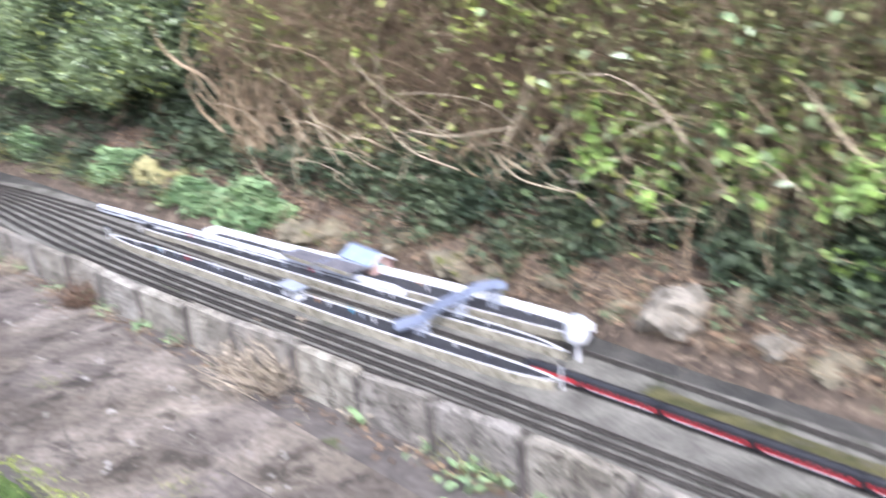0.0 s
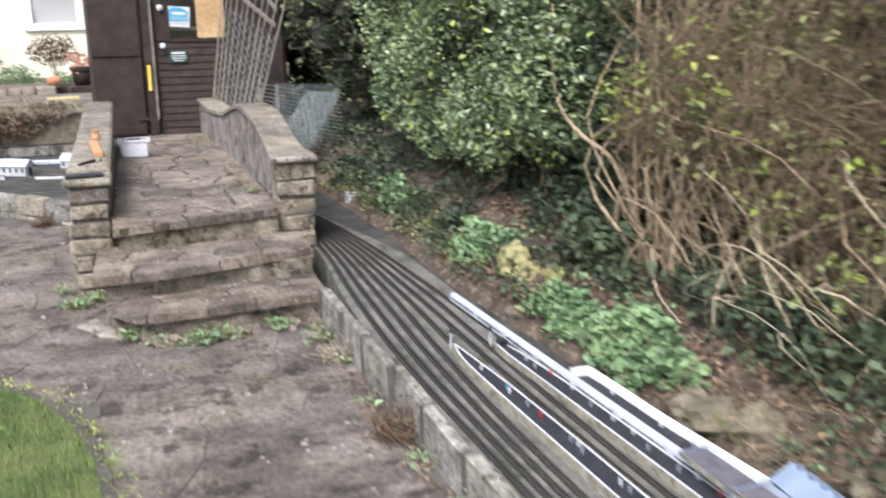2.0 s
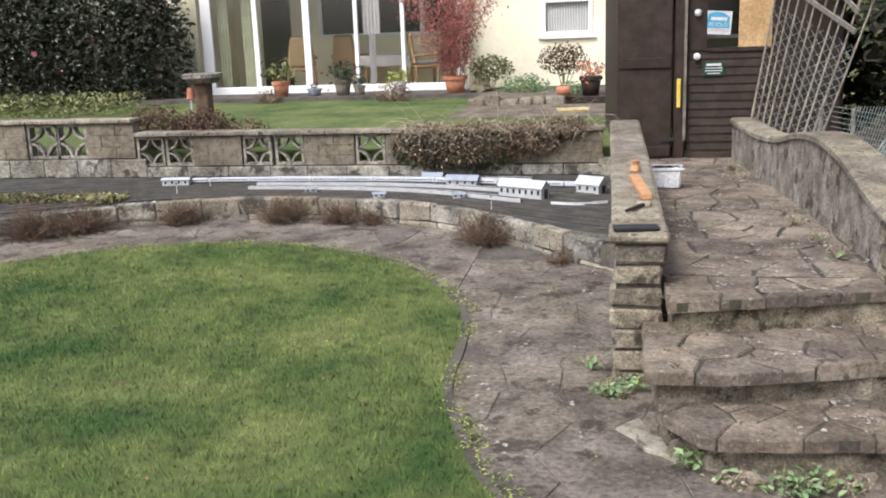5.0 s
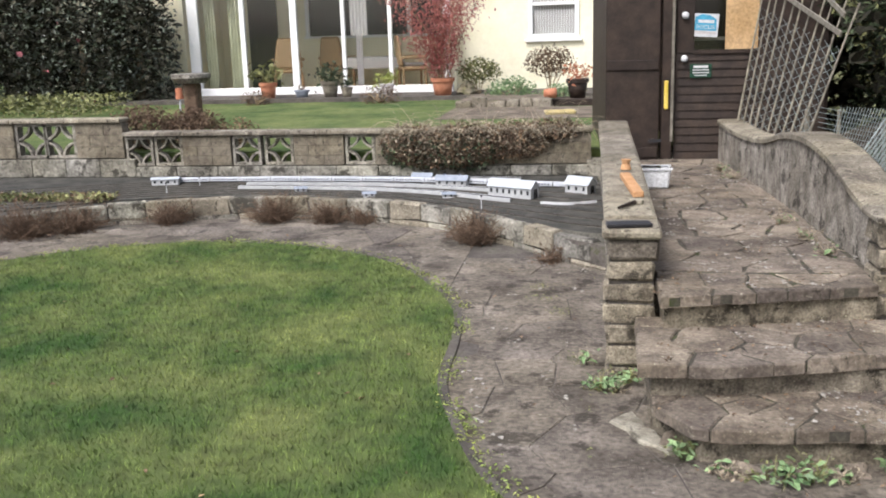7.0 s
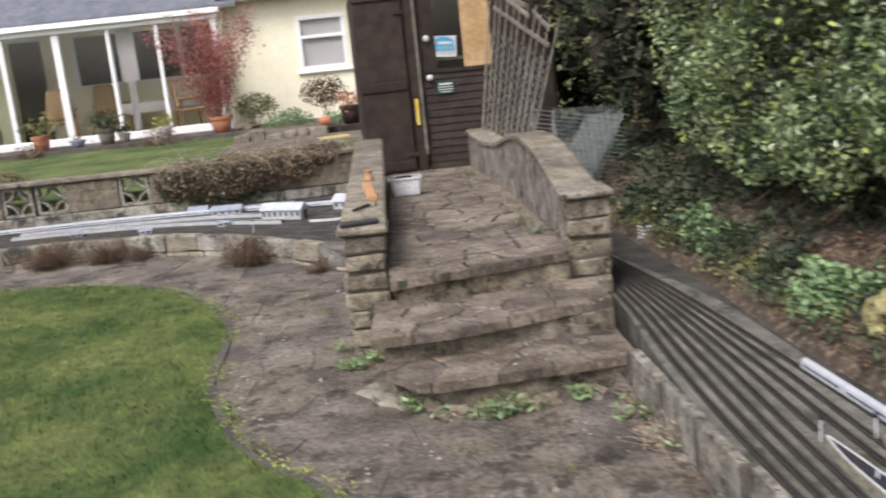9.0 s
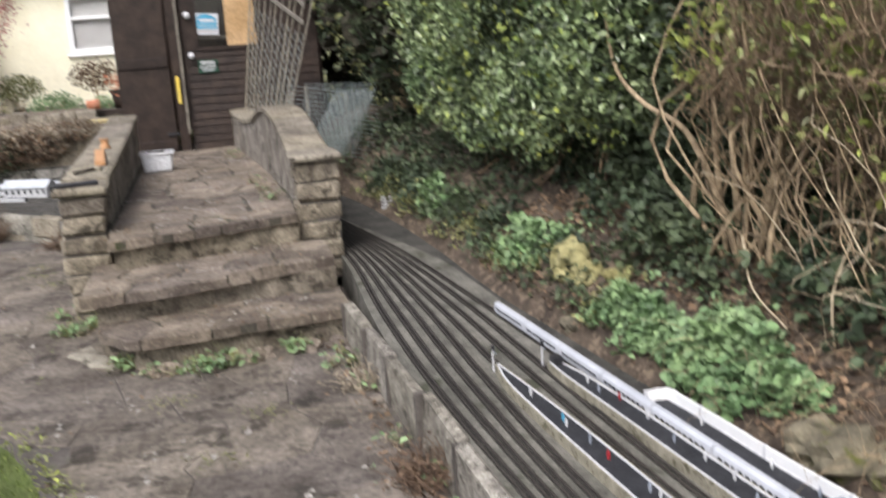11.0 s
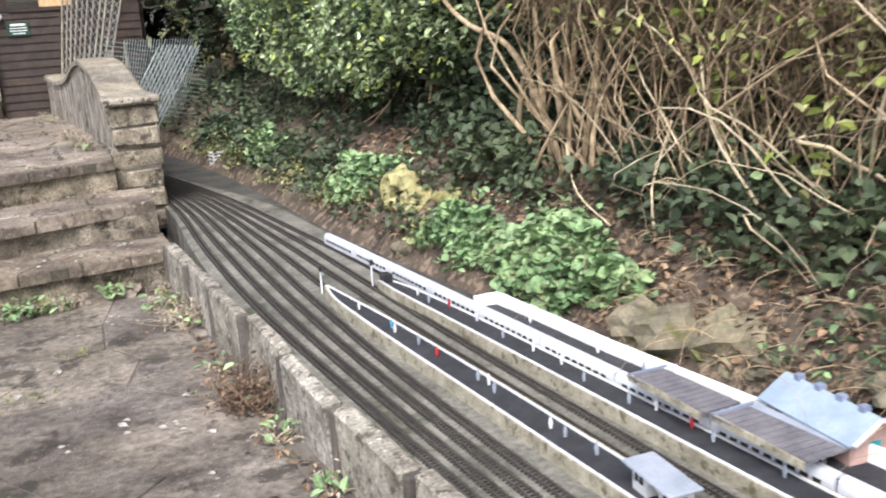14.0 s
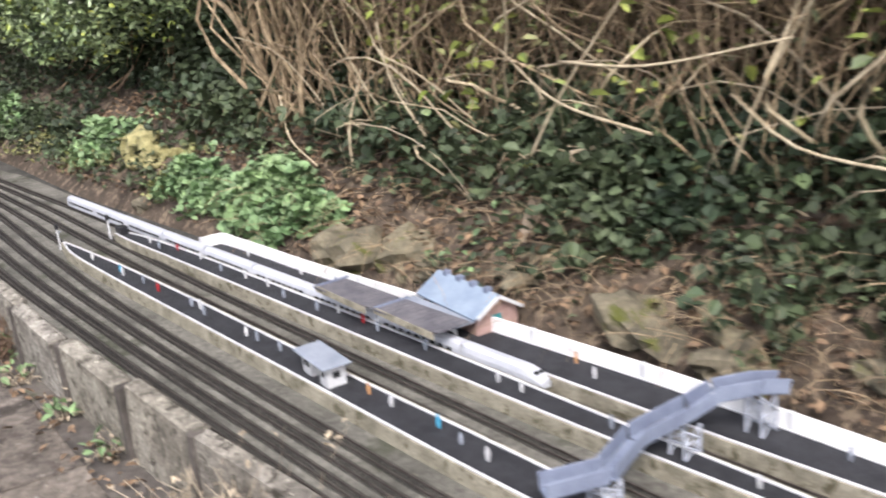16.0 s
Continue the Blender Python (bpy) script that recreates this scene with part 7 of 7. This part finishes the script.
# dark flowering hedge at the back of the upper garden
cam_hedge = root("camellia_hedge", "dark glossy evergreen hedge dotted with pink flowers", "hedge")
hb = [(-13.5, 18.5, 1.8, 2.0, 1.2, 1.8), (-11.0, 19.0, 1.9, 1.8, 1.2, 1.9), (-9.2, 19.4, 1.6, 1.3, 1.0, 1.7), (-8.15, 19.5, 1.5, 0.75, 0.6, 1.6), (-16, 18, 2.4, 2.0, 1.5, 2.6), (-12.0, 21.5, 3.0, 3.0, 1.5, 2.6)]
leaves("crown", cloud(rng, 46000, hb, 0.8), 0.08, M["leaf_camellia"], cam_hedge, rng=rng)
# filler leaves in the hedge, their near-black colour replacing its inner shade
leaves("crown", cloud(rng, 30000, hb, 0.5), 0.16, M["core_shade"], cam_hedge, rng=rng)
M["pink"] = mat("pink_petal", (0.50, 0.14, 0.17), (0.62, 0.24, 0.26), 8, 0.6)
leaves("flower", cloud(rng, 60, hb[:3], 1.0) - (0, 0.1, 0), 0.12, M["pink"], cam_hedge, rng=rng, wide=0.95)
tubes("trunk", [[(b[0], b[1], 0.3), (b[0], b[1] + 0.1, b[2])] for b in hb], [(0.1, 0.05)] * len(hb), M["bark"], cam_hedge, sides=7)
under = root("border_plant", "strip of low green plants under the hedge", "plant", group="border plants")
leaves("crown", np.c_[rng.uniform(-13, -7.6, 3500), rng.uniform(16.5, 18.4, 3500), rng.uniform(0.4, 0.7, 3500)], 0.08, M["leaf_olive"], under, rng=rng, up=1.0)
# trees far behind the shed
farw = root("conifer", "tall dark conifer beyond the house", "tree")
tubes("trunk", [[(3.2, 30, 0.2), (3.2, 30, 9)], [(6.5, 27, 0.2), (6.5, 27, 8)]], [(0.25, 0.06)] * 2, M["bark"], farw, sides=8)
leaves("crown", cloud(rng, 14000, [(3.2, 30, 4.5, 1.6, 1.4, 2.6), (3.2, 30, 7.5, 1.0, 1.0, 2.0), (6.5, 27, 5, 2.5, 2, 3.2)], 0.4), 0.22, M["leaf_dark"], farw, rng=rng)

# ---- pieces of the paving, last ----
def cells(seeds, x0, x1, y0, y1, outline=None):
    """Convex cells round the seeds, cut by the lines half-way to their neighbours."""
    out = []
    for i, s in enumerate(seeds):
        poly = [np.array(p) for p in (outline or ((x0, y0), (x1, y0), (x1, y1), (x0, y1)))]
        dd = np.linalg.norm(seeds - s, axis=1)
        for j in np.argsort(dd)[1:22]:
            m, nrm = (s + seeds[j]) / 2, seeds[j] - s
            nxt = []
            for a, b in zip(poly, poly[1:] + poly[:1]):
                da, db = (a - m) @ nrm, (b - m) @ nrm
                if da <= 0:
                    nxt.append(a)
                if (da < 0) != (db < 0):
                    nxt.append(a + (b - a) * da / (da - db))
            poly = nxt
            if len(poly) < 3:
                break
        if len(poly) >= 3:
            out.append(poly)
    return out


def lay(x0, x1, y0, y1, gap, zf, parent, material, inset, keep=lambda c: True):
    nx, ny = int((x1 - x0) / gap), int((y1 - y0) / gap)
    seeds = np.array([(x0 + (i + 0.5 + rng.uniform(-0.45, 0.45)) * (x1 - x0) / nx, y0 + (j + 0.5 + rng.uniform(-0.45, 0.45)) * (y1 - y0) / ny) for i in range(nx) for j in range(ny)])
    for poly in cells(seeds, x0, x1, y0, y1):
        c = np.mean(poly, axis=0)
        if not keep(c):
            continue
        pts = []
        for a, b in zip(poly, poly[1:] + poly[:1]):
            L = np.linalg.norm(b - a)
            for t in ((0.0, 0.5) if L > gap * 0.5 else (0.0,)):
                p = a + (b - a) * t
                d = p - c
                q = np.linalg.norm(d)
                pts.append(c + d * max(0.5, (q - inset - rng.uniform(0, inset * 1.4)) / q))
        z = zf(c[1]) + rng.normal() * 0.0012
        part("paving_stone", prism(pts, z - 0.015, z, 0.003), material, parent)


lay(-0.7, 1.52, 1.6, 9.3, 0.34, lambda y: 0.0005, path, M["paving"], 0.002, lambda c: not inside(np.array([c[0]]), np.array([c[1]]), LAWN_EDGE)[0])
lay(-4.6, -0.7, 8.2, 10.7, 0.34, lambda y: 0.0005, path, M["paving"], 0.002, lambda c: not inside(np.array([c[0]]), np.array([c[1]]), LAWN_EDGE)[0] and c[1] < np.interp(-c[0], -WALL_L[:, 0], WALL_L[:, 1]))
lay(0.47, 1.43, 7.22, 11.9, 0.24, lambda y: plat_z(y) + 0.002, raised, M["slab"], 0.008)
# ragged slabs of the steps, crazy-paved
for poly, z0, z1 in TREADS:
    xs, ys = [p[0] for p in poly], [p[1] for p in poly]
    deep = max(ys) - min(ys)
    nx = 5
    ny = 3 if deep > 0.46 else 2
    seeds = np.array([(min(xs) + (i + 0.5 + rng.uniform(-0.42, 0.42)) * (max(xs) - min(xs)) / nx, min(ys) + (j + 0.5 + rng.uniform(-0.4, 0.4)) * deep / ny) for i in range(nx) for j in range(ny)])
    for cell in cells(seeds, 0, 0, 0, 0, poly):
        c = np.mean(cell, axis=0)
        pts = [c + (np.array(p) - c) * 0.985 for p in cell]
        pts = ragged([tuple(c + (p - c) * max(0.5, 1 - 0.004 / max(0.01, np.linalg.norm(p - c)))) for p in pts], 0.0035, 0.05)
        bm = prism(pts, z0, z1 + rng.normal() * 0.0025, 0.007)
        for v in bm.verts:
            if v.co.z > z0 + 0.01:
                v.co.z += 0.006 * noise.noise(v.co * 9)
        part("step_slab", bm, M["slab"], steps)
# scattered fallen leaves on lawn and path
n = 150
fx, fy = rng.uniform(-4, 1.5, n), rng.uniform(3, 10, n)
tagged(leaves("fallen_leaves", np.c_[fx, fy, np.full(n, 0.02)], 0.03, M["leaf_dead"], rng=rng, up=4.0, wide=0.6), "small dry leaves scattered on lawn and paving", "leaf litter", kind="stuff")

# pale lichen and lime stains on the paving
n = 200
lx_, ly_ = rng.uniform(-1.6, 1.5, n), rng.uniform(2.4, 9.6, n)
ok = ~inside(lx_, ly_, LAWN_EDGE) & ~((lx_ > 0.15) & (ly_ > 5.9))
ls = []
for a, b in zip(lx_[ok], ly_[ok]):
    q = rng.uniform(0.012, 0.045)
    k = rng.integers(2, 5)
    ls.append(np.c_[rng.normal(a, q * 0.5, k), rng.normal(b, q, k), np.full(k, 0.0035)])
M["lichen"] = mat("pale_lichen", (0.24, 0.225, 0.205), (0.44, 0.42, 0.385), 40, 0.95)
tagged(leaves("lichen", np.concatenate(ls), 0.024, M["lichen"], rng=rng, up=400.0, wide=0.9), "pale grey lichen blotches on the paving", "lichen", kind="stuff")
ls = []
for _ in range(170):
    a, b = rng.uniform(0.5, 1.4), rng.uniform(6.2, 11.5)
    z = 0.15 if b < 6.36 + (a - 0.37) * 0.2 else (0.302 if b < 6.8 + (a - 0.475) * 0.26 else plat_z(b) + 0.003)
    k = rng.integers(2, 6)
    ls.append(np.c_[rng.normal(a, 0.02, k), rng.normal(b, 0.015, k), np.full(k, z + 0.005)])
tagged(leaves("lichen", np.concatenate(ls), 0.02, M["lichen"], rng=rng, up=400.0, wide=0.9), "pale lichen spots and chips on the steps and raised path", "lichen", kind="stuff")
n = 420
px_, py_ = rng.uniform(0.45, 1.4, n), np.where(rng.random(n) < 0.6, rng.uniform(6.0, 7.2, n), rng.uniform(7.2, 11.5, n))
pz_ = np.array([0.16 if b < 6.36 + (a - 0.37) * 0.2 else (0.31 if b < 6.8 + (a - 0.475) * 0.26 else plat_z(b) + 0.008) for a, b in zip(px_, py_)])
pz_ = np.where(py_ < 6.1, 0.012, pz_)
tagged(leaves("step_litter", np.c_[px_, py_, pz_], 0.02, M["leaf_dead"], rng=rng, up=3.0, wide=0.5), "dry leaf fragments lying on the steps", "leaf litter", kind="stuff")
n = 700
wi = rng.integers(0, len(WALL_R), n)
tagged(leaves("wall_litter", np.c_[WALL_R[wi, 0] - 0.05 - np.abs(rng.normal(size=n)) * 0.05, WALL_R[wi, 1] + rng.normal(size=n) * 0.05, rng.uniform(0.004, 0.02, n)], 0.028, M["leaf_dead"], rng=rng, up=2.0, wide=0.5), "leaf litter gathered along the wall's foot", "leaf litter", kind="stuff")
